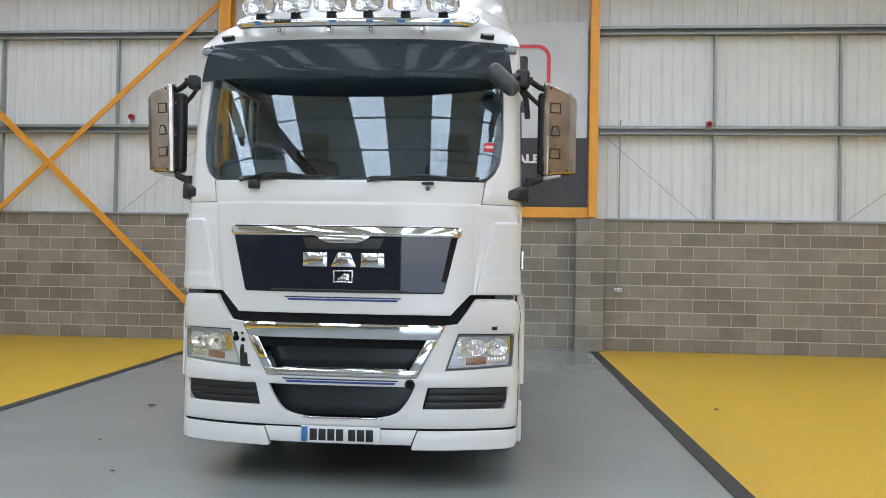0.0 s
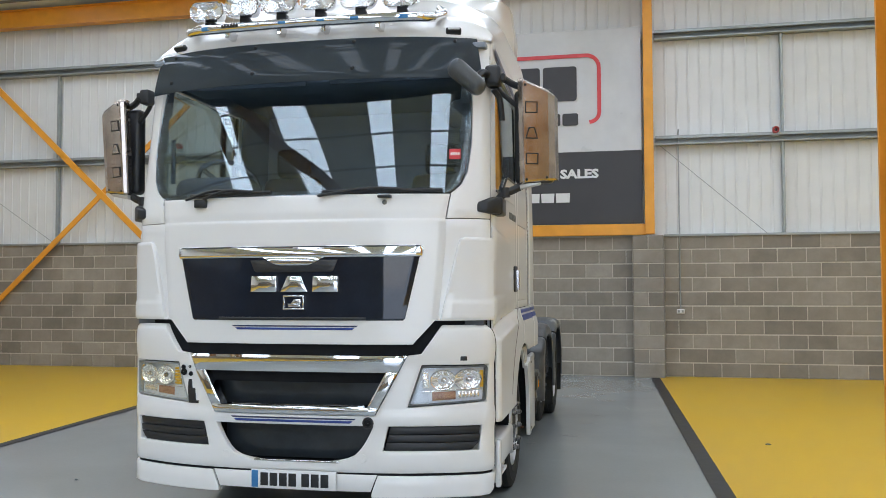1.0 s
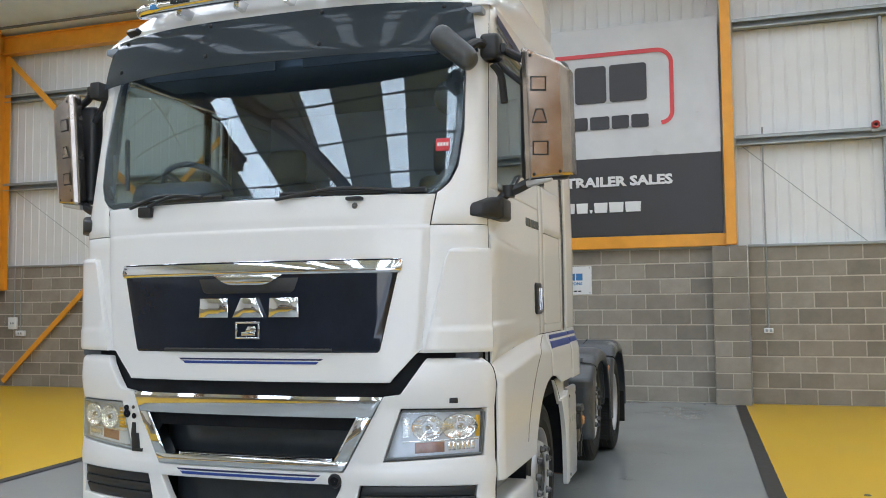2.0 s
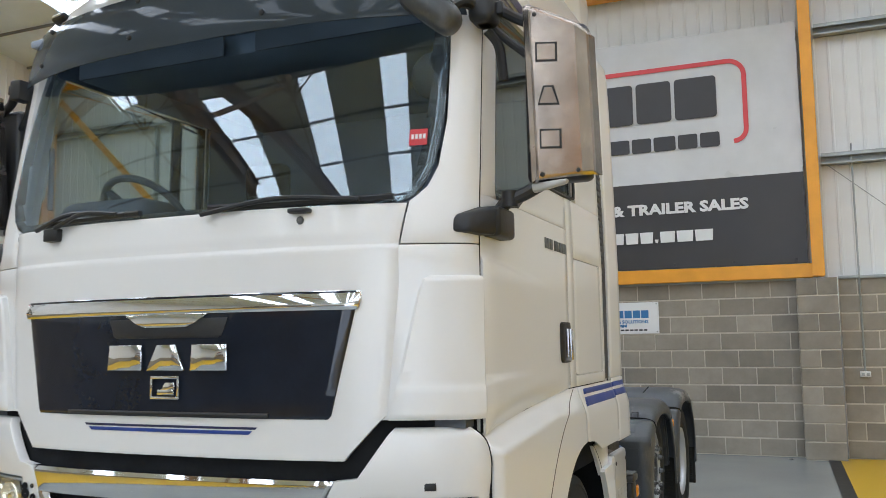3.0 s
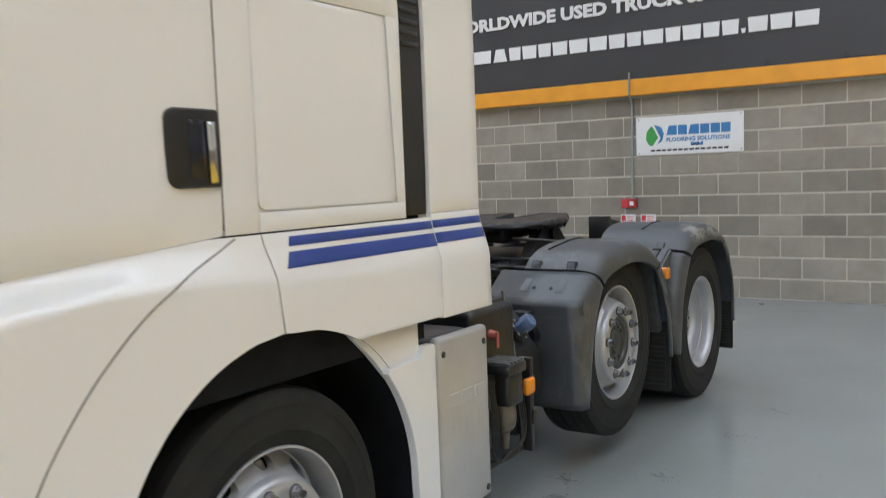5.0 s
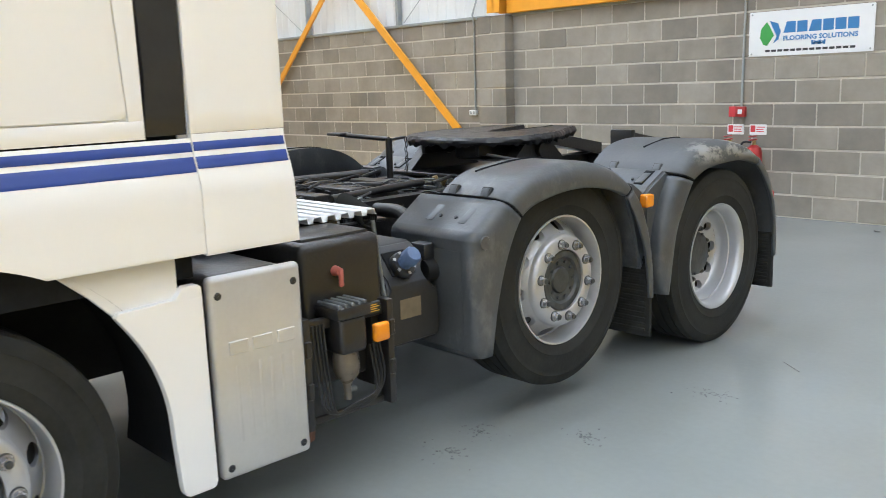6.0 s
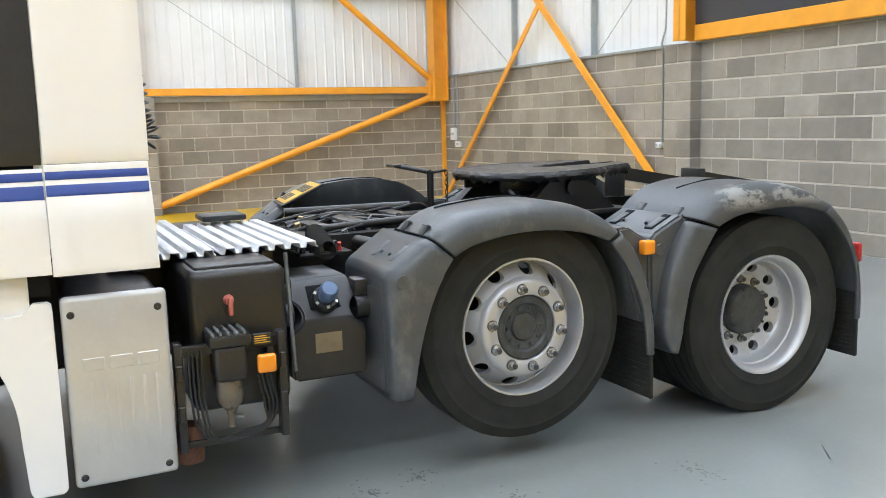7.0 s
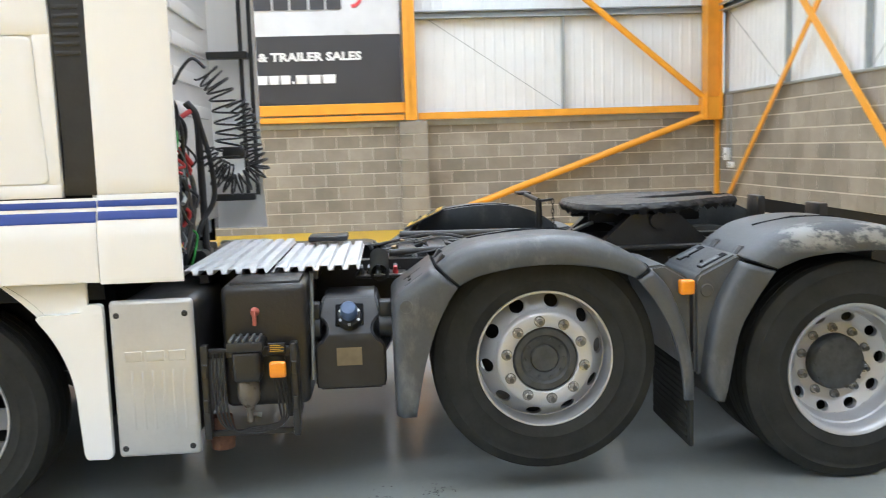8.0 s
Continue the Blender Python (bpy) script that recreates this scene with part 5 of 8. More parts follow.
# headlights
for sd in (1, -1):
    rows = [(0.812, SX(hli(0.812) + 0.004), SX(1.158)), (0.83, SX(hli(0.83) + 0.002), SX(1.163)), (1.035, SX(hli(1.035) + 0.003), SX(1.172)), (1.054, SX(hli(1.054) + 0.010), SX(1.165))]
    flip = (lambda rs: rs) if sd > 0 else (lambda rs: [(z, -r, -l) for z, l, r in rs])

    def strip(z0, z1, xa, xb, off, depth, **k):
        l, r = sorted((SX(sd * xa), SX(sd * xb)))
        return joined([(z0, z1, l, l, r, r)], off, depth, **k)

    hl = new("headlight")
    hl.parent = truck
    tagged(hl, "clear glass headlight with twin reflectors and pale amber indicator" if sd > 0 else "yellowed headlight with twin reflectors and pale amber indicator")
    b = joined(rows_to_bands(flip(rows)), -0.022, 0.02, edge=0.002)
    part("housing", b, HLBODY, hl, "silver headlight housing")
    b = bmesh.new()
    t = 0.010
    fr = flip(rows)
    for (za, la, ra), (zb, lb, rb) in zip(fr, fr[1:]):
        skin(b, [(za, zb, la, lb, la + t, lb + t), (za, zb, ra - t, rb - t, ra, rb)], 0.010, 0.05, edge=0.001)
    skin(b, [(fr[0][0], fr[0][0] + t, fr[0][1], fr[0][1], fr[0][2], fr[0][2]), (fr[-1][0] - t, fr[-1][0], fr[-1][1], fr[-1][1], fr[-1][2], fr[-1][2])], 0.0105, 0.05, edge=0.002)
    part("bezel", b, GALV if sd < 0 else HUBM, hl, "grey rubber seal")
    for x, rr in ((0.925, 0.072), (1.070, 0.076)):
        c = F(SX(sd * x), 0.964, -0.014)
        b = bmesh.new()
        lathe(b, [(0.016, 0.016), (0.034, 0.010), (0.052 * rr / 0.07, -0.002), (rr - 0.006, -0.014), (rr, -0.016), (rr + 0.004, -0.012), (rr + 0.004, 0.004)], c, 18, "y")
        for v in b.verts:
            v.co.z = c.z + (v.co.z - c.z) * 0.88
            v.co.y += F(SX(v.co.x), c.z, -0.014).y - c.y
        part("reflector", b, HLREF, hl, "bright reflector bowl", 8)
        b = bmesh.new()
        for k in range(5):
            a_ = 2 * math.pi * k / 5 + 0.5
            rod(b, c + Vector((0.020 * math.cos(a_), 0.006, 0.020 * math.sin(a_))), c + Vector(((rr - 0.008) * math.cos(a_), -0.014, 0.86 * (rr - 0.008) * math.sin(a_))), 0.0022, 4)
        for v in b.verts:
            v.co.y += F(SX(v.co.x), c.z, -0.014).y - c.y
        part("reflector_rib", b, HLREF, hl)
        b = bmesh.new()
        lathe(b, [(0.001, -0.012), (0.011, -0.011), (0.016, -0.004), (0.018, 0.014)], c, 20, "y")
        part("bulb_cap", b, STEEL, hl)
    b = strip(0.892, 0.898, hli(0.895) + 0.06, 1.15, -0.018, 0.008, edge=0.001)
    part("divider", b, HLREF, hl)
    b = strip(0.915, 1.015, 0.805, 0.838, -0.016, 0.008, edge=0.006)
    for k in range(6):
        rod(b, F(SX(sd * 0.806), 0.92 + 0.018 * k, -0.014), F(SX(sd * 0.838), 0.92 + 0.018 * k, -0.014), 0.004, 6)
    part("parking_reflector", b, HLREF, hl)
    b = strip(0.834, 0.888, 0.860, 0.998, -0.016, 0.014, edge=0.010)
    part("indicator", b, PALEAMBER, hl, "pale amber indicator")
    b = bmesh.new()
    for k in range(6):
        l, r = sorted((SX(sd * (1.012 + 0.021 * k)), SX(sd * (1.012 + 0.021 * k + 0.018))))
        skin(b, [(0.840, 0.884, l, l, r, r)], -0.018, 0.01, edge=0.005)
    part("reflector_bars", b, HLREF, hl)
    b = strip(0.905, 1.02, 1.140, 1.158, -0.010, 0.01)
    part("side_reflector", b, YELPLATE, hl, "yellow side reflector")
    if sd < 0:
        for k in range(6):
            b = strip(0.912 + 0.019 * k, 0.926 + 0.019 * k, 0.800 + 0.004 * k, 0.845, -0.008, 0.008, edge=0.002)
            part("step_reflector", b, YELPLATE, hl)
    b = joined(rows_to_bands(flip(rows)), 0.006, 0.003, edge=0.001, closed=True)
    ob = part("lens", b, LENS if sd > 0 else LENS_OLD, hl, "clear lens" if sd > 0 else "yellowed lens", 60)
    ob.visible_shadow = False
    for q in hl.children:
        for v in q.data.vertices:
            v.co.z += lamp_lift(v.co)

# wipers
for x0_, x1_, zt in ((-0.62, -0.28, 2.135), (0.16, 0.80, 2.125), (-0.75, -0.35, 2.14)):
    b = bmesh.new()
    p, q = F(SX(x0_), 2.10, 0.03), F(SX(x1_), zt, 0.02)
    sweep(b, bow([p, (p + q) / 2 + Vector((0, -0.012, 0.03)), q]), 0.010, 8)
    p, q = F(SX(x0_ + 0.02), 2.125, 0.012), F(SX(x1_ + 0.12), 2.13, 0.012)
    sweep(b, [p, (p + q) / 2, q], 0.014, 6)
    part("wiper", b, BLACK, truck, "black windscreen wiper")
for x, w, low in ((-0.645, 0.04, 0.03), (0.575, 0.042, -0.006)):
    b = bmesh.new()
    c = F(SX(x), 2.075, 0.015)
    box(b, (c.x - w, c.y - 0.02, c.z - low), (c.x + w, c.y + 0.03, c.z + 0.025), 0.008)
    part("wiper_cap", b, BLACK, truck)
b = bmesh.new()
lathe(b, [(0.001, -0.01), (0.012, -0.008), (0.016, 0.0)], F(SX(0.575), 2.056, 0.0), 12, "y")
part("washer_jet", b, HUBM, truck)

# sun visor of smoked acrylic
def visor_surf(s, z, off=0.0):
    p = F(s, 3.02, off)
    k = (z - 2.85) / 0.26
    return Vector((p.x * (1.0 - 0.012 * k), p.y - 0.068 + 0.036 * k * k + 0.02 * k, z))


b = bmesh.new()
skin(b, [(2.848, 3.125, -SX(1.165), -SX(1.135), SX(1.165), SX(1.135))], 0.0, 0.005, edge=0.001, surf=visor_surf, closed=True)
visor = part("sun_visor", b, VISOR, truck, "smoked dark acrylic sun visor")
visor.visible_shadow = False
for x in (-1.0, -0.36, 0.36, 1.0):
    for z in (2.92, 3.10):
        b = bmesh.new()
        lathe(b, [(0.001, -0.008), (0.010, -0.006), (0.013, 0.0)], visor_surf(SX(x), z, 0.003), 10, "y")
        part("visor_stud", b, BLACK, visor)

# ---- cab sides ----
BLK0, BLK1, REAR = 2.262, 2.388, 2.715


def side_bands(rows, sd):
    """Rows (z, y front, y rear) on one side of the cab as bands."""
    out = []
    for z, ya, yb in rows:
        l, r = SY(ya, sd), SY(yb, sd)
        out.append((z, l, r) if sd > 0 else (z, r, l))
    return rows_to_bands(out)


def arch(z, rear):
    """The wheel arch's edge at height z."""
    k = max(0.0, 1 - ((z - 0.50) / 0.60) ** 2) ** 0.5
    return 1.64 + (0.625 if rear else -0.585) * k


DOOR_LO = 1.268  # the door's lower edge rises from here towards the back


def door_edge(z):
    return SEAM + 0.012 + (1.484 - SEAM - 0.012) * (z - DOOR_LO) / (1.372 - DOOR_LO)


def door_surf(s, z, off=0.0):
    """Two soft pressed creases run back along the door and fade out."""
    y = F(s, z).y
    k = 0.0
    for z0, fall, reach, deep in ((1.905, 0.075, 1.15, 0.012), (1.465, -0.01, 0.90, 0.013)):
        t = min(1.0, max(0.0, (z0 - fall * (y - 0.3) - z) / 0.022 + 0.5))
        k += deep * t * t * (3 - 2 * t) * min(1.0, max(0.0, (reach - y) / 0.6)) * min(1.0, max(0.0, (z - z0 + 0.42) / 0.35))
    # the lower edge rolls in above the wing
    r = min(1.0, max(0.0, 1 - (z - sill(y)) / 0.105))
    return F(s, z, off + k - fold(y) * r * r * min(1.0, max(0.0, (y - 0.28) / 0.1)))


def sill(y):
    """Height of the fold between door and wing."""
    return DOOR_LO + (1.372 - DOOR_LO) * min(1.0, max(0.0, (y - 0.30) / 1.17))


def fold(y):
    """Depth of that fold: it runs out towards the back of the door."""
    return 0.032 * min(1.0, max(0.0, (1.52 - y) / 0.6))


def wing_surf(s, z, off=0.0):
    """The wing and the panel behind it swell out below the door's edge."""
    p = F(s, z, off)
    y = abs(p.y)
    k = min(1.0, max(0.0, (sill(y) - z) / (0.080 + 0.090 * min(1.0, max(0.0, (y - 1.1) / 0.7)))))
    fade = min(1.0, max(0.0, (y - 0.25) / 0.10))
    fade = fade * fade * (3 - 2 * fade)
    return F(s, z, off + 0.003 + fade * ((0.038 + fold(y)) * k * k * (3 - 2 * k) - fold(y)))


for sd in (1, -1):
    # door: lower panel, window frame
    door = new("door")
    door.parent = truck
    tagged(door, "white painted cab door with a tinted window")
    rows_low = [(DOOR_LO, SEAM + 0.004, SEAM + 0.03), (1.372, SEAM + 0.004, 1.472), (1.40, SEAM + 0.004, 1.474), (2.145, SEAM + 0.004, 1.474)]
    b = joined(side_bands(rows_low, sd), 0.0, 0.05, edge=0.004, dz=0.012, surf=door_surf)
    # sill of the window: low in front, a step up behind
    skin(b, side_bands([(2.1455, 0.70, 1.474), (2.175, 0.74, 1.474), (2.285, 0.97, 1.474), (2.305, 1.05, 1.474)], sd), 0.0, 0.05, edge=0.002)
    skin(b, side_bands([(2.1455, SEAM + 0.004, 0.425), (2.18, SEAM + 0.004, 0.408), (2.90, SEAM + 0.004, 0.42), (2.96, SEAM + 0.004, 0.46)], sd), 0.0, 0.05, edge=0.002)
    skin(b, side_bands([(2.965, SEAM + 0.004, 1.72), (3.14, SEAM + 0.004, 1.72)], sd), 0.0, 0.05, edge=0.002)
    part("door_panel", b, WHITE, door)
    b = bmesh.new()
    sweep(b, [F(SY(SEAM, sd), 1.275 + 0.05 * i, -0.006) for i in range(36)], 0.0055, 6)
    part("front_seam", b, RECESS, door)
    b = bmesh.new()
    sweep(b, [F(SY(1.478, sd), 1.385 + 0.05 * i, -0.006) for i in range(18)], 0.0045, 6)
    part("rear_seam", b, SEAMGREY, door)
    b = bmesh.new()
    skin(b, side_bands([(2.150, 0.428, 0.70), (2.178, 0.410, 0.742), (2.285, 0.410, 0.972), (2.308, 0.412, 1.05), (2.330, 0.412, 1.66), (2.90, 0.422, 1.665), (2.955, 0.455, 1.62)], sd), -0.012, 0.005, edge=0.0005, closed=True)
    win = part("window", b, SIDEGL, door, "tinted side window", 60)
    win.visible_shadow = False
    b = bmesh.new()
    skin(b, side_bands([(2.31, 1.40, 1.475), (2.95, 1.40, 1.475)], sd), -0.016, 0.02)
    skin(b, side_bands([(2.31, 1.40, 1.68), (2.345, 1.40, 1.69)], sd), -0.018, 0.02)
    skin(b, side_bands([(2.31, 1.635, 1.69), (2.95, 1.635, 1.69)], sd), -0.018, 0.02)
    part("window_seal", b, BLACK, door)
    b = bmesh.new()
    sp = [F(SY(y, sd), z, 0.001) for y, z in ((0.43, 2.15), (0.70, 2.152), (0.75, 2.18), (0.96, 2.285), (1.05, 2.306), (1.48, 2.31), (1.66, 2.325), (1.672, 2.36), (1.672, 2.92))]
    sweep(b, sp, 0.008, 6)
    part("rubber_seal", b, BLACK, door)
    # handle in its black recess
    b = bmesh.new()
    skin(b, side_bands([(1.495, 1.340, 1.462), (1.499, 1.326, 1.468), (1.508, 1.316, 1.471), (1.522, 1.310, 1.472), (1.60, 1.306, 1.471), (1.662, 1.306, 1.470), (1.674, 1.310, 1.468), (1.682, 1.318, 1.465), (1.687, 1.332, 1.458)], sd), 0.012, 0.03, edge=0.008)
    hd = part("door_handle", b, BLACK, door, "black moulded door handle with a chrome pull")
    b = bmesh.new()
    skin(b, side_bands([(1.506, 1.420, 1.443), (1.655, 1.416, 1.440)], sd), 0.030, 0.025, edge=0.006)
    part("pull", b, STEEL, hd)
    b = bmesh.new()
    skin(b, side_bands([(1.52, 1.372, 1.418), (1.66, 1.366, 1.414)], sd), 0.0135, 0.002, edge=0.001)
    part("recess", b, BLACK_GLOSS, hd)
    # model badge as plain blocks
    y0 = 1.085
    for i, w in enumerate((0.045, 0.045, 0.045, 0.0, 0.04, 0.04, 0.012, 0.04, 0.04, 0.04)):
        if w:
            b = bmesh.new()
            hgt = 0.012 if w < 0.02 else 0.048
            skin(b, side_bands([(2.018, y0, y0 + w - 0.006), (2.018 + hgt, y0 + 0.004, y0 + w - 0.004)], sd), 0.004, 0.003, edge=0.001)
            part("badge_block", b, HUBM, door)
        y0 += w if w else 0.025

    # sleeper side behind the door
    side = new("sleeper_side")
    side.parent = truck
    b = bmesh.new()
    # around the locker flap
    for r in ([(1.372, 1.479, 1.597), (2.306, 1.479, 1.597)], [(1.372, 1.6, BLK0 - 0.006), (1.424, 1.6, BLK0 - 0.006)], [(2.012, 1.6, BLK0 - 0.006), (2.306, 1.6, BLK0 - 0.02)], [(1.424, 2.212, BLK0 - 0.006), (2.012, 2.188, BLK0 - 0.006)]):
        skin(b, side_bands(r, sd), 0.0, 0.03, edge=0.001)
    skin(b, side_bands([(2.307, 1.70, BLK0 - 0.02), (2.96, 1.70, BLK0 - 0.06), (3.14, 1.70, BLK0 - 0.09)], sd), 0.0, 0.04, edge=0.002)
    part("side_panel", b, WHITE, side)
    skin(b := bmesh.new(), side_bands([(1.40, 1.58, 2.26), (2.03, 1.58, 2.24)], sd), -0.010, 0.004)
    part("flap_surround", b, WHITE, side)
    b = joined(side_bands([(1.428, 1.640, 2.171), (1.431, 1.620, 2.191), (1.440, 1.606, 2.205), (1.455, 1.602, 2.208), (1.98, 1.602, 2.182), (1.994, 1.606, 2.177), (2.004, 1.620, 2.163), (2.008, 1.640, 2.143)], sd), 0.0, 0.010, edge=0.004)
    part("locker_flap", b, WHITE, side, "white locker flap")
    # black louvre strip
    b = joined(side_bands([(1.378, BLK0, BLK1), (1.55, BLK0 + 0.01, BLK1 + 0.004), (2.3, BLK0 - 0.01, BLK1 + 0.002), (3.0, BLK0 - 0.07, BLK1), (3.25, BLK0 - 0.10, BLK1)], sd), -0.010, 0.02, edge=0.004)
    lv = part("louvre_strip", b, BLACK, side, "black louvred air intake strip")
    for i in range(34):
        z = 1.93 + i * 0.036
        b = bmesh.new()
        sh = -0.01 if z < 2.3 else -0.01 - 0.06 * (z - 2.3) / 0.7
        skin(b, side_bands([(z, BLK0 + sh + 0.02, BLK1 - 0.02), (z + 0.016, BLK0 + sh + 0.02, BLK1 - 0.02)], sd), -0.004, 0.008, edge=0.003)
        part("louvre", b, BLACK, lv)
    # fairing behind the cab
    b = joined(side_bands([(1.380, BLK1 + 0.006, REAR), (2.4, BLK1 + 0.008, REAR), (3.0, BLK1 + 0.010, REAR - 0.01), (3.22, BLK1 + 0.010, REAR - 0.03), (3.30, BLK1 + 0.010, REAR - 0.08)], sd), 0.004, 0.02, edge=0.006)
    fair = part("side_fairing", b, WHITE, truck, "white side wind deflector behind the cab")
    b = joined(side_bands([(1.022, 2.3925, REAR + 0.005), (1.3785, 2.3925, REAR - 0.004)], sd), 0.0015, 0.02, edge=0.0015, dz=0.02, surf=wing_surf)
    part("lower_fairing", b, WHITE, fair)
    decal("stripe", side_bands([(1.278, 2.395, REAR - 0.008), (1.3135, 2.395, REAR - 0.008)], sd), BLUE, fair, 0.0035, dz=0.01, surf=wing_surf)
    decal("stripe", side_bands([(1.330, 2.395, REAR - 0.008), (1.356, 2.395, REAR - 0.010)], sd), BLUE, fair, 0.0035, dz=0.01, surf=wing_surf)
    # inner brackets of the fairing
    b = bmesh.new()
    for z in (1.24, 2.17, 2.95):
        box(b, (sd * 1.12 - 0.04, 2.38, z - 0.022), (sd * 1.12 + 0.05, 2.67, z + 0.022), 0.004, 1)
    for y in (2.62, 2.685):
        rod(b, (sd * 1.15, y, 1.25), (sd * 1.15, y, 3.0), 0.014, 8)
    part("fairing_bracket", b, BLACK, fair)

    # lower side with the wheel arch
    low = new("lower_side")
    low.parent = truck
    b = bmesh.new()
    zs = [0.80 + 0.02 * i for i in range(15)]
    rows = []
    for z in [0.70, 0.72, 0.75, 0.775] + zs + [1.09, 1.10, 1.17, 1.22, 1.26, 1.275, 1.285, 1.30, 1.32, 1.345, 1.367]:
        l, r = max(EDGE_D(z) + 0.008, SY(door_edge(z))), SY(arch(z, False) if z < 1.095 else 1.596 + 0.12 * (1.367 - z))
        rows.append((z, l, r) if sd > 0 else (z, -r, -l))
    skin(b, rows_to_bands(rows), 0.0, 0.012, edge=0.0008, ds=0.02, dz=0.010, surf=wing_surf)
    part("wing_panel", b, WHITE, low, "white painted wing over the front wheel")
    b = bmesh.new()
    rows = [(1.030 + 0.010 * i, arch(1.030 + 0.010 * i, True), 2.39) for i in range(7)] + [(1.096, 1.66, 2.39), (1.10, 1.634, 2.39), (1.367, 1.600, 2.39)]
    skin(b, side_bands(rows, sd), 0.0015, 0.012, edge=0.0008, dz=0.02, surf=wing_surf)
    part("wing_rear_panel", b, WHITE, low, "white painted panel with blue stripes")
    decal("stripe", side_bands([(1.270, 1.66, 2.3885), (1.3135, 1.685, 2.388)], sd), BLUE, low, 0.0035, dz=0.01, surf=wing_surf)
    decal("stripe", side_bands([(1.328, 1.69, 2.3885), (1.355, 1.70, 2.388)], sd), BLUE, low, 0.0035, dz=0.01, surf=wing_surf)
    b = bmesh.new()
    sweep(b, [(sd * wing_surf(SY(p.y), p.z, 0.0008).x, p.y, p.z) for p in bow([(0, 1.505, 1.362), (0, 1.435, 1.330), (0, 1.320, 1.283), (0, 1.192, 1.210), (0, 1.064, 1.098), (0, 0.962, 0.976), (0, 0.900, 0.876), (0, 0.875, 0.80)], 8)], 0.0022, 6)
    part("panel_seam", b, SEAMGREY, low)
    # soft fold above the arch
    b = bmesh.new()
    skin(b, side_bands([(0.96, 0.345, 0.50), (0.972, 0.345, 0.47), (0.984, 0.345, 0.42)], sd), 0.009, 0.008, edge=0.006)
    part("wing_crease", b, WHITE, low)
    # arch lip and dark liner
    b = bmesh.new()
    pts = [(1.64 + (0.655 if math.cos(a) > 0 else 0.612) * math.cos(a), 0.50 + 0.622 * math.sin(a)) for a in [math.pi * i / 28 for i in range(-2, 31)]]
    for (ya, za), (yb, zb) in zip(pts, pts[1:]):
        f = [b.verts.new(p) for p in ((sd * 1.20, ya, za), (sd * 0.80, ya, za), (sd * 0.80, yb, zb), (sd * 1.20, yb, zb))]
        b.faces.new(f)
    box(b, (sd * 0.78, 0.98, 0.6), (sd * 0.82, 2.3, 1.3))
    part("arch_liner", b, RECESS, low)
    # quarter behind the wheel
    b = bmesh.new()
    rows = [(0.285, 2.284, 2.362), (0.292, 2.272, 2.374), (0.305, 2.266, 2.380)]
    for i in range(1, 29):
        z = 0.30 + 0.02 * i
        rows.append((z, arch(z, True) - 0.012 if z > 0.5 else 2.253 + 0.06 * (0.5 - z), 2.380))
    rows.append((0.882, arch(0.882, True) - 0.008, 2.380))
    rows.append((0.896, arch(0.896, True) + 0.012, 2.380))
    rows.append((0.902, 2.29, 2.380))
    rows.append((0.928, 2.315, 2.378))
    rows.append((0.936, 2.325, 2.366))
    skin(b, side_bands(rows, sd), 0.012, 0.03, edge=0.004)
    part("wheel_quarter", b, WHITE, low, "white quarter panel behind the front wheel")
    b = bmesh.new()
    skin(b, side_bands([(0.86, arch(0.86, True), 2.315), (0.95, arch(0.95, True), 2.315), (1.04, arch(1.02, True), 2.315)], sd), -0.012, 0.02, edge=0.004)
    part("quarter_bracket", b, WHITE, low)
    # entry steps ahead of the wheel
    st = new("entry_step")
    st.parent = truck
    tagged(st, "white entry steps with aluminium treads")
    b = bmesh.new()
    box(b, (sd * 0.86, 0.40, 0.375), (sd * 1.222, 1.15, 0.565), 0.03, 3)
    box(b, (sd * 0.86, 0.40, 0.285), (sd * 1.17, 1.06, 0.380), 0.015)
    box(b, (sd * 0.80, 0.40, 0.32), (sd * 0.9, 1.04, 0.78), 0.01)
    box(b, (sd * 0.86, 0.44, 0.545), (sd * 1.10, 1.02, 0.72), 0.02)
    part("step_well", b, WHITE, st)
    b = bmesh.new()
    box(b, (sd * 1.205, 0.355, 0.285), (sd * 1.238, 0.42, 0.575), 0.010)
    part("front_edge", b, WHITE, st)
    b = bmesh.new()
    for z in (0.385,):
        for i in range(9):
            box(b, (sd * 1.10, 0.44 + 0.055 * i, z - 0.09), (sd * 1.205, 0.475 + 0.055 * i, z - 0.07), 0.004, 1)
    part("tread", b, ALU, st, "aluminium step treads")

    # mirrors on their arms, with polished guards
    mr = new("mirror")
    mr.parent = truck
    tagged(mr, "black wing mirrors in polished steel guards")
    b = bmesh.new()
    box(b, (sd * 1.325, 0.45, 2.195), (sd * 1.575, 0.55, 2.80), 0.03, 3)
    part("housing", b, BLACK, mr)
    b = bmesh.new()
    # guard: flat inner edge, face, and a wing that folds back
    prof = [(1.366, 0.41), (1.368, 0.362), (1.373, 0.353), (1.392, 0.345), (1.400, 0.344), (1.505, 0.383), (1.548, 0.3995), (1.582, 0.430), (1.600, 0.49)]
    top = [2.84, 2.84, 2.84, 2.84, 2.835, 2.79, 2.77, 2.745, 2.73]
    bot = [2.185, 2.18, 2.18, 2.18, 2.19, 2.20, 2.205, 2.21, 2.215]
    zr = [0, 0.03, 0.25, 0.5, 0.75, 0.97, 1]
    g = [[b.verts.new((sd * x, y + 0.06 * (0.5 - k), lo + (hi - lo) * k)) for (x, y), lo, hi in zip(prof, bot, top)] for k in zr]
    for j in range(len(zr) - 1):
        for i in range(len(prof) - 1):
            b.faces.new((g[j][i], g[j][i + 1], g[j + 1][i + 1], g[j + 1][i]))
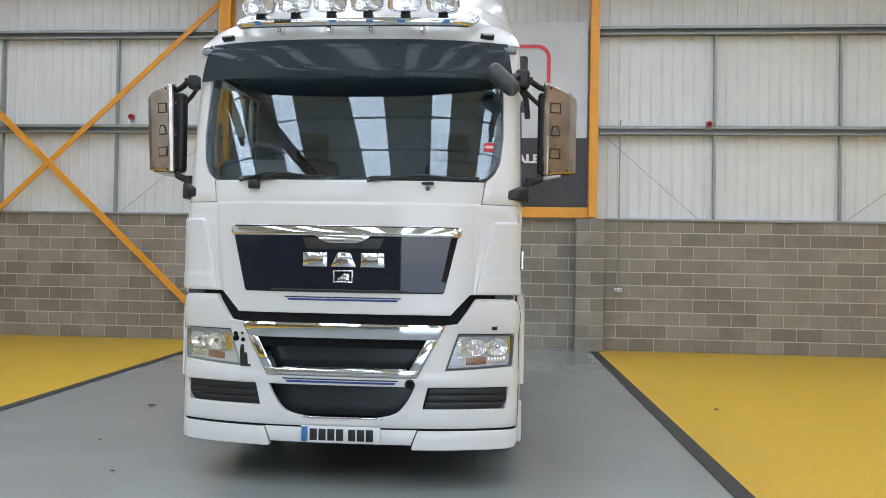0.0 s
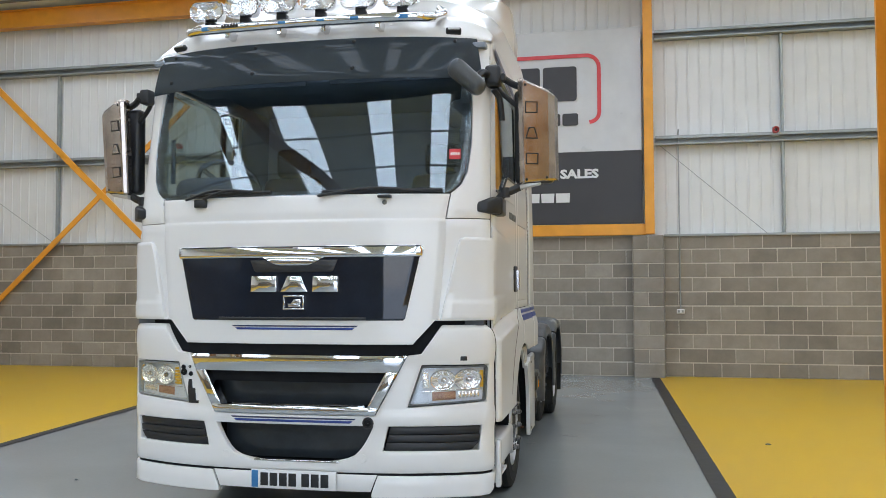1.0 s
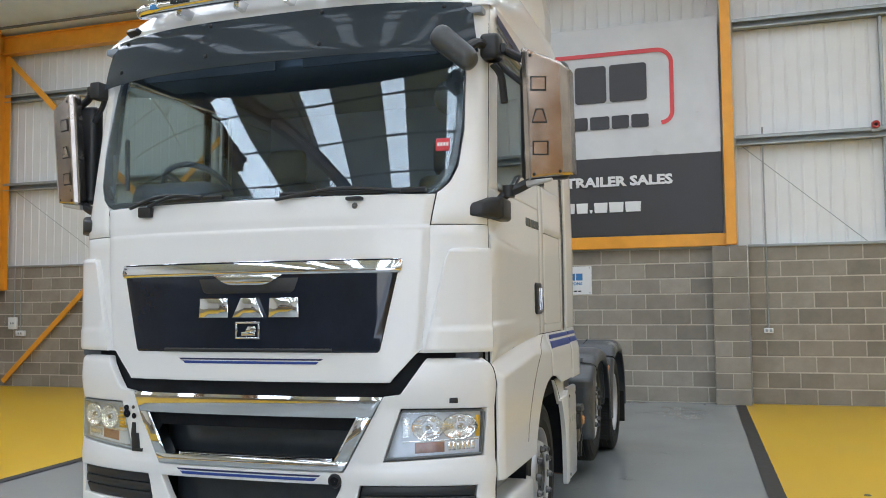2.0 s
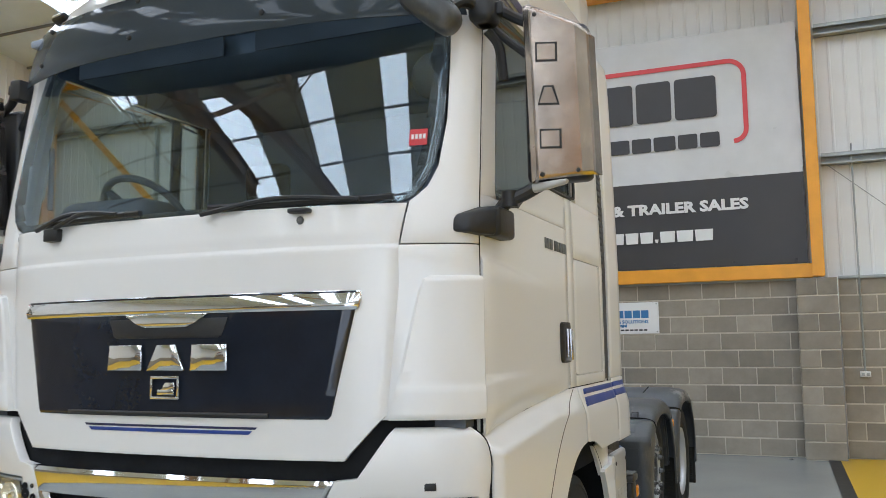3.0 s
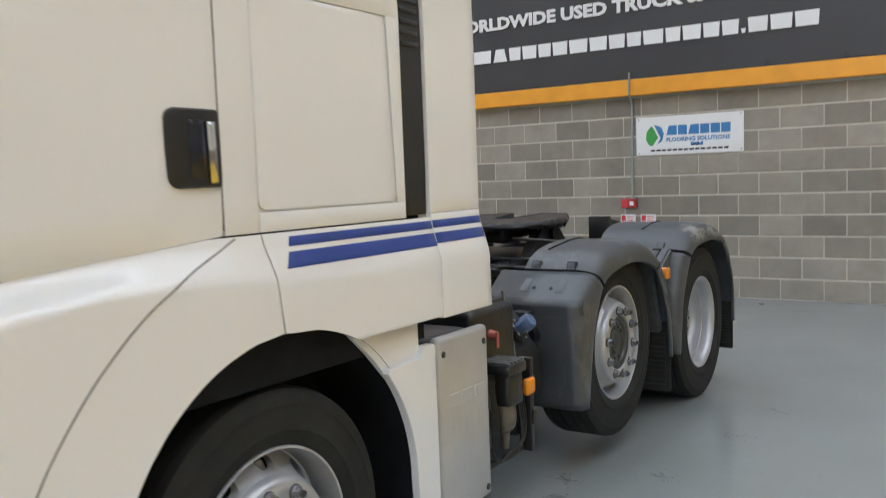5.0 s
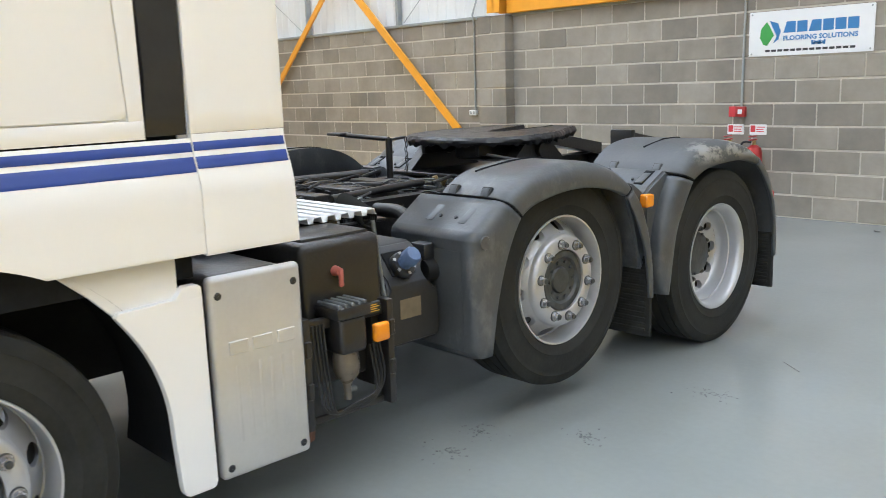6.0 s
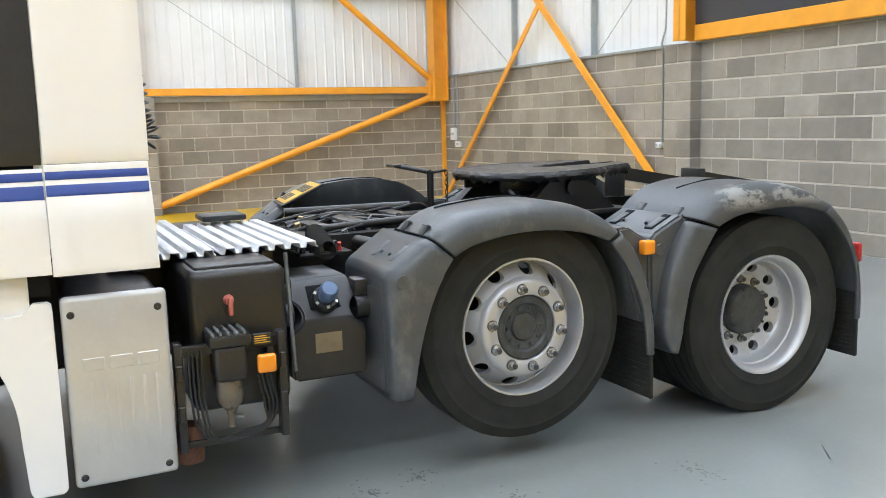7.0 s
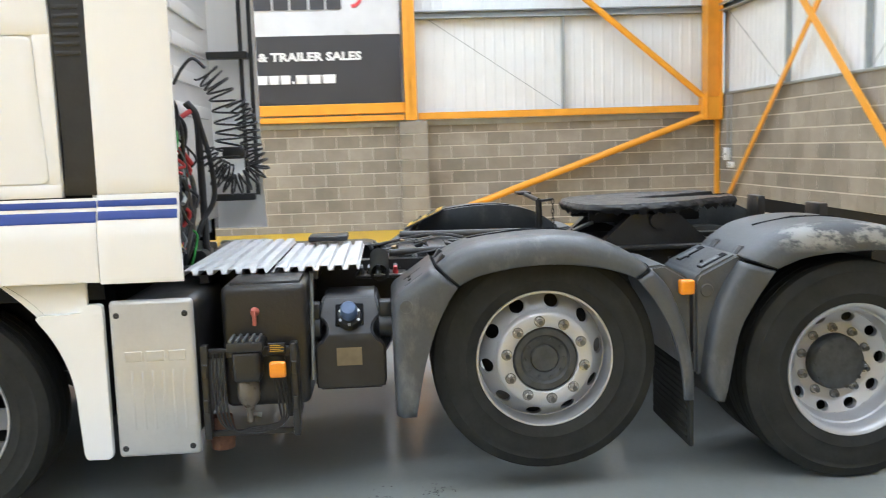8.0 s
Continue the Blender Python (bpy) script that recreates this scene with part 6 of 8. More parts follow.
    bmesh.ops.recalc_face_normals(b, faces=b.faces)
    gob = part("mirror_guard", b, BRUSHED, mr, "polished stainless steel mirror guard", 5)
    sol = gob.modifiers.new("thickness", "SOLIDIFY")
    sol.thickness, sol.offset = 0.004, 1
    for z in (2.66, 2.50, 2.34):
        b = bmesh.new()
        k = 0.02 if z == 2.50 else 0.0
        slab(b, [(-0.040, -0.036), (0.040, -0.036), (0.040 - k, 0.036), (-0.040 + k, 0.036)], 0.003, Matrix.Translation((sd * 1.448, 0.356 - 0.093 * (z - 2.51), z)) @ pose(0, 0, 0, 90 + 5.3, 0, 20.5 * sd))
        lb = part("letter_block", b, BLACK, mr, smooth=0)
        b = bmesh.new()
        slab(b, [(-0.033, -0.029), (0.033, -0.029), (0.033 - k, 0.029), (-0.033 + k, 0.029)], 0.003, Matrix.Translation((sd * 1.4475, 0.3535 - 0.093 * (z - 2.51), z)) @ pose(0, 0, 0, 90 + 5.3, 0, 20.5 * sd))
        part("block_face", b, BRUSHED, lb, smooth=0)
    for x, z in ((1.412, 2.21), (1.535, 2.225), (1.412, 2.80), (1.535, 2.755)):
        b = bmesh.new()
        lathe(b, [(0.001, -0.006), (0.008, -0.004), (0.010, 0.002)], (sd * x, (0.394 if x > 1.5 else 0.346) - 0.093 * (z - 2.51), z), 10, "y")
        part("screw", b, BLACK, mr)
    b = bmesh.new()
    sweep(b, bow([(sd * 1.20, 0.36, 2.865), (sd * 1.26, 0.365, 2.86), (sd * 1.34, 0.41, 2.82), (sd * 1.45, 0.45, 2.79)]), 0.022, 10)
    sweep(b, bow([(sd * 1.20, 0.40, 2.83), (sd * 1.26, 0.44, 2.77), (sd * 1.34, 0.47, 2.70)]), 0.016, 10)
    box(b, (sd * 1.175, 0.31, 2.80), (sd * 1.245, 0.40, 2.90), 0.012, 2)
    box(b, (sd * 1.225, 0.335, 2.835), (sd * 1.285, 0.395, 2.885), 0.01, 2)
    part("arm", b, BLACK, mr)
    b = bmesh.new()
    box(b, (sd * 1.17, 0.303, 1.985), (sd * 1.268, 0.49, 2.098), 0.018, 3)
    sweep(b, bow([(sd * 1.225, 0.42, 2.09), (sd * 1.26, 0.42, 2.125), (sd * 1.33, 0.43, 2.155), (sd * 1.41, 0.45, 2.20)]), 0.026, 10)
    rod(b, (sd * 1.27, 0.42, 2.105), (sd * 1.27, 0.42, 2.165), 0.032, 14)
    part("arm_foot", b, BLACK, mr)
    b = bmesh.new()
    for x, y, z in ((1.15, 0.296, 1.985), (1.262, 0.296, 1.985), (1.15, 0.296, 2.096), (1.262, 0.296, 2.096), (1.12, 0.20, 1.998), (1.185, 0.205, 1.995), (1.12, 0.205, 2.055), (1.185, 0.215, 2.065)):
        b.verts.new((sd * x, y, z))
    bmesh.ops.convex_hull(b, input=b.verts)
    bmesh.ops.bevel(b, geom=list(b.edges), offset=0.010, segments=3, affect="EDGES", profile=0.5)
    part("foot_cover", b, BLACK, mr)
    b = bmesh.new()
    for x, y, z in ((1.365, 0.385, 2.182), (1.50, 0.39, 2.192), (1.365, 0.43, 2.182), (1.50, 0.43, 2.192), (1.368, 0.390, 2.150), (1.495, 0.395, 2.176), (1.368, 0.425, 2.150), (1.495, 0.425, 2.176)):
        b.verts.new((sd * x, y, z))
    bmesh.ops.convex_hull(b, input=b.verts)
    bmesh.ops.bevel(b, geom=list(b.edges), offset=0.005, segments=2, affect="EDGES", profile=0.5)
    part("lower_guard", b, SILVER, mr)

# kerb mirror over the windscreen, on the near side
km = new("kerb_mirror")
km.parent = truck
b = bmesh.new()
box(b, (-0.128, -0.07, -0.062), (0.128, 0.07, 0.062), 0.055, 5, pose(1.075, 0.13, 2.815, 0, 38, 8))
for v in b.verts:
    v.co.z += 0.012 * math.sin((v.co.x - 0.9) * 14)
part("kerb_housing", b, GUARD, km, "black kerb mirror housing")
b = bmesh.new()
sweep(b, bow([(1.13, 0.18, 2.83), (1.16, 0.25, 2.87), (1.20, 0.34, 2.86), (1.22, 0.40, 2.86)]), 0.025, 10)
box(b, (1.16, 0.28, 2.80), (1.26, 0.40, 2.93), 0.025, 3)
part("kerb_arm", b, BLACK, km)
b = bmesh.new()
sweep(b, bow([(1.20, 0.40, 2.80), (1.235, 0.43, 2.74), (1.25, 0.44, 2.60)]), 0.02, 10)
part("kerb_stay", b, BLACK, km)
# black disc behind the glass stands in for the kerb mirror's reflection
b = bmesh.new()
lathe(b, [(0.001, -0.03), (0.07, -0.028), (0.09, -0.015), (0.096, 0.0), (0.09, 0.02), (0.06, 0.05), (0.001, 0.06)], (0.985, 0.37, 2.64), 32, "y")
part("inner_mirror", b, BLACK, km)

# emblem ring on the near side
for sd in (1, -1):
    b = bmesh.new()
    cy, cz, x_ = 1.945, 2.615, sd * 1.2005
    for k in range(32):
        a0, a1 = 2 * math.pi * k / 32, 2 * math.pi * (k + 1) / 32
        q = [b.verts.new((x_, cy + r * 0.78 * math.cos(a), cz + r * math.sin(a))) for a, r in ((a0, 0.15), (a1, 0.15), (a1, 0.135), (a0, 0.135))]
        b.faces.new(q)
    for ya, za, yb, zb, w in ((-0.035, 0.06, 0.03, 0.085, 0.016), (-0.02, 0.05, 0.02, -0.03, 0.024), (0.02, -0.03, -0.03, -0.09, 0.014), (0.02, -0.02, 0.055, -0.085, 0.014), (-0.01, 0.03, -0.065, 0.02, 0.010), (0.0, 0.01, -0.06, -0.025, 0.010), (0.03, -0.02, 0.07, 0.045, 0.009)):
        d_ = Vector((0, yb - ya, zb - za)).normalized() * w * 0.5
        q = [b.verts.new((x_, cy + y, cz + z)) for y, z in ((ya + d_.z, za - d_.y), (yb + d_.z * 0.5, zb - d_.y * 0.5), (yb - d_.z * 0.5, zb + d_.y * 0.5), (ya - d_.z, za + d_.y))]
        b.faces.new(q)
    part("emblem", b, NAVY, truck, "navy ring emblem with a plain mark")
    # roof side decals
    b = bmesh.new()
    for w0, w1 in ((0.0, 0.05), (0.07, 0.085)):
        q = [b.verts.new((sd * 1.196, y, z)) for y, z in ((0.52 + 0.0, 3.10 - w0), (1.75, 2.99 - w0), (1.75, 2.99 - w1), (0.52, 3.10 - w1))]
        b.faces.new(q)
    part("roof_stripe", b, NAVY, truck)

# ---- roof ----
def roof_pt(u, v):
    """u across from -1 to 1, v from front 0 to back 1."""
    w = 1.185
    x = w * u
    e = max(0.0, 1 - abs(u) ** 4.2) ** (1 / 3.0)
    k = min(1.0, max(0.0, (v - 0.03) / 0.55))
    z = 3.12 + e * (0.215 * min(1.0, v / 0.075) ** 0.6 + 0.42 * k * k * (3 - 2 * k))
    yf = 0.02 + 0.2 * abs(x / 1.16) ** 2.4 + 0.19
    return Vector((x, yf + (2.40 - yf) * v, z))


b = bmesh.new()
NU, NV = 44, 34
us = [math.sin(math.pi / 2 * math.sin(math.pi / 2 * (-1 + 2 * i / NU))) for i in range(NU + 1)]
vs = [(j / NV) ** 2.2 for j in range(NV + 1)]
g = [[b.verts.new(roof_pt(u, v)) for u in us] for v in vs]
for j in range(NV):
    for i in range(NU):
        b.faces.new((g[j][i], g[j][i + 1], g[j + 1][i + 1], g[j + 1][i]))
bk = [b.verts.new((p.co.x, 2.40, 1.4)) for p in g[-1]]
for i in range(NU):
    b.faces.new((g[-1][i], g[-1][i + 1], bk[i + 1], bk[i]))
part("roof", b, WHITE, truck, "white high roof", 50)
# back wall of the cab with pressed ribs
bw = new("cab_back")
bw.parent = truck
b = bmesh.new()
box(b, (-1.19, 2.36, 1.10), (1.19, 2.405, 3.14), 0.02)
part("back_panel", b, WHITE, bw, "white rear cab wall")
for i in range(7):
    b = bmesh.new()
    for xa, xb in ((-1.0, -0.1), (0.1, 1.0)):
        box(b, (xa, 2.40, 1.75 + 0.19 * i), (xb, 2.425, 1.83 + 0.19 * i), 0.02, 2)
    part("pressed_rib", b, WHITE, bw)
# roof spoiler
b = bmesh.new()
pr = [(0.95, 3.46), (1.20, 3.62), (1.55, 3.84), (1.95, 3.99), (2.35, 4.06), (2.62, 4.08)]
hw = [0.75, 0.92, 1.02, 1.07, 1.09, 1.09]
rows = []
for (y, zt), w in zip(pr, hw):
    zb = 3.44 if y > 1.3 else 3.40
    sec = [(-w, zb), (-w - 0.01, zb + 0.4 * (zt - zb)), (-w + 0.03, zt - 0.10), (-w + 0.14, zt - 0.02), (-w * 0.5, zt), (0, zt + 0.01), (w * 0.5, zt), (w - 0.14, zt - 0.02), (w - 0.03, zt - 0.10), (w + 0.01, zb + 0.4 * (zt - zb)), (w, zb)]
    rows.append([b.verts.new((x, y, z)) for x, z in sec])
for q, w in zip(rows, rows[1:]):
    for i in range(len(q) - 1):
        b.faces.new((q[i], q[i + 1], w[i + 1], w[i]))
b.faces.new(rows[0])
ob = part("roof_spoiler", b, WHITE, truck, "white roof wind deflector", 40)
sol = ob.modifiers.new("thickness", "SOLIDIFY")
sol.thickness = 0.02
# markers
for sd in (1, -1):
    mk = new("marker_light")
    mk.parent = truck
    m_ = Matrix.Translation((sd * 0.955, 0.335, 3.178)) @ pose(0, 0, 0, -30, 0, sd * 14)
    b = bmesh.new()
    box(b, (-0.05, -0.016, -0.017), (0.05, 0.05, 0.017), 0.012, 3, m_)
    part("marker_base", b, BLACK, mk)
    b = bmesh.new()
    box(b, (-0.038, -0.021, -0.009), (0.038, -0.008, 0.009), 0.006, 2, m_)
    part("marker_lens", b, SILVER, mk)

# light bar with six spot lamps
bar = new("light_bar")
bar.parent = truck
tagged(bar, "chrome tube light bar carrying six spot lamps")
b = bmesh.new()
tube = bow([(-0.80, 0.66, 3.42), (-0.86, 0.45, 3.33), (-0.83, 0.25, 3.245), (-0.70, 0.17, 3.232), (-0.3, 0.135, 3.228), (0, 0.13, 3.228), (0.3, 0.135, 3.228), (0.70, 0.17, 3.232), (0.83, 0.25, 3.245), (0.86, 0.45, 3.33), (0.80, 0.66, 3.42)], 10)
sweep(b, tube, 0.032, 16)
part("tube", b, CHROME, bar, "chrome tube")
for x in (-0.52, -0.16, 0.14, 0.50):
    b = bmesh.new()
    box(b, (x - 0.015, 0.15, 3.17), (x + 0.015, 0.30, 3.23), 0.005, 1)
    part("bracket", b, STEEL, bar)
for x in (-0.66, -0.12, 0.14, 0.36, 0.67):
    b = bmesh.new()
    box(b, (x - 0.032, 0.096 + 0.12 * (abs(x) / 0.7) ** 3 * 0.4, 3.215), (x + 0.032, 0.13, 3.242), 0.012, 3)
    part("blue_lamp", b, BLUEP, bar, "small blue marker lamp")
b = bmesh.new()
for i in range(6):
    box(b, (-0.54 + 0.02 * i, 0.103, 3.222), (-0.526 + 0.02 * i, 0.112, 3.244), 0.001, 1)
part("print_bar", b, BLACK, bar)
for i in range(6):
    x = -0.675 + 0.264 * i
    y = 0.16 + 0.06 * (abs(x) / 0.68) ** 2
    lp = new("spot_lamp")
    lp.parent = bar
    zc = 3.362
    o, o2 = rrect(-0.122, -0.062, 0.122, 0.062, 0.05, 6), rrect(-0.07, -0.04, 0.07, 0.04, 0.03, 6)
    b = bmesh.new()
    rings = [[b.verts.new((x + p[0] * k, y + dy, zc + p[1] * k)) for p in q] for q, k, dy in ((o, 0.90, -0.046), (o, 0.985, -0.052), (o, 1.0, -0.040), (o, 1.0, -0.015), (o2, 1.0, 0.085))]
    for q, w in zip(rings, rings[1:]):
        for k in range(len(q)):
            b.faces.new((q[k], q[(k + 1) % len(q)], w[(k + 1) % len(q)], w[k]))
    b.faces.new(rings[-1])
    part("lamp_body", b, CHROME, bar, "chrome spot lamp body")
    b = bmesh.new()
    rings = [[b.verts.new((x + p[0] * k, y + dy, zc + p[1] * k)) for p in o] for k, dy in ((0.90, -0.046), (0.70, -0.020), (0.35, -0.004), (0.12, 0.0))]
    for q, w in zip(rings, rings[1:]):
        for k in range(len(q)):
            b.faces.new((q[k], q[(k + 1) % len(q)], w[(k + 1) % len(q)], w[k]))
    b.faces.new(rings[-1])
    part("lamp_reflector", b, HLREF, bar, "", 20)
    b = bmesh.new()
    lathe(b, [(0.001, -0.030), (0.014, -0.028), (0.018, -0.02), (0.018, 0.0)], (x, y, zc), 14, "y")
    part("bulb_shield", b, STEEL, bar)
    b = bmesh.new()
    slab(b, rrect(-0.110, -0.055, 0.110, 0.055, 0.045, 6), 0.003, Matrix.Translation((x, y - 0.046, zc)) @ pose(0, 0, 0, 90, 0, 0))
    part("lamp_glass", b, LENS, bar, "clear lamp glass", 0).visible_shadow = False
    b = bmesh.new()
    box(b, (x - 0.035, y - 0.01, 3.24), (x + 0.035, y + 0.05, 3.305), 0.01)
    part("lamp_foot", b, BLACK, bar)
    bpy.data.objects.remove(lp)

# ---- wheels ----
def sector_holes(b, c, sgn, r0, r1, x0, x1, rh, n=10, phase=0.0, deep=0.03):
    """A ring between two radii with round hand holes through it."""
    rm = (r0 + r1) / 2
    for k in range(n):
        a0 = 2 * math.pi * k / n + phase
        outer, inner, back = [], [], []
        m = 16
        half = math.pi / n
        for i in range(m):
            t = 2 * math.pi * i / m
            ux, uy = math.cos(t), math.sin(t)
            q = max(abs(ux), abs(uy))
            da, rr = half * ux / q, rm + (r1 - r0) / 2 * uy / q
            xx = x0 + (x1 - x0) * (rr - r0) / (r1 - r0)
            outer.append(b.verts.new(c + Vector((sgn * xx, rr * math.cos(a0 + da), rr * math.sin(a0 + da)))))
            dr, dt = rh * uy * 0.86, rh * 1.12 * ux / rm
            rr = rm + dr
            xx = x0 + (x1 - x0) * (rr - r0) / (r1 - r0)
            inner.append(b.verts.new(c + Vector((sgn * xx, rr * math.cos(a0 + dt), rr * math.sin(a0 + dt)))))
            back.append(b.verts.new(c + Vector((sgn * (xx - deep), rr * math.cos(a0 + dt), rr * math.sin(a0 + dt)))))
        for i in range(m):
            j = (i + 1) % m
            b.faces.new((outer[i], outer[j], inner[j], inner[i]))
            b.faces.new((inner[i], inner[j], back[j], back[i]))


def tyre_profile(r, w, rb=0.287):
    h = w / 2
    return [(rb, -h * 0.80), (rb + 0.03, -h * 0.95), (rb + 0.09, -h), (r - 0.07, -h * 0.985), (r - 0.022, -h * 0.93), (r - 0.006, -h * 0.86), (r, -h * 0.72)] + \
        [(r - dz, h * x) for x, dz in ((-0.62, 0), (-0.615, 0.014), (-0.57, 0.014), (-0.565, 0), (-0.24, 0), (-0.235, 0.014), (-0.19, 0.014), (-0.185, 0), (0.185, 0), (0.19, 0.014), (0.235, 0.014), (0.24, 0), (0.565, 0), (0.57, 0.014), (0.615, 0.014), (0.62, 0))] + \
        [(r, h * 0.72), (r - 0.006, h * 0.86), (r - 0.022, h * 0.93), (r - 0.045, h * 0.965), (r - 0.049, h * 0.985), (r - 0.053, h * 0.97), (r - 0.07, h * 0.985), (rb + 0.09, h), (rb + 0.062, h * 0.985), (rb + 0.058, h * 1.0), (rb + 0.054, h * 0.98), (rb + 0.03, h * 0.95), (rb, h * 0.80)]


def wheel(name, centre, sgn, kind, r=0.5, phase=0.1):
    """centre: middle of the outer tyre; sgn: the outward side."""
    w = new(name)
    w.parent = truck
    tagged(w, {"steer": "front wheel with silver rim and black tyre", "lift": "lifted middle wheel with silver rim and nuts", "drive": "twin rear drive wheel with a deep silver rim"}[kind])
    c = Vector(centre)
    b = bmesh.new()
    lathe(b, tyre_profile(r, 0.285), c, 72, sgn=sgn)
    part("tyre", b, RUBBER, w, "black rubber tyre", 40)
    if kind == "drive":
        b = bmesh.new()
        lathe(b, tyre_profile(r, 0.285), c - Vector((sgn * 0.32, 0, 0)), 64, sgn=sgn)
        part("inner_tyre", b, RUBBER, w, "black rubber tyre", 40)
    b = bmesh.new()
    if kind == "drive":
        lathe(b, [(0.291, 0.105), (0.300, 0.122), (0.298, 0.130), (0.288, 0.128), (0.274, 0.112), (0.270, 0.09), (0.266, 0.055), (0.258, 0.050), (0.254, 0.02), (0.248, -0.012), (0.240, -0.022)], c, 72, sgn=sgn)
        sector_holes(b, c, sgn, 0.188, 0.240, -0.048, -0.022, 0.0272, 10, phase)
        lathe(b, [(0.188, -0.048), (0.184, -0.052), (0.176, -0.054), (0.130, -0.054), (0.128, -0.10)], c, 60, sgn=sgn)
        nut_x, nut_r, nr = -0.054, 0.156, 0.014
    else:
        lathe(b, [(0.291, 0.105), (0.300, 0.122), (0.298, 0.130), (0.291, 0.129), (0.286, 0.112), (0.284, 0.060), (0.282, 0.024), (0.278, 0.022)], c, 72, sgn=sgn)
        sector_holes(b, c, sgn, 0.217, 0.278, 0.108, 0.022, 0.030, 10, phase)
        lathe(b, [(0.217, 0.108), (0.213, 0.124), (0.206, 0.136), (0.196, 0.141), (0.148, 0.142), (0.143, 0.138), (0.141, 0.10)], c, 60, sgn=sgn)
        nut_x, nut_r, nr = 0.142, 0.171, 0.0155
    part("rim", b, RIM, w, "silver painted steel rim", 40)
    b = bmesh.new()
    if kind == "drive":
        lathe(b, [(0.129, -0.10), (0.128, -0.02), (0.120, 0.0), (0.112, 0.006), (0.06, 0.010), (0.001, 0.010)], c, 40, sgn=sgn)
    else:
        lathe(b, [(0.142, 0.10), (0.140, 0.128), (0.132, 0.135), (0.108, 0.134), (0.098, 0.122), (0.070, 0.118), (0.062, 0.112), (0.056, 0.122), (0.001, 0.120)], c, 44, sgn=sgn)
    part("hub", b, HUBDARK, w, "dark greasy hub")
    for i in range(10):
        a = 2 * math.pi * (i + 0.5) / 10 + phase
        p = c + Vector((sgn * nut_x, nut_r * math.cos(a), nut_r * math.sin(a)))
        b = bmesh.new()
        rod(b, p + Vector((sgn * 0.004, 0, 0)), p + Vector((sgn * 0.010, 0, 0)), nr * 1.4, 14)
        rod(b, p + Vector((sgn * 0.010, 0, 0)), p + Vector((sgn * 0.028, 0, 0)), nr * 1.1, 6)
        part("wheel_nut", b, NUT, w)
        b = bmesh.new()
        rod(b, p, p + Vector((sgn * 0.005, 0, 0)), nr * 1.55, 14)
        part("nut_washer", b, HUBDARK, w)
        b = bmesh.new()
        rod(b, p + Vector((sgn * 0.028, 0, 0)), p + Vector((sgn * 0.037, 0, 0)), nr * 0.70, 8)
        part("wheel_stud", b, HUBDARK, w)
    for i in range(10):
        a = 2 * math.pi * i / 10
        rr = 0.115 if kind == "drive" else 0.084
        p = c + Vector((sgn * (0.002 if kind == "drive" else 0.118), rr * math.cos(a), rr * math.sin(a)))
        b = bmesh.new()
        rod(b, p, p + Vector((sgn * 0.010, 0, 0)), 0.008, 6)
        part("hub_bolt", b, HUBDARK, w)
    # closing disc and axle stub behind
    b = bmesh.new()
    lathe(b, [(0.255, -0.16), (0.001, -0.165)], c, 40, sgn=sgn)
    lathe(b, [(0.286, 0.04), (0.284, -0.16)], c, 40, sgn=sgn)
    part("brake_drum", b, CHASSIS, w)
    return w


for sd in (1, -1):
    wheel("front_wheel", (sd * 1.025, 1.65, 0.466), sd, "steer", 0.466, 0.2)
    wheel("middle_wheel", (sd * 1.01, 4.205, 0.602), sd, "lift", 0.490, 0.14)
    wheel("rear_wheel", (sd * 1.035, 5.575, 0.493), sd, "drive", 0.493, 0.05)

# ---- chassis ----
ch = new("chassis")
ch.parent = truck
tagged(ch, "black oily ladder chassis")
for sd in (1, -1):
    b = bmesh.new()
    x = sd * 0.40
    box(b, (x - 0.005, 0.9, 0.70), (x + 0.005, 6.55, 0.97))
    for z in (0.70, 0.962):
        box(b, (min(x, x - sd * 0.08), 0.9, z), (max(x, x - sd * 0.08), 6.55, z + 0.008))
    for i in range(40):
        y = 2.5 + i * 0.1
        for z in (0.76, 0.92):
            rod(b, (x, y, z), (x + sd * 0.018, y, z), 0.010, 6)
    part("frame_rail", b, CHASSIS, ch, "black steel frame rail")
for y, h in ((2.62, 0.16), (3.55, 0.16), (4.75, 0.2), (6.5, 0.24)):
    b = bmesh.new()
    box(b, (-0.395, y - 0.05, 0.95 - h), (0.395, y + 0.05, 0.955), 0.01)
    part("cross_member", b, CHASSIS, ch)
for y in (4.205, 5.575):
    b = bmesh.new()
    z = 0.58 if y < 5 else 0.49
    rod(b, (-0.95, y, z), (0.95, y, z), 0.075, 16)
    if y > 5:
        lathe(b, [(0.08, -0.24), (0.19, -0.15), (0.23, 0), (0.19, 0.15), (0.08, 0.24)], (0, y, z), 24)
    part("axle", b, CHASSIS, ch)
    for sd in (1, -1):
        for dy in (-0.32, 0.32):
            b = bmesh.new()
            lathe(b, [(0.07, 0), (0.12, 0.03), (0.13, 0.10), (0.12, 0.18), (0.13, 0.24), (0.09, 0.27)], (sd * 0.52, y + dy, 0.52), 20, "z")
            part("air_spring", b, RUBBER, ch)
b = bmesh.new()
rod(b, (0, 2.2, 0.72), (0, 5.4, 0.55), 0.055, 14)
part("prop_shaft", b, CHASSIS, ch)
# air tanks slung across under the rails
for y, z in ((2.98, 0.56), (3.42, 0.60)):
    b = bmesh.new()
    lathe(b, [(0.001, -0.62), (0.08, -0.61), (0.125, -0.57), (0.14, -0.52), (0.14, 0.40), (0.125, 0.45), (0.08, 0.48), (0.001, 0.49)], (0, y, z), 24)
    part("air_tank", b, CHASSIS, ch)
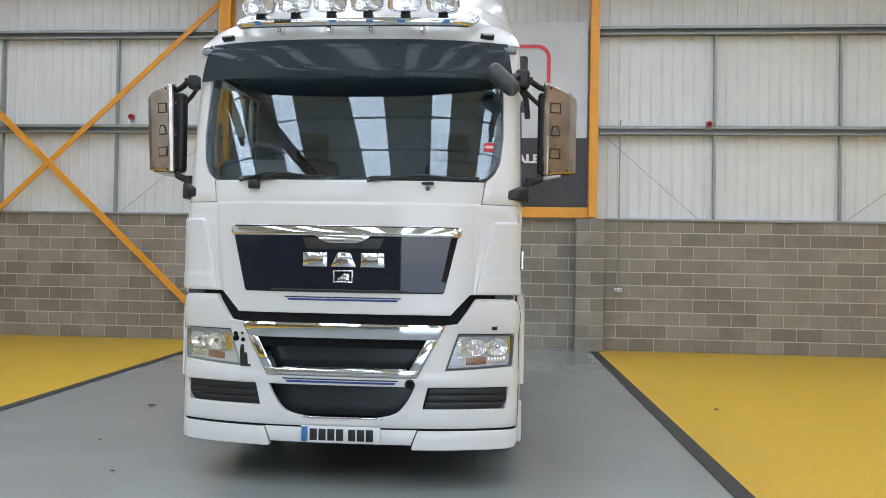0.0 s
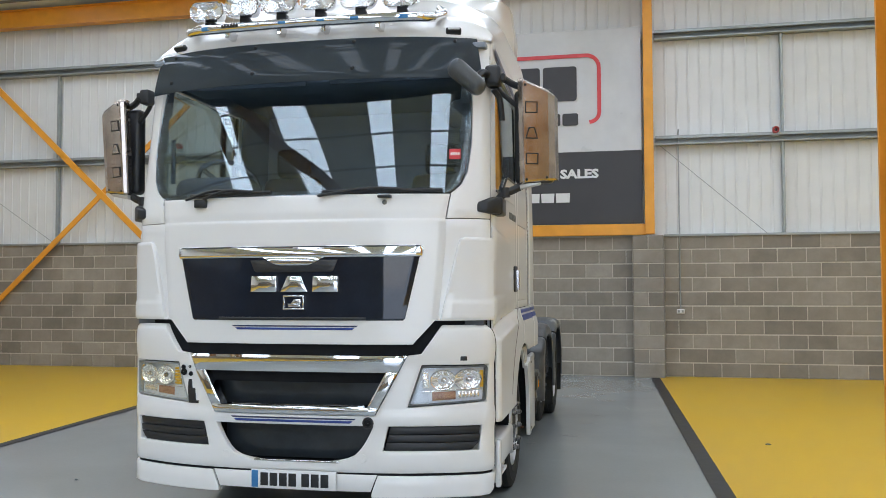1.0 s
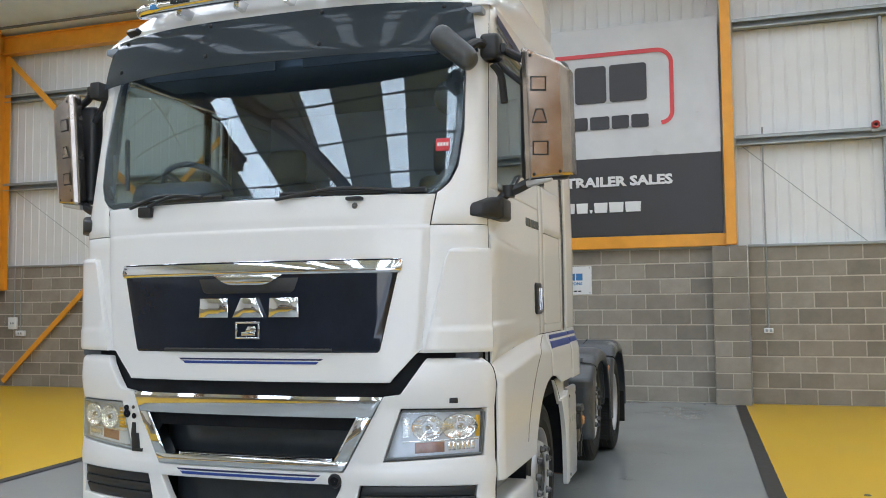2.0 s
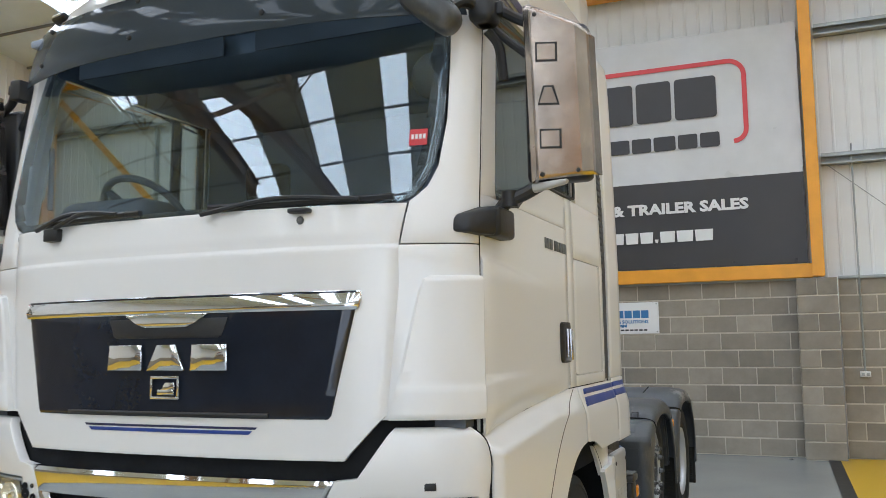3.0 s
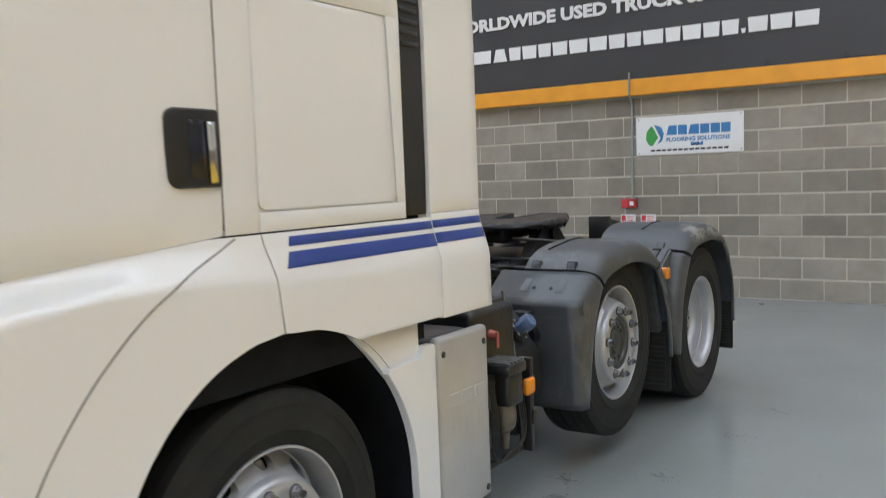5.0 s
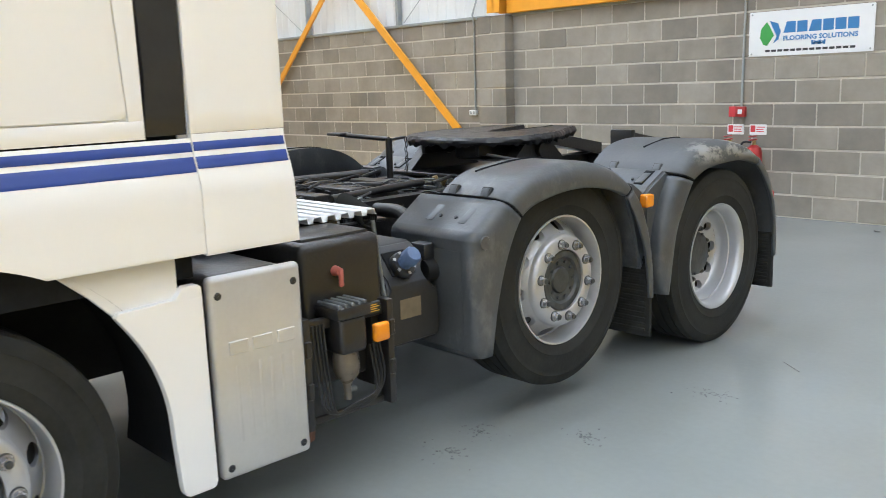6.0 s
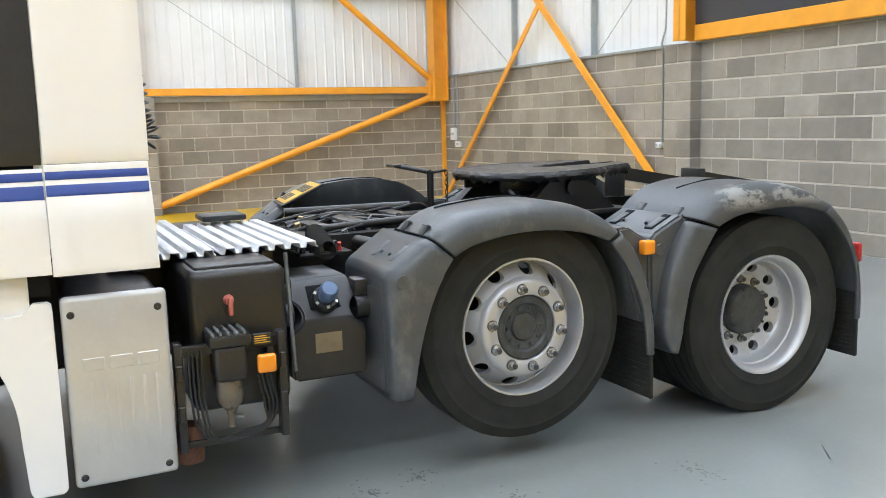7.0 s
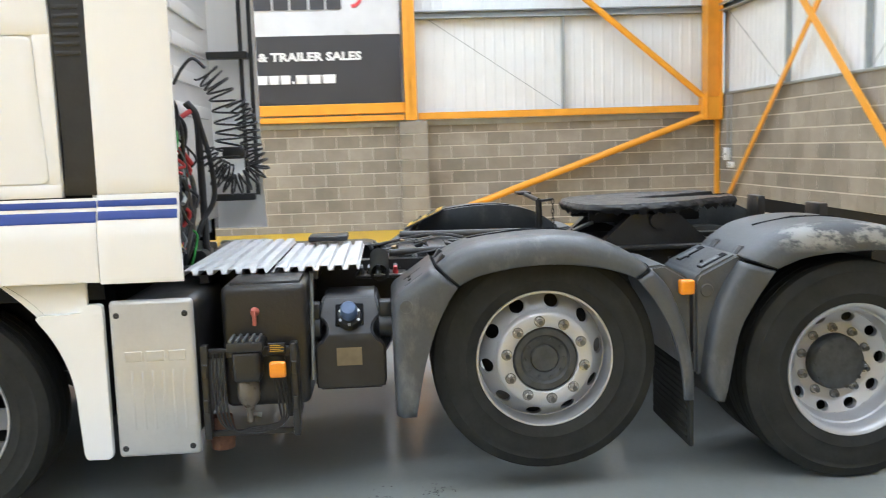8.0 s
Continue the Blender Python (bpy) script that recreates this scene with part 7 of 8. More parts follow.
# unseen gearbox shape under the deck and far tank shape, added to block light
b = bmesh.new()
box(b, (-0.30, 2.25, 0.46), (0.30, 3.05, 0.90), 0.08, 3)
lathe(b, [(0.10, 3.05), (0.17, 3.08), (0.17, 3.22), (0.08, 3.26)], (0, 0, 0.66), 20, "y")
part("gearbox", b, CHASSIS, ch)
b = bmesh.new()
box(b, (-1.17, 2.78, 0.32), (-0.50, 3.50, 0.93), 0.09, 4)
part("fuel_tank", b, CHASSIS, ch, "unseen dark tank shape on the far side, added to block light")
# engine and gearbox under the cab
b = bmesh.new()
box(b, (-0.38, 0.6, 0.45), (0.38, 2.3, 1.2), 0.05)
box(b, (-0.75, 1.58, 0.40), (0.75, 1.70, 0.52), 0.02)
part("engine", b, CHASSIS, ch)
# pipes and cables between the rails
rr_ = random.Random(3)
for i in range(26):
    b = bmesh.new()
    y0, y1 = rr_.uniform(3.42, 3.7), rr_.uniform(3.9, 4.7)
    x0_, x1_ = rr_.uniform(-0.36, 0.36), rr_.uniform(-0.36, 0.36)
    z0_ = rr_.uniform(0.82, 0.97)
    pts = [(x0_, y0, z0_), (x0_ + rr_.uniform(-0.1, 0.1), y0 + (y1 - y0) * 0.35, z0_ + rr_.uniform(0.0, 0.07)), (x1_, y0 + (y1 - y0) * 0.7, z0_ + rr_.uniform(-0.05, 0.06)), (x1_, y1, z0_ - 0.05)]
    sweep(b, bow(pts, 6), rr_.choice((0.007, 0.009, 0.012, 0.016)), 6)
    part("air_line", b, BLACK if i % 4 else CHASSIS, ch)
for i in range(5):
    b = bmesh.new()
    y = 3.6 + 0.16 * i
    box(b, (-0.2 - 0.05 * (i % 2), y, 0.90), (0.1 + 0.07 * (i % 3), y + 0.10, 0.985 + 0.02 * (i % 2)), 0.012)
    part("valve_block", b, CHASSIS, ch)
for pa, pb, r in (((-0.50, 3.62, 1.0), (-0.42, 4.35, 1.0), 0.026), ((0.30, 3.55, 0.99), (0.22, 4.2, 1.0), 0.02)):
    b = bmesh.new()
    rod(b, pa, pb, r, 12)
    part("air_pipe", b, CHASSIS, ch)
for i in range(46):
    b = bmesh.new()
    x0_, y0 = rr_.uniform(-0.38, 0.38), rr_.uniform(3.45, 4.5)
    z0_ = rr_.uniform(0.93, 1.0)
    a_ = rr_.choice((0, 0, math.pi / 2)) + rr_.uniform(-0.5, 0.5)
    L = rr_.uniform(0.06, 0.2)
    pts = [Vector((x0_, y0, z0_)), Vector((x0_ + L * math.cos(a_), y0 + L * math.sin(a_), z0_ + rr_.uniform(-0.01, 0.03))), Vector((x0_ + 2 * L * math.cos(a_ + 0.4), y0 + 2 * L * math.sin(a_ + 0.4), z0_ - 0.02))]
    sweep(b, bow(pts, 5), rr_.choice((0.005, 0.007, 0.010)), 6)
    part("cable", b, (BLACK, HUBM, CHASSIS, BLACK, BLACK)[i % 5], ch)
for i in range(20):
    b = bmesh.new()
    c_ = Vector((rr_.uniform(-0.36, 0.38), rr_.uniform(3.45, 4.55), rr_.uniform(0.95, 1.0)))
    rod(b, c_, c_ + Vector((rr_.uniform(-0.02, 0.02), rr_.uniform(-0.02, 0.02), 0.03)), rr_.uniform(0.010, 0.018), 6)
    part("fitting", b, (HUBM, BRASS, BLACK, BLACK)[i % 4], ch)
# suspension post with a chain, by the coupling
b = bmesh.new()
rod(b, (-0.33, 4.45, 0.96), (-0.33, 4.45, 1.20), 0.02)
rod(b, (-0.33, 4.45, 1.195), (-0.78, 4.43, 1.215), 0.014)
box(b, (-0.84, 4.38, 1.21), (-0.70, 4.47, 1.228), 0.005, 1)
for i in range(7):
    c_ = Vector((-0.26 + 0.006 * (i % 2), 4.52, 1.19 - 0.028 * i))
    sweep(b, [c_ + Vector((0.008 * math.cos(a) * (i % 2), 0.008 * math.cos(a) * (1 - i % 2), 0.018 * math.sin(a))) for a in [math.pi * k / 4 for k in range(9)]], 0.003, 5)
rod(b, (-0.33, 4.45, 1.19), (-0.26, 4.52, 1.205), 0.008, 6)
part("line_bracket", b, CHASSIS, ch)

# coupling plate
fw = new("fifth_wheel")
fw.parent = truck
tagged(fw, "black greasy fifth wheel coupling plate")
b = bmesh.new()
outline = []
for i in range(40):
    a = radians(-68 + 316 * i / 39)
    k = 2.0 if math.sin(a) < 0 else 2.7
    n = (abs(math.cos(a)) ** k + abs(math.sin(a)) ** k) ** (-1 / k)
    outline.append((0.47 * n * math.cos(a), 0.40 * n * math.sin(a)))
hx = [(0.10, -0.33), (0.07, -0.08), (0.0, -0.02), (-0.07, -0.08), (-0.10, -0.33)]
pts = [(0.31, -0.44)] + [(x, y) for x, y in outline if y > -0.26] + [(-0.31, -0.44), (-0.13, -0.48)] + hx[::-1] + [(0.13, -0.48)]
plate_m = Matrix.Translation((0.0, 4.945, 1.160)) @ pose(0, 0, 0, -1.5, 0, 180)
slab(b, pts, 0.03, plate_m @ Matrix.Translation((0, 0, 0.02)))
part("top_plate", b, GREASE, fw, "black greased top plate", 20)
# turned-down rim with ragged grease
b = bmesh.new()
rim_pts = []
for (xa, ya), (xb, yb) in zip(pts, pts[1:] + pts[:1]):
    n = max(1, int(math.hypot(xb - xa, yb - ya) / 0.018))
    rim_pts += [(xa + (xb - xa) * k / n, ya + (yb - ya) * k / n) for k in range(n)]
ring = []
for x, y in rim_pts:
    r = math.hypot(x, y) or 1.0
    ux, uy = x / r, y / r
    j = rr_.uniform(0, 1)
    prof_ = [(-0.035, 0.0515), (-0.004, 0.053 + 0.003 * j), (0.006 + 0.008 * j, 0.040), (0.008 + 0.010 * rr_.uniform(0, 1), 0.026), (0.0, 0.014 - 0.026 * j * j), (-0.03, 0.012)]
    ring.append([b.verts.new(plate_m @ Vector((x + ux * o, y + uy * o, h))) for o, h in prof_])
for q, w in zip(ring, ring[1:] + ring[:1]):
    for k in range(5):
        b.faces.new((q[k], q[k + 1], w[k + 1], w[k]))
bmesh.ops.recalc_face_normals(b, faces=b.faces)
part("greasy_rim", b, GREASE, fw, "clotted black grease", 30)
# ribs and jaw housing under the plate
b = bmesh.new()
box(b, (-0.34, 4.90, 1.11), (0.34, 4.96, 1.175), 0.01)
box(b, (-0.13, 4.78, 1.06), (0.13, 5.10, 1.15), 0.03)
for x in (-0.22, 0.22):
    box(b, (x - 0.015, 4.62, 1.10), (x + 0.015, 5.22, 1.178), 0.006)
part("jaw_housing", b, CHASSIS, fw)
for sd in (1, -1):
    b = bmesh.new()
    for (ya, yb, zt) in ((4.72, 5.12, 1.20),):
        q = [(sd * 0.34, 4.62, 0.99), (sd * 0.34, 5.22, 0.99), (sd * 0.34, 5.04, 1.155), (sd * 0.34, 4.80, 1.155)]
        lo = [b.verts.new(Vector(p)) for p in q]
        hi = [b.verts.new(Vector(p) + Vector((sd * 0.07, 0, 0))) for p in q]
        b.faces.new(lo)
        b.faces.new(hi[::-1])
        for k in range(4):
            b.faces.new((lo[k], hi[k], hi[(k + 1) % 4], lo[(k + 1) % 4]))
    rod(b, (sd * 0.30, 4.93, 1.12), (sd * 0.44, 4.93, 1.12), 0.04)
    part("side_bearing", b, CHASSIS, fw)
    b = bmesh.new()
    # ramp behind the plate
    q = [(5.79, 1.165), (6.50, 1.035), (6.50, 0.95), (5.79, 1.085)]
    lo = [b.verts.new((sd * 0.30, y, z)) for y, z in q]
    hi = [b.verts.new((sd * 0.44, y, z)) for y, z in q]
    b.faces.new(lo)
    b.faces.new(hi[::-1])
    for k in range(4):
        b.faces.new((lo[k], hi[k], hi[(k + 1) % 4], lo[(k + 1) % 4]))
    box(b, (sd * 0.29, 5.77, 0.97), (sd * 0.45, 5.82, 1.18), 0.01)
    part("ramp", b, CHASSIS, fw)
b = bmesh.new()
box(b, (-0.46, 4.58, 0.972), (0.46, 5.3, 0.995), 0.005, 1)
part("mounting_plate", b, CHASSIS, fw)
b = bmesh.new()
rod(b, (0.30, 4.62, 1.11), (0.72, 4.42, 1.11), 0.010)
part("release_lever", b, CHASSIS, fw)

# aluminium deck
dk = new("catwalk")
dk.parent = truck
tagged(dk, "corrugated aluminium catwalk behind the cab")
for ya, yb in ((2.60, 2.99), (3.01, 3.41)):
    b = bmesh.new()
    n = 6
    prof = []
    pw = (yb - ya) / n
    for i in range(n):
        y = ya + pw * i
        prof += [(y, 0.985), (y + 0.18 * pw, 0.985), (y + 0.24 * pw, 1.006), (y + 0.84 * pw, 1.006), (y + 0.90 * pw, 0.985)]
    prof.append((yb, 0.985))
    xs_ = [0.80, 0.4, 0.0, -0.52 if ya < 3 else -0.22]
    g = [[b.verts.new((x, y, z)) for y, z in prof] for x in xs_]
    for j in range(len(xs_) - 1):
        for i in range(len(prof) - 1):
            b.faces.new((g[j][i], g[j][i + 1], g[j + 1][i + 1], g[j + 1][i]))
    bmesh.ops.recalc_face_normals(b, faces=b.faces)
    ob = part("deck_plate", b, ALU, dk, "ribbed aluminium deck plate", 25)
    so = ob.modifiers.new("thickness", "SOLIDIFY")
    so.thickness = 0.006
for y in (2.7, 3.2):
    b = bmesh.new()
    box(b, (-0.4, y - 0.02, 0.94), (0.78, y + 0.02, 0.978))
    part("deck_bearer", b, CHASSIS, dk)
b = bmesh.new()
box(b, (-0.32, 3.10, 1.02), (-0.10, 3.32, 1.05), 0.01)
part("socket_lid", b, BLACK, dk)

# near-side equipment between cab and mudguard
for sd in (1, -1):
    tk = new("tank_cover")
    tk.parent = truck
    tagged(tk, "silver painted cover panel with four bolts and embossed letters")
    b = bmesh.new()
    box(b, (sd * 1.175, 2.402, 0.287), (sd * 1.218, 2.738, 0.945), 0.018, 3)
    part("cover_panel", b, SILVER, tk)
    for y in (2.432, 2.706):
        for z in (0.325, 0.885):
            b = bmesh.new()
            lathe(b, [(0.001, 0.004), (0.009, 0.004), (0.012, 0.001), (0.013, 0)], (sd * 1.218, y, z), 12, "x", sd)
            part("bolt", b, BLACK, tk)
    for k in range(6):
        b = bmesh.new()
        box(b, (sd * 1.212, 2.470 + 0.042 * k, 0.40), (sd * 1.2185, 2.486 + 0.042 * k, 0.655), 0.003, 2)
        part("pressed_rib", b, SILVER, tk)
    for y0, y1 in ((2.455, 2.525), (2.540, 2.615), (2.630, 2.700)):
        b = bmesh.new()
        box(b, (sd * 1.214, y0, 0.690), (sd * 1.2205, y1, 0.735), 0.003, 1)
        part("embossed_block", b, SILVER, tk)
    b = bmesh.new()
    box(b, (sd * 0.52, 2.41, 0.34), (sd * 1.172, 2.735, 0.935), 0.05, 3)
    part("tank_body", b, CHASSIS, tk)

bb = new("battery_box")
bb.parent = truck
tagged(bb, "black battery box with a red isolator switch")
b = bmesh.new()
box(b, (0.50, 2.825, 0.44), (1.09, 3.19, 0.968), 0.032, 4)
part("case", b, CHASSIS, bb)
b = bmesh.new()
box(b, (0.81, 2.86, 0.955), (1.05, 3.16, 0.980), 0.01)
part("lid", b, CHASSIS, bb)
b = bmesh.new()
lathe(b, [(0.001, 0.03), (0.014, 0.03), (0.020, 0.0)], (1.09, 2.97, 0.855), 14)
box(b, (1.115, 2.962, 0.80), (1.130, 2.980, 0.868), 0.006)
part("isolator_switch", b, pbr("faded_red_plastic", (0.46, 0.13, 0.10), 0.5, var=0.25, scale=20), bb, "faded red isolator key")
b = bmesh.new()
rod(b, (1.10, 3.205, 0.55), (1.02, 3.21, 1.0), 0.008)
part("stay_rod", b, HUBM, bb)

ff = new("fuel_filter")
ff.parent = truck
tagged(ff, "dirty fuel filter on a black side frame with hoses")
b = bmesh.new()
for y in (2.765, 3.135):
    box(b, (1.13, y - 0.015, 0.335), (1.19, y + 0.015, 0.735), 0.006)
    for z in (0.45, 0.60):
        box(b, (1.188, y - 0.012, z), (1.200, y + 0.012, z + 0.06), 0.004, 1)
box(b, (1.13, 2.765, 0.675), (1.16, 3.135, 0.715), 0.006)
box(b, (1.13, 2.765, 0.335), (1.15, 3.135, 0.36), 0.004)
box(b, (1.02, 3.09, 0.40), (1.13, 3.15, 0.70), 0.008)
part("side_frame", b, CHASSIS, ff)
b = bmesh.new()
box(b, (1.10, 2.885, 0.58), (1.225, 3.00, 0.715), 0.02, 3)
box(b, (1.09, 2.865, 0.71), (1.235, 3.015, 0.755), 0.012, 2)
part("filter_head", b, CHASSIS, ff, "oily black filter head")
b = bmesh.new()
for i in range(5):
    box(b, (1.10, 2.875 + 0.028 * i, 0.752), (1.23, 2.887 + 0.028 * i, 0.766), 0.003, 1)
part("head_rib", b, HUBM, ff)
b = bmesh.new()
lathe(b, [(0.044, 0.58), (0.048, 0.555), (0.048, 0.515), (0.042, 0.49), (0.02, 0.465), (0.014, 0.44), (0.014, 0.40), (0.001, 0.40)], (1.165, 2.94, 0), 20, "z")
part("filter_bowl", b, CLOUDY, ff, "cloudy brown filter bowl")
b = bmesh.new()
rod(b, (1.15, 2.94, 0.43), (1.15, 2.985, 0.425), 0.012, 8)
part("drain_tap", b, HUBM, ff)
b = bmesh.new()
box(b, (1.195, 3.035, 0.595), (1.225, 3.105, 0.665), 0.012, 3)
part("side_marker", b, AMBER, ff, "amber side marker lamp")
b = bmesh.new()
box(b, (1.165, 3.03, 0.69), (1.178, 3.10, 0.735), 0.003, 1)
wl = part("warning_label", b, BLACK, ff)
for i in range(4):
    b = bmesh.new()
    box(b, (1.1775, 3.037, 0.699 + 0.008 * i), (1.1795, 3.093 - 0.012 * (i % 2), 0.702 + 0.008 * i))
    part("print_bar", b, YELPLATE, wl)
for k in range(4):
    b = bmesh.new()
    o = 0.015 * k
    sweep(b, bow([(1.17, 2.80 + o, 0.70), (1.19, 2.80 + o, 0.52), (1.18, 2.83 + o, 0.39 - 0.006 * k), (1.17, 2.95, 0.352 + 0.008 * k), (1.17, 3.06, 0.375 + 0.006 * k), (1.17, 3.11 - o, 0.45), (1.17, 3.09 - o, 0.58)]), 0.0045, 8)
    part("hose", b, BLACK, ff)
b = bmesh.new()
lathe(b, [(0.001, 0.0), (0.05, 0.0), (0.055, 0.06), (0.045, 0.14)], (1.06, 2.80, 0.26), 16, "z")
part("rusty_valve", b, pbr("rusty_iron", (0.16, 0.075, 0.045), 0.8, var=0.4, scale=30, bump=0.4), ff, "rusty valve under the frame")

ad = new("additive_tank")
ad.parent = truck
tagged(ad, "black plastic additive tank with a blue filler cap")
b = bmesh.new()
# outline across the truck's length, with a round bite on each side for the strap mounts
bite = [(0.062 * math.cos(radians(a)), 0.055 * math.sin(radians(a))) for a in range(-70, 71, 20)]
pts = [(3.225, 0.486), (3.505, 0.486), (3.520, 0.505), (3.520, 0.675)] + [(3.527 - c_, 0.745 + d_) for c_, d_ in bite] + [(3.498, 0.82), (3.485, 0.875), (3.245, 0.875), (3.232, 0.82)] + [(3.203 + c_, 0.745 + d_) for c_, d_ in bite[::-1]] + [(3.210, 0.675), (3.210, 0.505)]
lo = [b.verts.new((0.62, y, z)) for y, z in pts]
hi = [b.verts.new((1.045 - 0.80 * max(0.0, z - 0.715), y, z)) for y, z in pts]
b.faces.new(lo)
for k in range(len(pts)):
    b.faces.new((lo[k], hi[k], hi[(k + 1) % len(pts)], lo[(k + 1) % len(pts)]))
# the front: an upright lower panel and a sloping upper one
n_ = len(pts)
split_a, split_b = [k for k in range(n_) if pts[k][1] >= 0.72][0], [k for k in range(n_) if pts[k][1] >= 0.72][-1]
b.faces.new([hi[k] for k in list(range(split_b, n_)) + list(range(0, split_a + 1))])
b.faces.new([hi[k] for k in range(split_a, split_b + 1)])
bmesh.ops.recalc_face_normals(b, faces=b.faces)
sharp = [e for e in b.edges if len(e.link_faces) == 2 and e.calc_face_angle(0) > radians(28)]
bmesh.ops.bevel(b, geom=sharp, offset=0.010, segments=3, affect="EDGES", clamp_overlap=True)
part("tank", b, BLACK, ad, "", 60)
b = bmesh.new()
box(b, (-0.055, -0.062, -0.004), (0.055, 0.062, 0.006), 0.004, 1, Matrix.Translation((0.975, 3.365, 0.802)) @ pose(0, 0, 0, 0, 51, 0))
part("filler_recess", b, RECESS, ad)
b = bmesh.new()
m_ = Matrix.Translation((1.005, 3.365, 0.80)) @ pose(0, 0, 0, 0, 52, 0)
rings = []
lathe(b, [(0.001, 0.088), (0.030, 0.088), (0.036, 0.080), (0.039, 0.045), (0.030, 0.042), (0.030, 0.0)], (0, 0, 0), 10, "z")
bmesh.ops.transform(b, matrix=m_, verts=b.verts)
CAPBLUE = pbr("pale_blue_plastic", (0.09, 0.145, 0.27), 0.45, var=0.25)
part("filler_cap", b, CAPBLUE, ad, "faded blue filler cap")
b = bmesh.new()
lathe(b, [(0.030, 0.012), (0.048, 0.014), (0.054, 0.006), (0.055, -0.02), (0.040, -0.05)], (0, 0, 0), 20, "z")
bmesh.ops.transform(b, matrix=m_, verts=b.verts)
fn = part("filler_neck", b, BLACK, ad)
for k in range(6):
    b = bmesh.new()
    a_ = 2 * math.pi * k / 6
    box(b, (0.040, -0.006, 0.010), (0.051, 0.006, 0.0155), 0, 1, m_ @ Matrix.Rotation(a_, 4, "Z"))
    part("neck_mark", b, SILVER, fn)
b = bmesh.new()
box(b, (1.043, 3.305, 0.592), (1.048, 3.415, 0.672), 0.001, 1)
part("rating_plate", b, pbr("weathered_label", (0.20, 0.165, 0.11), 0.45, 0.3, var=0.3, scale=14), ad, "weathered metal rating plate")
for y in (3.205, 3.525):
    b = bmesh.new()
    rod(b, (0.97, y - 0.03, 0.745), (0.97, y + 0.03, 0.745), 0.05, 14)
    box(b, (0.90, y - 0.03, 0.79), (0.99, y + 0.03, 0.86), 0.01)
    part("strap_mount", b, BLACK, ad)
b = bmesh.new()
box(b, (0.43, 3.385, 0.905), (0.60, 3.63, 0.922), 0.006)
vp = part("valve_plate", b, CHASSIS, ch)
for i in range(10):
    b = bmesh.new()
    x, y = 0.565 - 0.07 * (i % 2), 3.41 + 0.042 * (i // 2)
    rod(b, (x, y, 0.920), (x, y, 0.938), 0.014, 6)
    rod(b, (x, y, 0.938), (x + 0.008, y, 0.958), 0.010, 8)
    part("test_point", b, REDP if i == 8 else (HUBM if i % 3 == 1 else BLACK), vp)
b = bmesh.new()
sweep(b, bow([(0.42, 3.72, 0.93), (0.56, 3.74, 0.925), (0.65, 3.72, 0.88), (0.67, 3.67, 0.80), (0.67, 3.63, 0.66)]), 0.034, 12)
part("breather_pipe", b, CHASSIS, ch)
b = bmesh.new()
for i in range(14):
    lathe(b, [(0.040, 0.0), (0.048, 0.006), (0.040, 0.012)], (0.46 + 0.013 * i, 3.50, 0.99 - 0.004 * i), 14, "x")
part("bellows", b, RUBBER, ch)

# ---- mudguards ----
XI, XO = 0.66, 1.225
SECTION = [(-0.0, 0.0), (0.13, 0.0), (0.095, 0.012), (0.062, 0.05), (0.034, 0.12), (0.013, 0.23), (0.0, 0.40), (-0.003, 0.68), (-0.001, 0.95), (0.004, 1.0), (0.03, 1.01)]


def guard_piece(name, sd, outer, rim, parent, label="", sh=1.0, mat=None, xi=XI):
    """A moulded length of mudguard between its outer line and its rim, both as (y, z) from front to back."""
    po = bow([(0, y, z) for y, z in outer], 5)
    pi_ = bow([(0, y, z) for y, z in rim], 5)
    b = bmesh.new()
    rows = []
    for o, i in zip(po, pi_):
        row = [b.verts.new((sd * (xi + 0.004), o.y, 0.88))] if name == "lid" else []
        for k, (dx, f) in enumerate(SECTION):
            x = xi if k == 0 else XO - dx * (sh if 0 < dx else 1.0)
            q = o.lerp(i, f)
            row.append(b.verts.new((sd * x, q.y, q.z)))
        rows.append(row)
    for q, w in zip(rows, rows[1:]):
        for k in range(len(q) - 1):
            b.faces.new((q[k], q[k + 1], w[k + 1], w[k]))
    bmesh.ops.recalc_face_normals(b, faces=b.faces)
    first, last = [v.co.copy() for v in rows[0][-len(SECTION):]], [v.co.copy() for v in rows[-1][-len(SECTION):]]
    ob = part(name, b, mat or GUARD, parent, label, 55)
    so = ob.modifiers.new("thickness", "SOLIDIFY")
    so.thickness, so.offset = 0.010, -1
    return ob, first, last


def moulding(name, sd, outline, x0, x1, parent, r=0.014, mat=None):
    """A block with a (y, z) outline between two places across the truck."""
    b = bmesh.new()
    lo = [b.verts.new((sd * x0, y, z)) for y, z in outline]
    hi = [b.verts.new((sd * x1, y, z)) for y, z in outline]
    b.faces.new(lo)
    b.faces.new(hi[::-1])
    for k in range(len(outline)):
        b.faces.new((lo[k], hi[k], hi[(k + 1) % len(outline)], lo[(k + 1) % len(outline)]))
    bmesh.ops.recalc_face_normals(b, faces=b.faces)
    bmesh.ops.bevel(b, geom=list(b.edges), offset=r, segments=3, affect="EDGES")
    return part(name, b, mat or GUARD, parent)


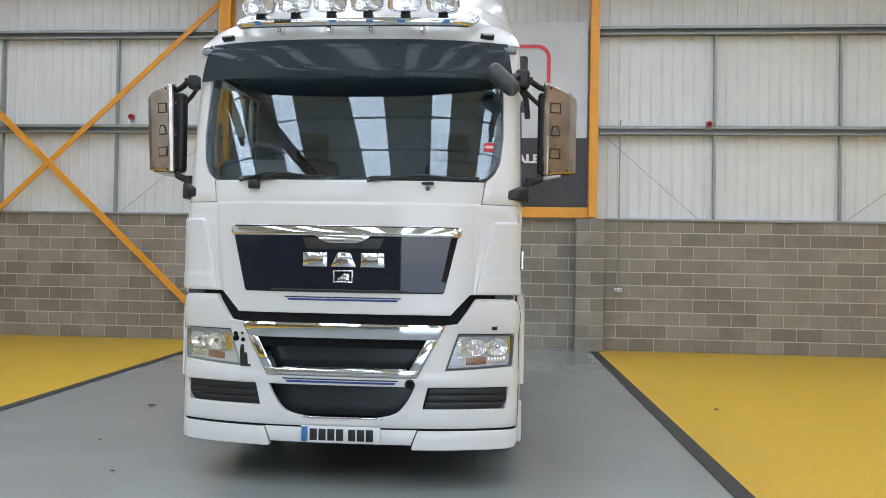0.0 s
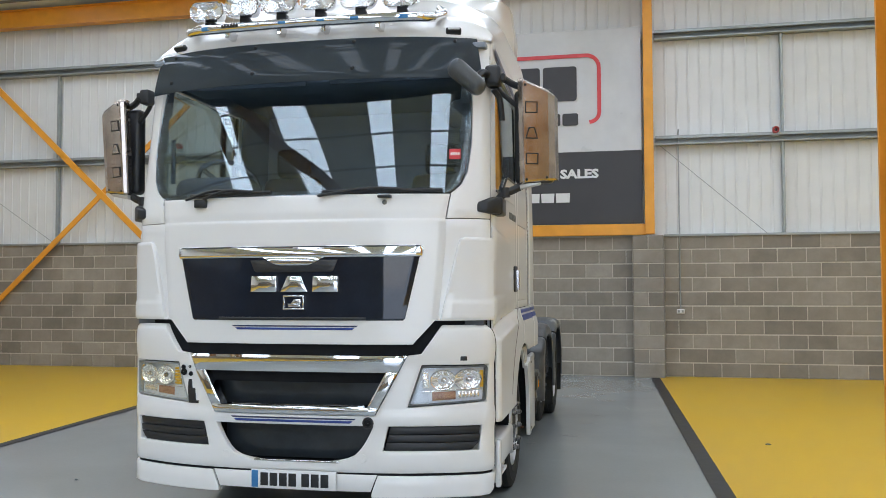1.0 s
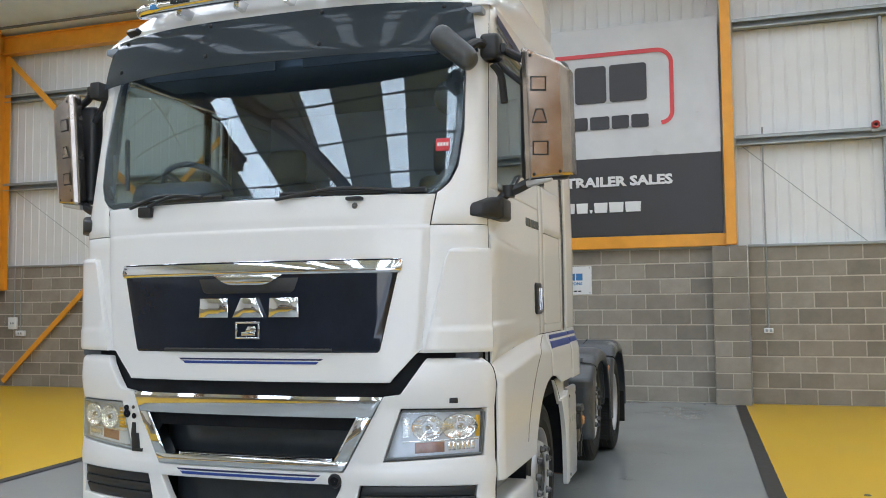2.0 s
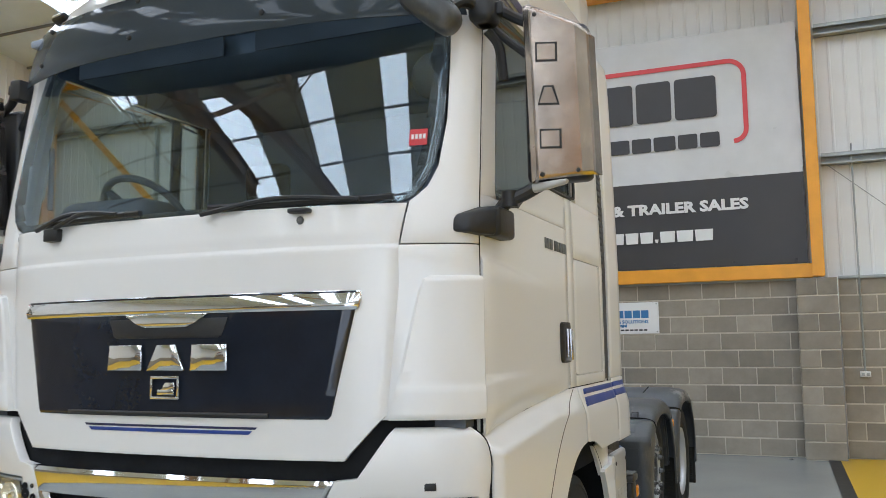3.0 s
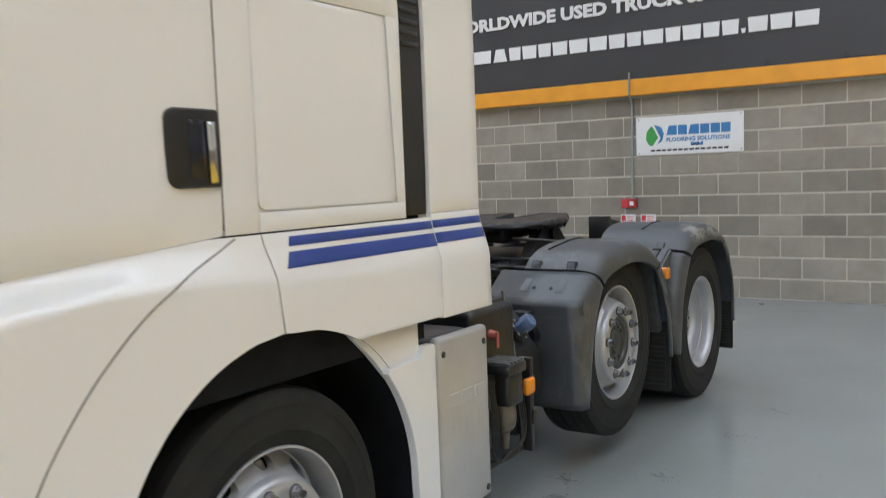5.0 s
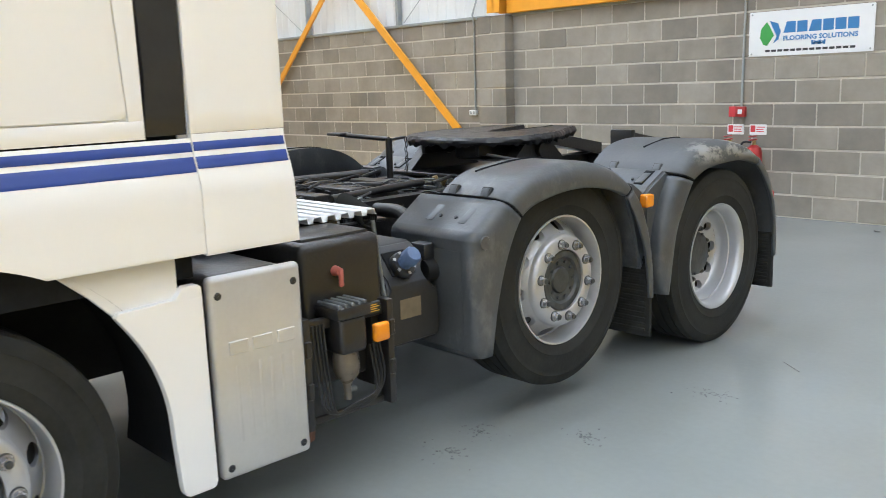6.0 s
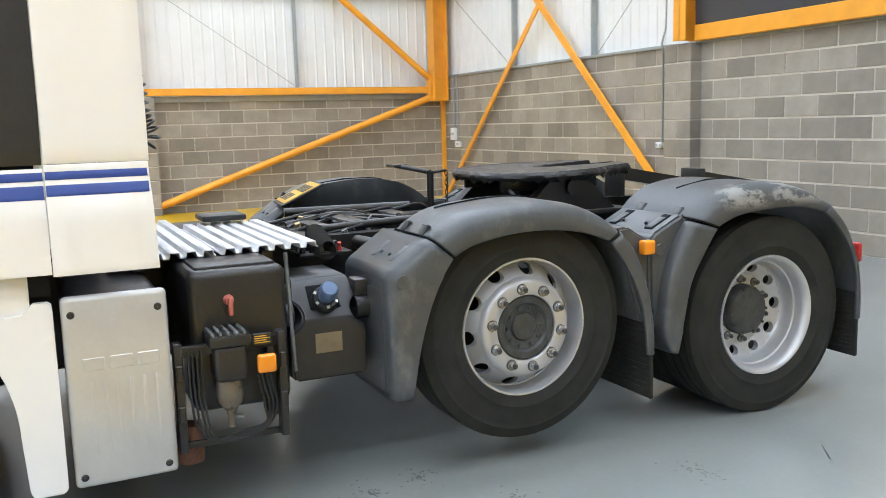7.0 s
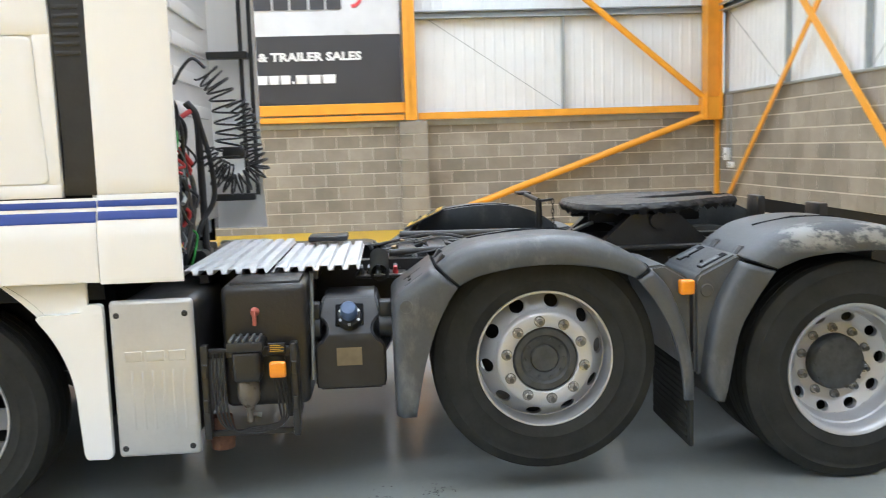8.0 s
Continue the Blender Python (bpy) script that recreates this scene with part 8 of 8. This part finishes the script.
def latches(ob, sd, y, z, slope, seam_y, seam_z, xs):
    """Slots on the sloping platform, and hooks over the seam of the lid."""
    for x in xs:
        m_ = Matrix.Translation((sd * x, y, z)) @ pose(0, 0, 0, slope, 0, 0)
        b = bmesh.new()
        box(b, (-0.027, -0.066, -0.010), (0.027, 0.066, -0.001), 0.003, 1, m_)
        part("latch_slot", b, RECESS, ob)
        b = bmesh.new()
        box(b, (-0.021, -0.060, -0.010), (0.021, 0.036, 0.002), 0.003, 2, m_)
        part("latch_plate", b, GUARD, ob)
        b = bmesh.new()
        rod(b, m_ @ Vector((0.05 * sd * (1 if x < 1 else -1), -0.03, -0.004)), m_ @ Vector((0.05 * sd * (1 if x < 1 else -1), -0.03, 0.006)), 0.008, 10)
        part("stud", b, BLACK, ob)
        m_ = Matrix.Translation((sd * x, seam_y, seam_z)) @ pose(0, 0, 0, slope + 26, 0, 0)
        b = bmesh.new()
        box(b, (-0.026, -0.030, -0.020), (0.026, 0.036, 0.000), 0.004, 1, m_)
        part("hook", b, BLACK, ob)
        b = bmesh.new()
        box(b, (-0.019, -0.022, -0.016), (0.019, 0.028, 0.003), 0.004, 2, m_)
        part("hook_pad", b, GUARD, ob)


def seam_line(ob, pts):
    b = bmesh.new()
    sweep(b, [p + Vector((0, -0.003, 0.002)) for p in pts[:-1]], 0.0045, 6)
    part("parting_seam", b, RECESS, ob)


def flap(ob, sd, y, top, low):
    b = bmesh.new()
    box(b, (sd * 0.70, y - 0.022, low), (sd * (XO - 0.015), y, top), 0.006, 1)
    fl = part("mud_flap", b, RUBBER, ob, "ribbed black rubber mud flap")
    for i in range(14):
        z = low + 0.03 + (top - low - 0.06) * i / 13
        b = bmesh.new()
        box(b, (sd * 0.72, y - 0.028, z), (sd * (XO - 0.04), y - 0.021, z + 0.016), 0.003, 1)
        part("flap_rib", b, RUBBER, fl)


def groove(ob, sd, line, y0, y1):
    yy, zz = zip(*line)
    b = bmesh.new()
    pts = []
    for i in range(12):
        k = i / 11
        y = y0 + (y1 - y0) * k
        pts.append((sd * (0.98 - 0.13 * (1 - k) ** 2 * 0.6 - 0.10 * k), y, float(np.interp(y, yy, zz)) + 0.004))
    sweep(b, pts, 0.005, 6)
    part("mould_line", b, RECESS, ob)


for sd in (1, -1):
    ob = new("middle_mudguard")
    ob.parent = truck
    tagged(ob, "dusty grey plastic mudguard over the middle wheel")
    guard_piece("front_apron", sd, [(3.555, 0.40), (3.553, 0.60), (3.551, 0.78), (3.551, 0.865), (3.554, 0.888), (3.572, 0.912), (3.600, 0.932), (3.735, 1.026)], [(3.641, 0.40), (3.680, 0.60), (3.721, 0.737), (3.760, 0.830), (3.770, 0.848), (3.785, 0.875), (3.795, 0.894), (3.830, 0.944)], ob, "", 0.55, xi=0.72)
    lid = [(3.745, 1.030), (3.800, 1.070), (3.910, 1.116), (4.117, 1.141), (4.294, 1.141), (4.443, 1.115), (4.560, 1.065), (4.655, 0.995)]
    _, a_, c_ = guard_piece("lid", sd, lid, [(3.838, 0.949), (3.870, 0.967), (3.935, 0.992), (4.101, 1.020), (4.267, 1.023), (4.420, 1.004), (4.518, 0.978), (4.585, 0.951)], ob, "dusty grey mudguard lid", xi=0.84)
    seam_line(ob, a_)
    seam_line(ob, c_)
    guard_piece("rear_leg", sd, [(4.662, 0.986), (4.743, 0.889), (4.814, 0.701), (4.843, 0.528), (4.844, 0.412)], [(4.593, 0.943), (4.675, 0.832), (4.746, 0.690), (4.779, 0.545), (4.793, 0.414)], ob, "", 0.5, xi=0.84)
    moulding("rear_web", sd, [(4.64, 0.99), (4.722, 0.998), (4.835, 0.930), (4.842, 0.55), (4.80, 0.55), (4.72, 0.80)], 0.72, 1.165, ob, 0.012)
    moulding("apron_panel", sd, [(3.553, 0.42), (3.549, 0.84), (3.562, 0.845), (3.566, 0.42)], 0.72, 1.15, ob, 0.004)
    latches(ob, sd, 3.660, 0.973, 34, 3.755, 1.044, (0.90, 1.09))
    groove(ob, sd, lid, 3.90, 4.36)
    flap(ob, sd, 4.838, 0.62, 0.20)
    b = bmesh.new()
    lathe(b, [(0.001, 0.004), (0.026, 0.004), (0.030, 0.0)], (sd * (XO - 0.003), 3.612, 0.872), 20, "x", sd)
    part("round_plug", b, GUARD, ob)

    ob = new("rear_mudguard")
    ob.parent = truck
    tagged(ob, "grey plastic mudguard over the rear wheel, its edge scraped pale" if sd > 0 else "grey plastic mudguard over the rear wheel")
    guard_piece("front_leg", sd, [(4.929, 0.401), (4.893, 0.489), (4.900, 0.602), (4.927, 0.757), (4.983, 0.895), (5.053, 1.000)], [(4.969, 0.399), (4.986, 0.470), (5.007, 0.583), (5.041, 0.723), (5.111, 0.847), (5.188, 0.958)], ob, "", 0.5)
    lid = [(5.063, 1.012), (5.120, 1.065), (5.226, 1.125), (5.400, 1.155), (5.600, 1.150), (5.770, 1.112), (5.930, 1.035)]
    rim_l = [(5.196, 0.964), (5.230, 0.980), (5.308, 1.007), (5.422, 1.023), (5.640, 1.030), (5.780, 1.016), (5.882, 0.990)]
    _, a_, c_ = guard_piece("lid", sd, lid, rim_l, ob, "grey mudguard lid with pale scrapes" if sd > 0 else "grey mudguard lid", 1.0, GUARD_SCRAPED if sd > 0 else GUARD)
    seam_line(ob, a_)
    guard_piece("rear_leg", sd, [(5.936, 1.031), (6.062, 0.905), (6.143, 0.720), (6.172, 0.560), (6.178, 0.422)], [(5.888, 0.987), (5.980, 0.910), (6.090, 0.757), (6.133, 0.592), (6.137, 0.412)], ob, "", 0.6)
    moulding("platform", sd, [(4.862, 0.50), (4.858, 0.915), (4.880, 0.950), (5.045, 1.030), (5.10, 1.00), (5.00, 0.80), (4.945, 0.50)], 0.70, 1.15, ob)
    latches(ob, sd, 4.965, 0.998, 25, 5.075, 1.030, (0.80, 1.07))
    groove(ob, sd, lid, 5.22, 5.62)
    flap(ob, sd, 6.172, 0.55, 0.21)
    b = bmesh.new()
    lathe(b, [(0.001, 0.004), (0.026, 0.004), (0.030, 0.0)], (sd * 1.15, 4.915, 0.875), 20, "x", sd)
    part("round_plug", b, GUARD, ob)
    b = bmesh.new()
    box(b, (sd * 1.165, 4.778, 0.868), (sd * 1.215, 4.842, 0.934), 0.012, 3)
    part("marker_lamp", b, AMBER, truck, "amber side marker lamp")
    b = bmesh.new()
    box(b, (sd * 1.075, 6.195, 0.70), (sd * 1.175, 6.225, 0.80), 0.012, 3)
    part("tail_lamp", b, REDP, truck, "red tail lamp")
# yellow plate on the far mudguard
yp = new("rear_plate")
yp.parent = truck
tagged(yp, "yellow number plate with plain bars lying on the far mudguard")
m_ = pose(-0.83, 3.80, 1.075, 0, 0, 0) @ pose(0, 0, 0, 25, 0, -6)
b = bmesh.new()
box(b, (-0.15, -0.14, 0.0), (0.19, 0.14, 0.012), 0.004, 1, m_)
part("backing", b, BLACK, yp)
b = bmesh.new()
box(b, (-0.135, -0.12, 0.0125), (0.175, 0.12, 0.016), 0.001, 1, m_)
part("plate", b, YELPLATE, yp)
for row, n in ((0.045, 4), (-0.06, 3)):
    for i in range(n):
        b = bmesh.new()
        box(b, (-0.11 + 0.066 * i, row - 0.035, 0.0162), (-0.06 + 0.066 * i, row + 0.035, 0.0175), 0, 1, m_)
        part("plate_bar", b, BLACK, yp)

# ---- behind the cab: pole, coiled lines, hoses ----
sz = new("suzi_lines")
sz.parent = truck
tagged(sz, "black coiled air and electric lines hanging on a pole")
b = bmesh.new()
sweep(b, bow([(0.10, 2.58, 1.0), (0.10, 2.575, 1.5), (0.10, 2.57, 1.72), (0.10, 2.52, 1.80)]), 0.02, 10)
rod(b, (0.0, 2.57, 1.0), (0.22, 2.57, 1.0), 0.03)
part("pole", b, BLACK, sz)


def coil(path, r, turns, tube_r, mat, label=""):
    pts = bow(path, 30)
    n = turns * 14
    out = []
    for k in range(n + 1):
        f = k / n * (len(pts) - 1)
        i = min(int(f), len(pts) - 2)
        p = pts[i].lerp(pts[i + 1], f - i)
        t = (pts[i + 1] - pts[i]).normalized()
        u = t.cross(Vector((1, 0.2, 0.1))).normalized()
        v = t.cross(u)
        a = 2 * math.pi * turns * k / n
        out.append(p + r * (math.cos(a) * u + math.sin(a) * v))
    b = bmesh.new()
    sweep(b, out, tube_r, 6)
    part("coil", b, mat, sz, label)


coil([(0.05, 2.62, 1.96), (0.04, 2.69, 1.86), (0.03, 2.72, 1.66), (0.03, 2.71, 1.50)], 0.068, 10, 0.006, BLACK)
coil([(0.0, 2.76, 1.80), (-0.02, 2.81, 1.70), (-0.02, 2.83, 1.55), (-0.02, 2.86, 1.44), (0.0, 2.74, 1.36), (0.02, 2.62, 1.42)], 0.054, 20, 0.006, BLACK)
coil([(0.10, 2.60, 1.55), (0.08, 2.66, 1.46), (0.05, 2.72, 1.42)], 0.05, 7, 0.0055, BLACK)
for pts, r, mt in (([(0.05, 2.45, 1.90), (0.06, 2.50, 1.98), (0.06, 2.56, 2.03), (0.05, 2.62, 1.98)], 0.009, BLACK), ([(0.3, 2.42, 1.72), (0.3, 2.46, 1.85), (0.28, 2.49, 1.93)], 0.012, YELPLATE), ([(0.3, 2.44, 1.66), (0.28, 2.5, 1.70), (0.2, 2.56, 1.75)], 0.014, REDP), ([(0.3, 2.44, 1.58), (0.3, 2.52, 1.55), (0.25, 2.56, 1.48)], 0.014, REDP), ([(0.1, 2.58, 1.7), (0.12, 2.63, 1.5), (0.12, 2.64, 1.3), (0.15, 2.58, 1.18), (0.2, 2.54, 1.05)], 0.014, BLACK)):
    b = bmesh.new()
    sweep(b, bow(pts), r, 8)
    part("hose", b, mt, sz)
b = bmesh.new()
box(b, (-0.02, 2.68, 1.50), (0.06, 2.80, 1.56), 0.02)
part("clip", b, BLACK, sz)
# clutter of hoses and connectors on the back wall
hs = new("hose_bundle")
hs.parent = truck
for i in range(22):
    b = bmesh.new()
    x = rr_.uniform(0.15, 0.75)
    z = rr_.uniform(1.15, 1.75)
    pts = [(x, 2.42, z), (x + rr_.uniform(-0.1, 0.1), 2.50 + rr_.uniform(0, 0.05), z + rr_.uniform(-0.05, 0.1)), (x + rr_.uniform(-0.1, 0.1), 2.49 + rr_.uniform(0, 0.06), z - rr_.uniform(0.1, 0.25)), (x + rr_.uniform(-0.1, 0.1), 2.47, z - rr_.uniform(0.25, 0.45))]
    sweep(b, bow(pts, 6), rr_.choice((0.010, 0.014, 0.02)), 7)
    part("hose", b, BLACK if i % 6 else HUBM, hs)
for i in range(40):
    b = bmesh.new()
    x, z = rr_.uniform(0.2, 0.95), rr_.uniform(1.1, 1.95)
    pts = [(x, 2.45, z)]
    for k in range(3):
        x, z = x + rr_.uniform(-0.09, 0.09), z - rr_.uniform(0.02, 0.14)
        pts.append((x, 2.50 + rr_.uniform(0.0, 0.10), z))
    sweep(b, bow(pts, 5), rr_.choice((0.005, 0.006, 0.008, 0.011)), 6)
    part("cable", b, (BLACK, BLACK, HUBM, GREENP, BLACK, REDP, GALV, BLACK, YELPLATE, CHASSIS)[i % 10], hs)
for i in range(7):
    b = bmesh.new()
    x, z = rr_.uniform(0.2, 0.7), 1.1 + 0.1 * i
    box(b, (x - 0.06, 2.40, z), (x + 0.06, 2.50, z + 0.085), 0.015)
    part("connector", b, CHASSIS, hs)
b = bmesh.new()
box(b, (0.10, 2.41, 1.02), (0.85, 2.52, 1.16), 0.03)
part("air_intake_box", b, BLACK, hs)

# ---- small marks on the floor ----
rf = random.Random(11)
for cx, cy in ((1.12, 3.49), (1.06, 3.72), (1.6, 4.78), (1.45, 3.98)):
    b = bmesh.new()
    for i in range(46):
        a, r = rf.uniform(0, 6.28), abs(rf.gauss(0, 0.05))
        x, y, s = cx + r * 1.5 * math.cos(a), cy + r * math.sin(a), rf.uniform(0.003, 0.009)
        slab(b, [(x + s * rf.uniform(0.5, 1) * math.cos(k), y + s * rf.uniform(0.5, 1) * math.sin(k)) for k in (0, 1.2, 2.5, 3.8, 5.0)], 0.0012, pose(0, 0, 0.0002))
    ob = tagged(finish("grit_patch", b, HUBM, 0), "small patch of dark grit on the grey floor", "grit", "grit patches", "stuff")
for x, y, s in ((3.35, 3.79, 0.022), (-1.7, 0.2, 0.014), (-2.3, 1.2, 0.014), (2.0, 9.7, 0.03), (0.6, 9.6, 0.025), (-2.6, 2.9, 0.03)):
    b = bmesh.new()
    bmesh.ops.create_icosphere(b, subdivisions=2, radius=s, matrix=Matrix.Translation((x, y, 0.004 + s * 0.25)) @ Matrix.Diagonal((1.3, 0.8, 0.35, 1)))
    for v in b.verts:
        v.co += Vector((rf.uniform(-1, 1), rf.uniform(-1, 1), 0)) * s * 0.2
    tagged(finish("debris", b, HUBM), "small dark scrap of debris on the floor", "debris", "floor debris")
for x0_, y0_, x1_, y1_ in ((2.07, 6.00, 2.03, 6.13), (1.75, 5.35, 1.62, 5.45), (-1.9, 3.0, -1.7, 3.1)):
    b = bmesh.new()
    d_ = Vector((x1_ - x0_, y1_ - y0_, 0)).normalized() * 0.0035
    slab(b, [(x0_ + d_.y, y0_ - d_.x), (x1_ + d_.y * 0.4, y1_ - d_.x * 0.4), (x1_ - d_.y * 0.4, y1_ + d_.x * 0.4), (x0_ - d_.y, y0_ + d_.x)], 0.001, pose(0, 0, 0.0004))
    tagged(finish("scrape", b, CHASSIS, 0), "dark rubber scrape on the grey floor", "scrape", "scrapes")

# ---- the blocks of the walls, last ----
def block_mesh(name, w):
    b = bmesh.new()
    box(b, (0.007, 0.0, 0.0105), (w - 0.007, 0.05, COURSE - 0.0105), 0.003, 1)
    me = bpy.data.meshes.new(name)
    b.to_mesh(me)
    b.free()
    me.materials.append(BLOCK)
    return me


FULL = block_mesh("block", BLEN)
CUTS = {}
rng = random.Random(7)
for wall_ob, length, base, courses in BLOCK_RUNS:
    for i in range(courses):
        x = -BLEN / 2 if i % 2 else 0.0
        while x < length - 0.02:
            xa, xb = max(0.0, x), min(length, x + BLEN)
            w = xb - xa
            if w > 0.04:
                key = round(w, 2)
                if abs(w - BLEN) < 0.01:
                    me = FULL
                else:
                    me = CUTS.setdefault(key, None) or block_mesh("block", w)
                    CUTS[key] = me
                piece("block", me, wall_ob, pose(xa, rng.uniform(-0.004, 0.002), base + i * COURSE, 0, 0, 0))
            x += BLEN
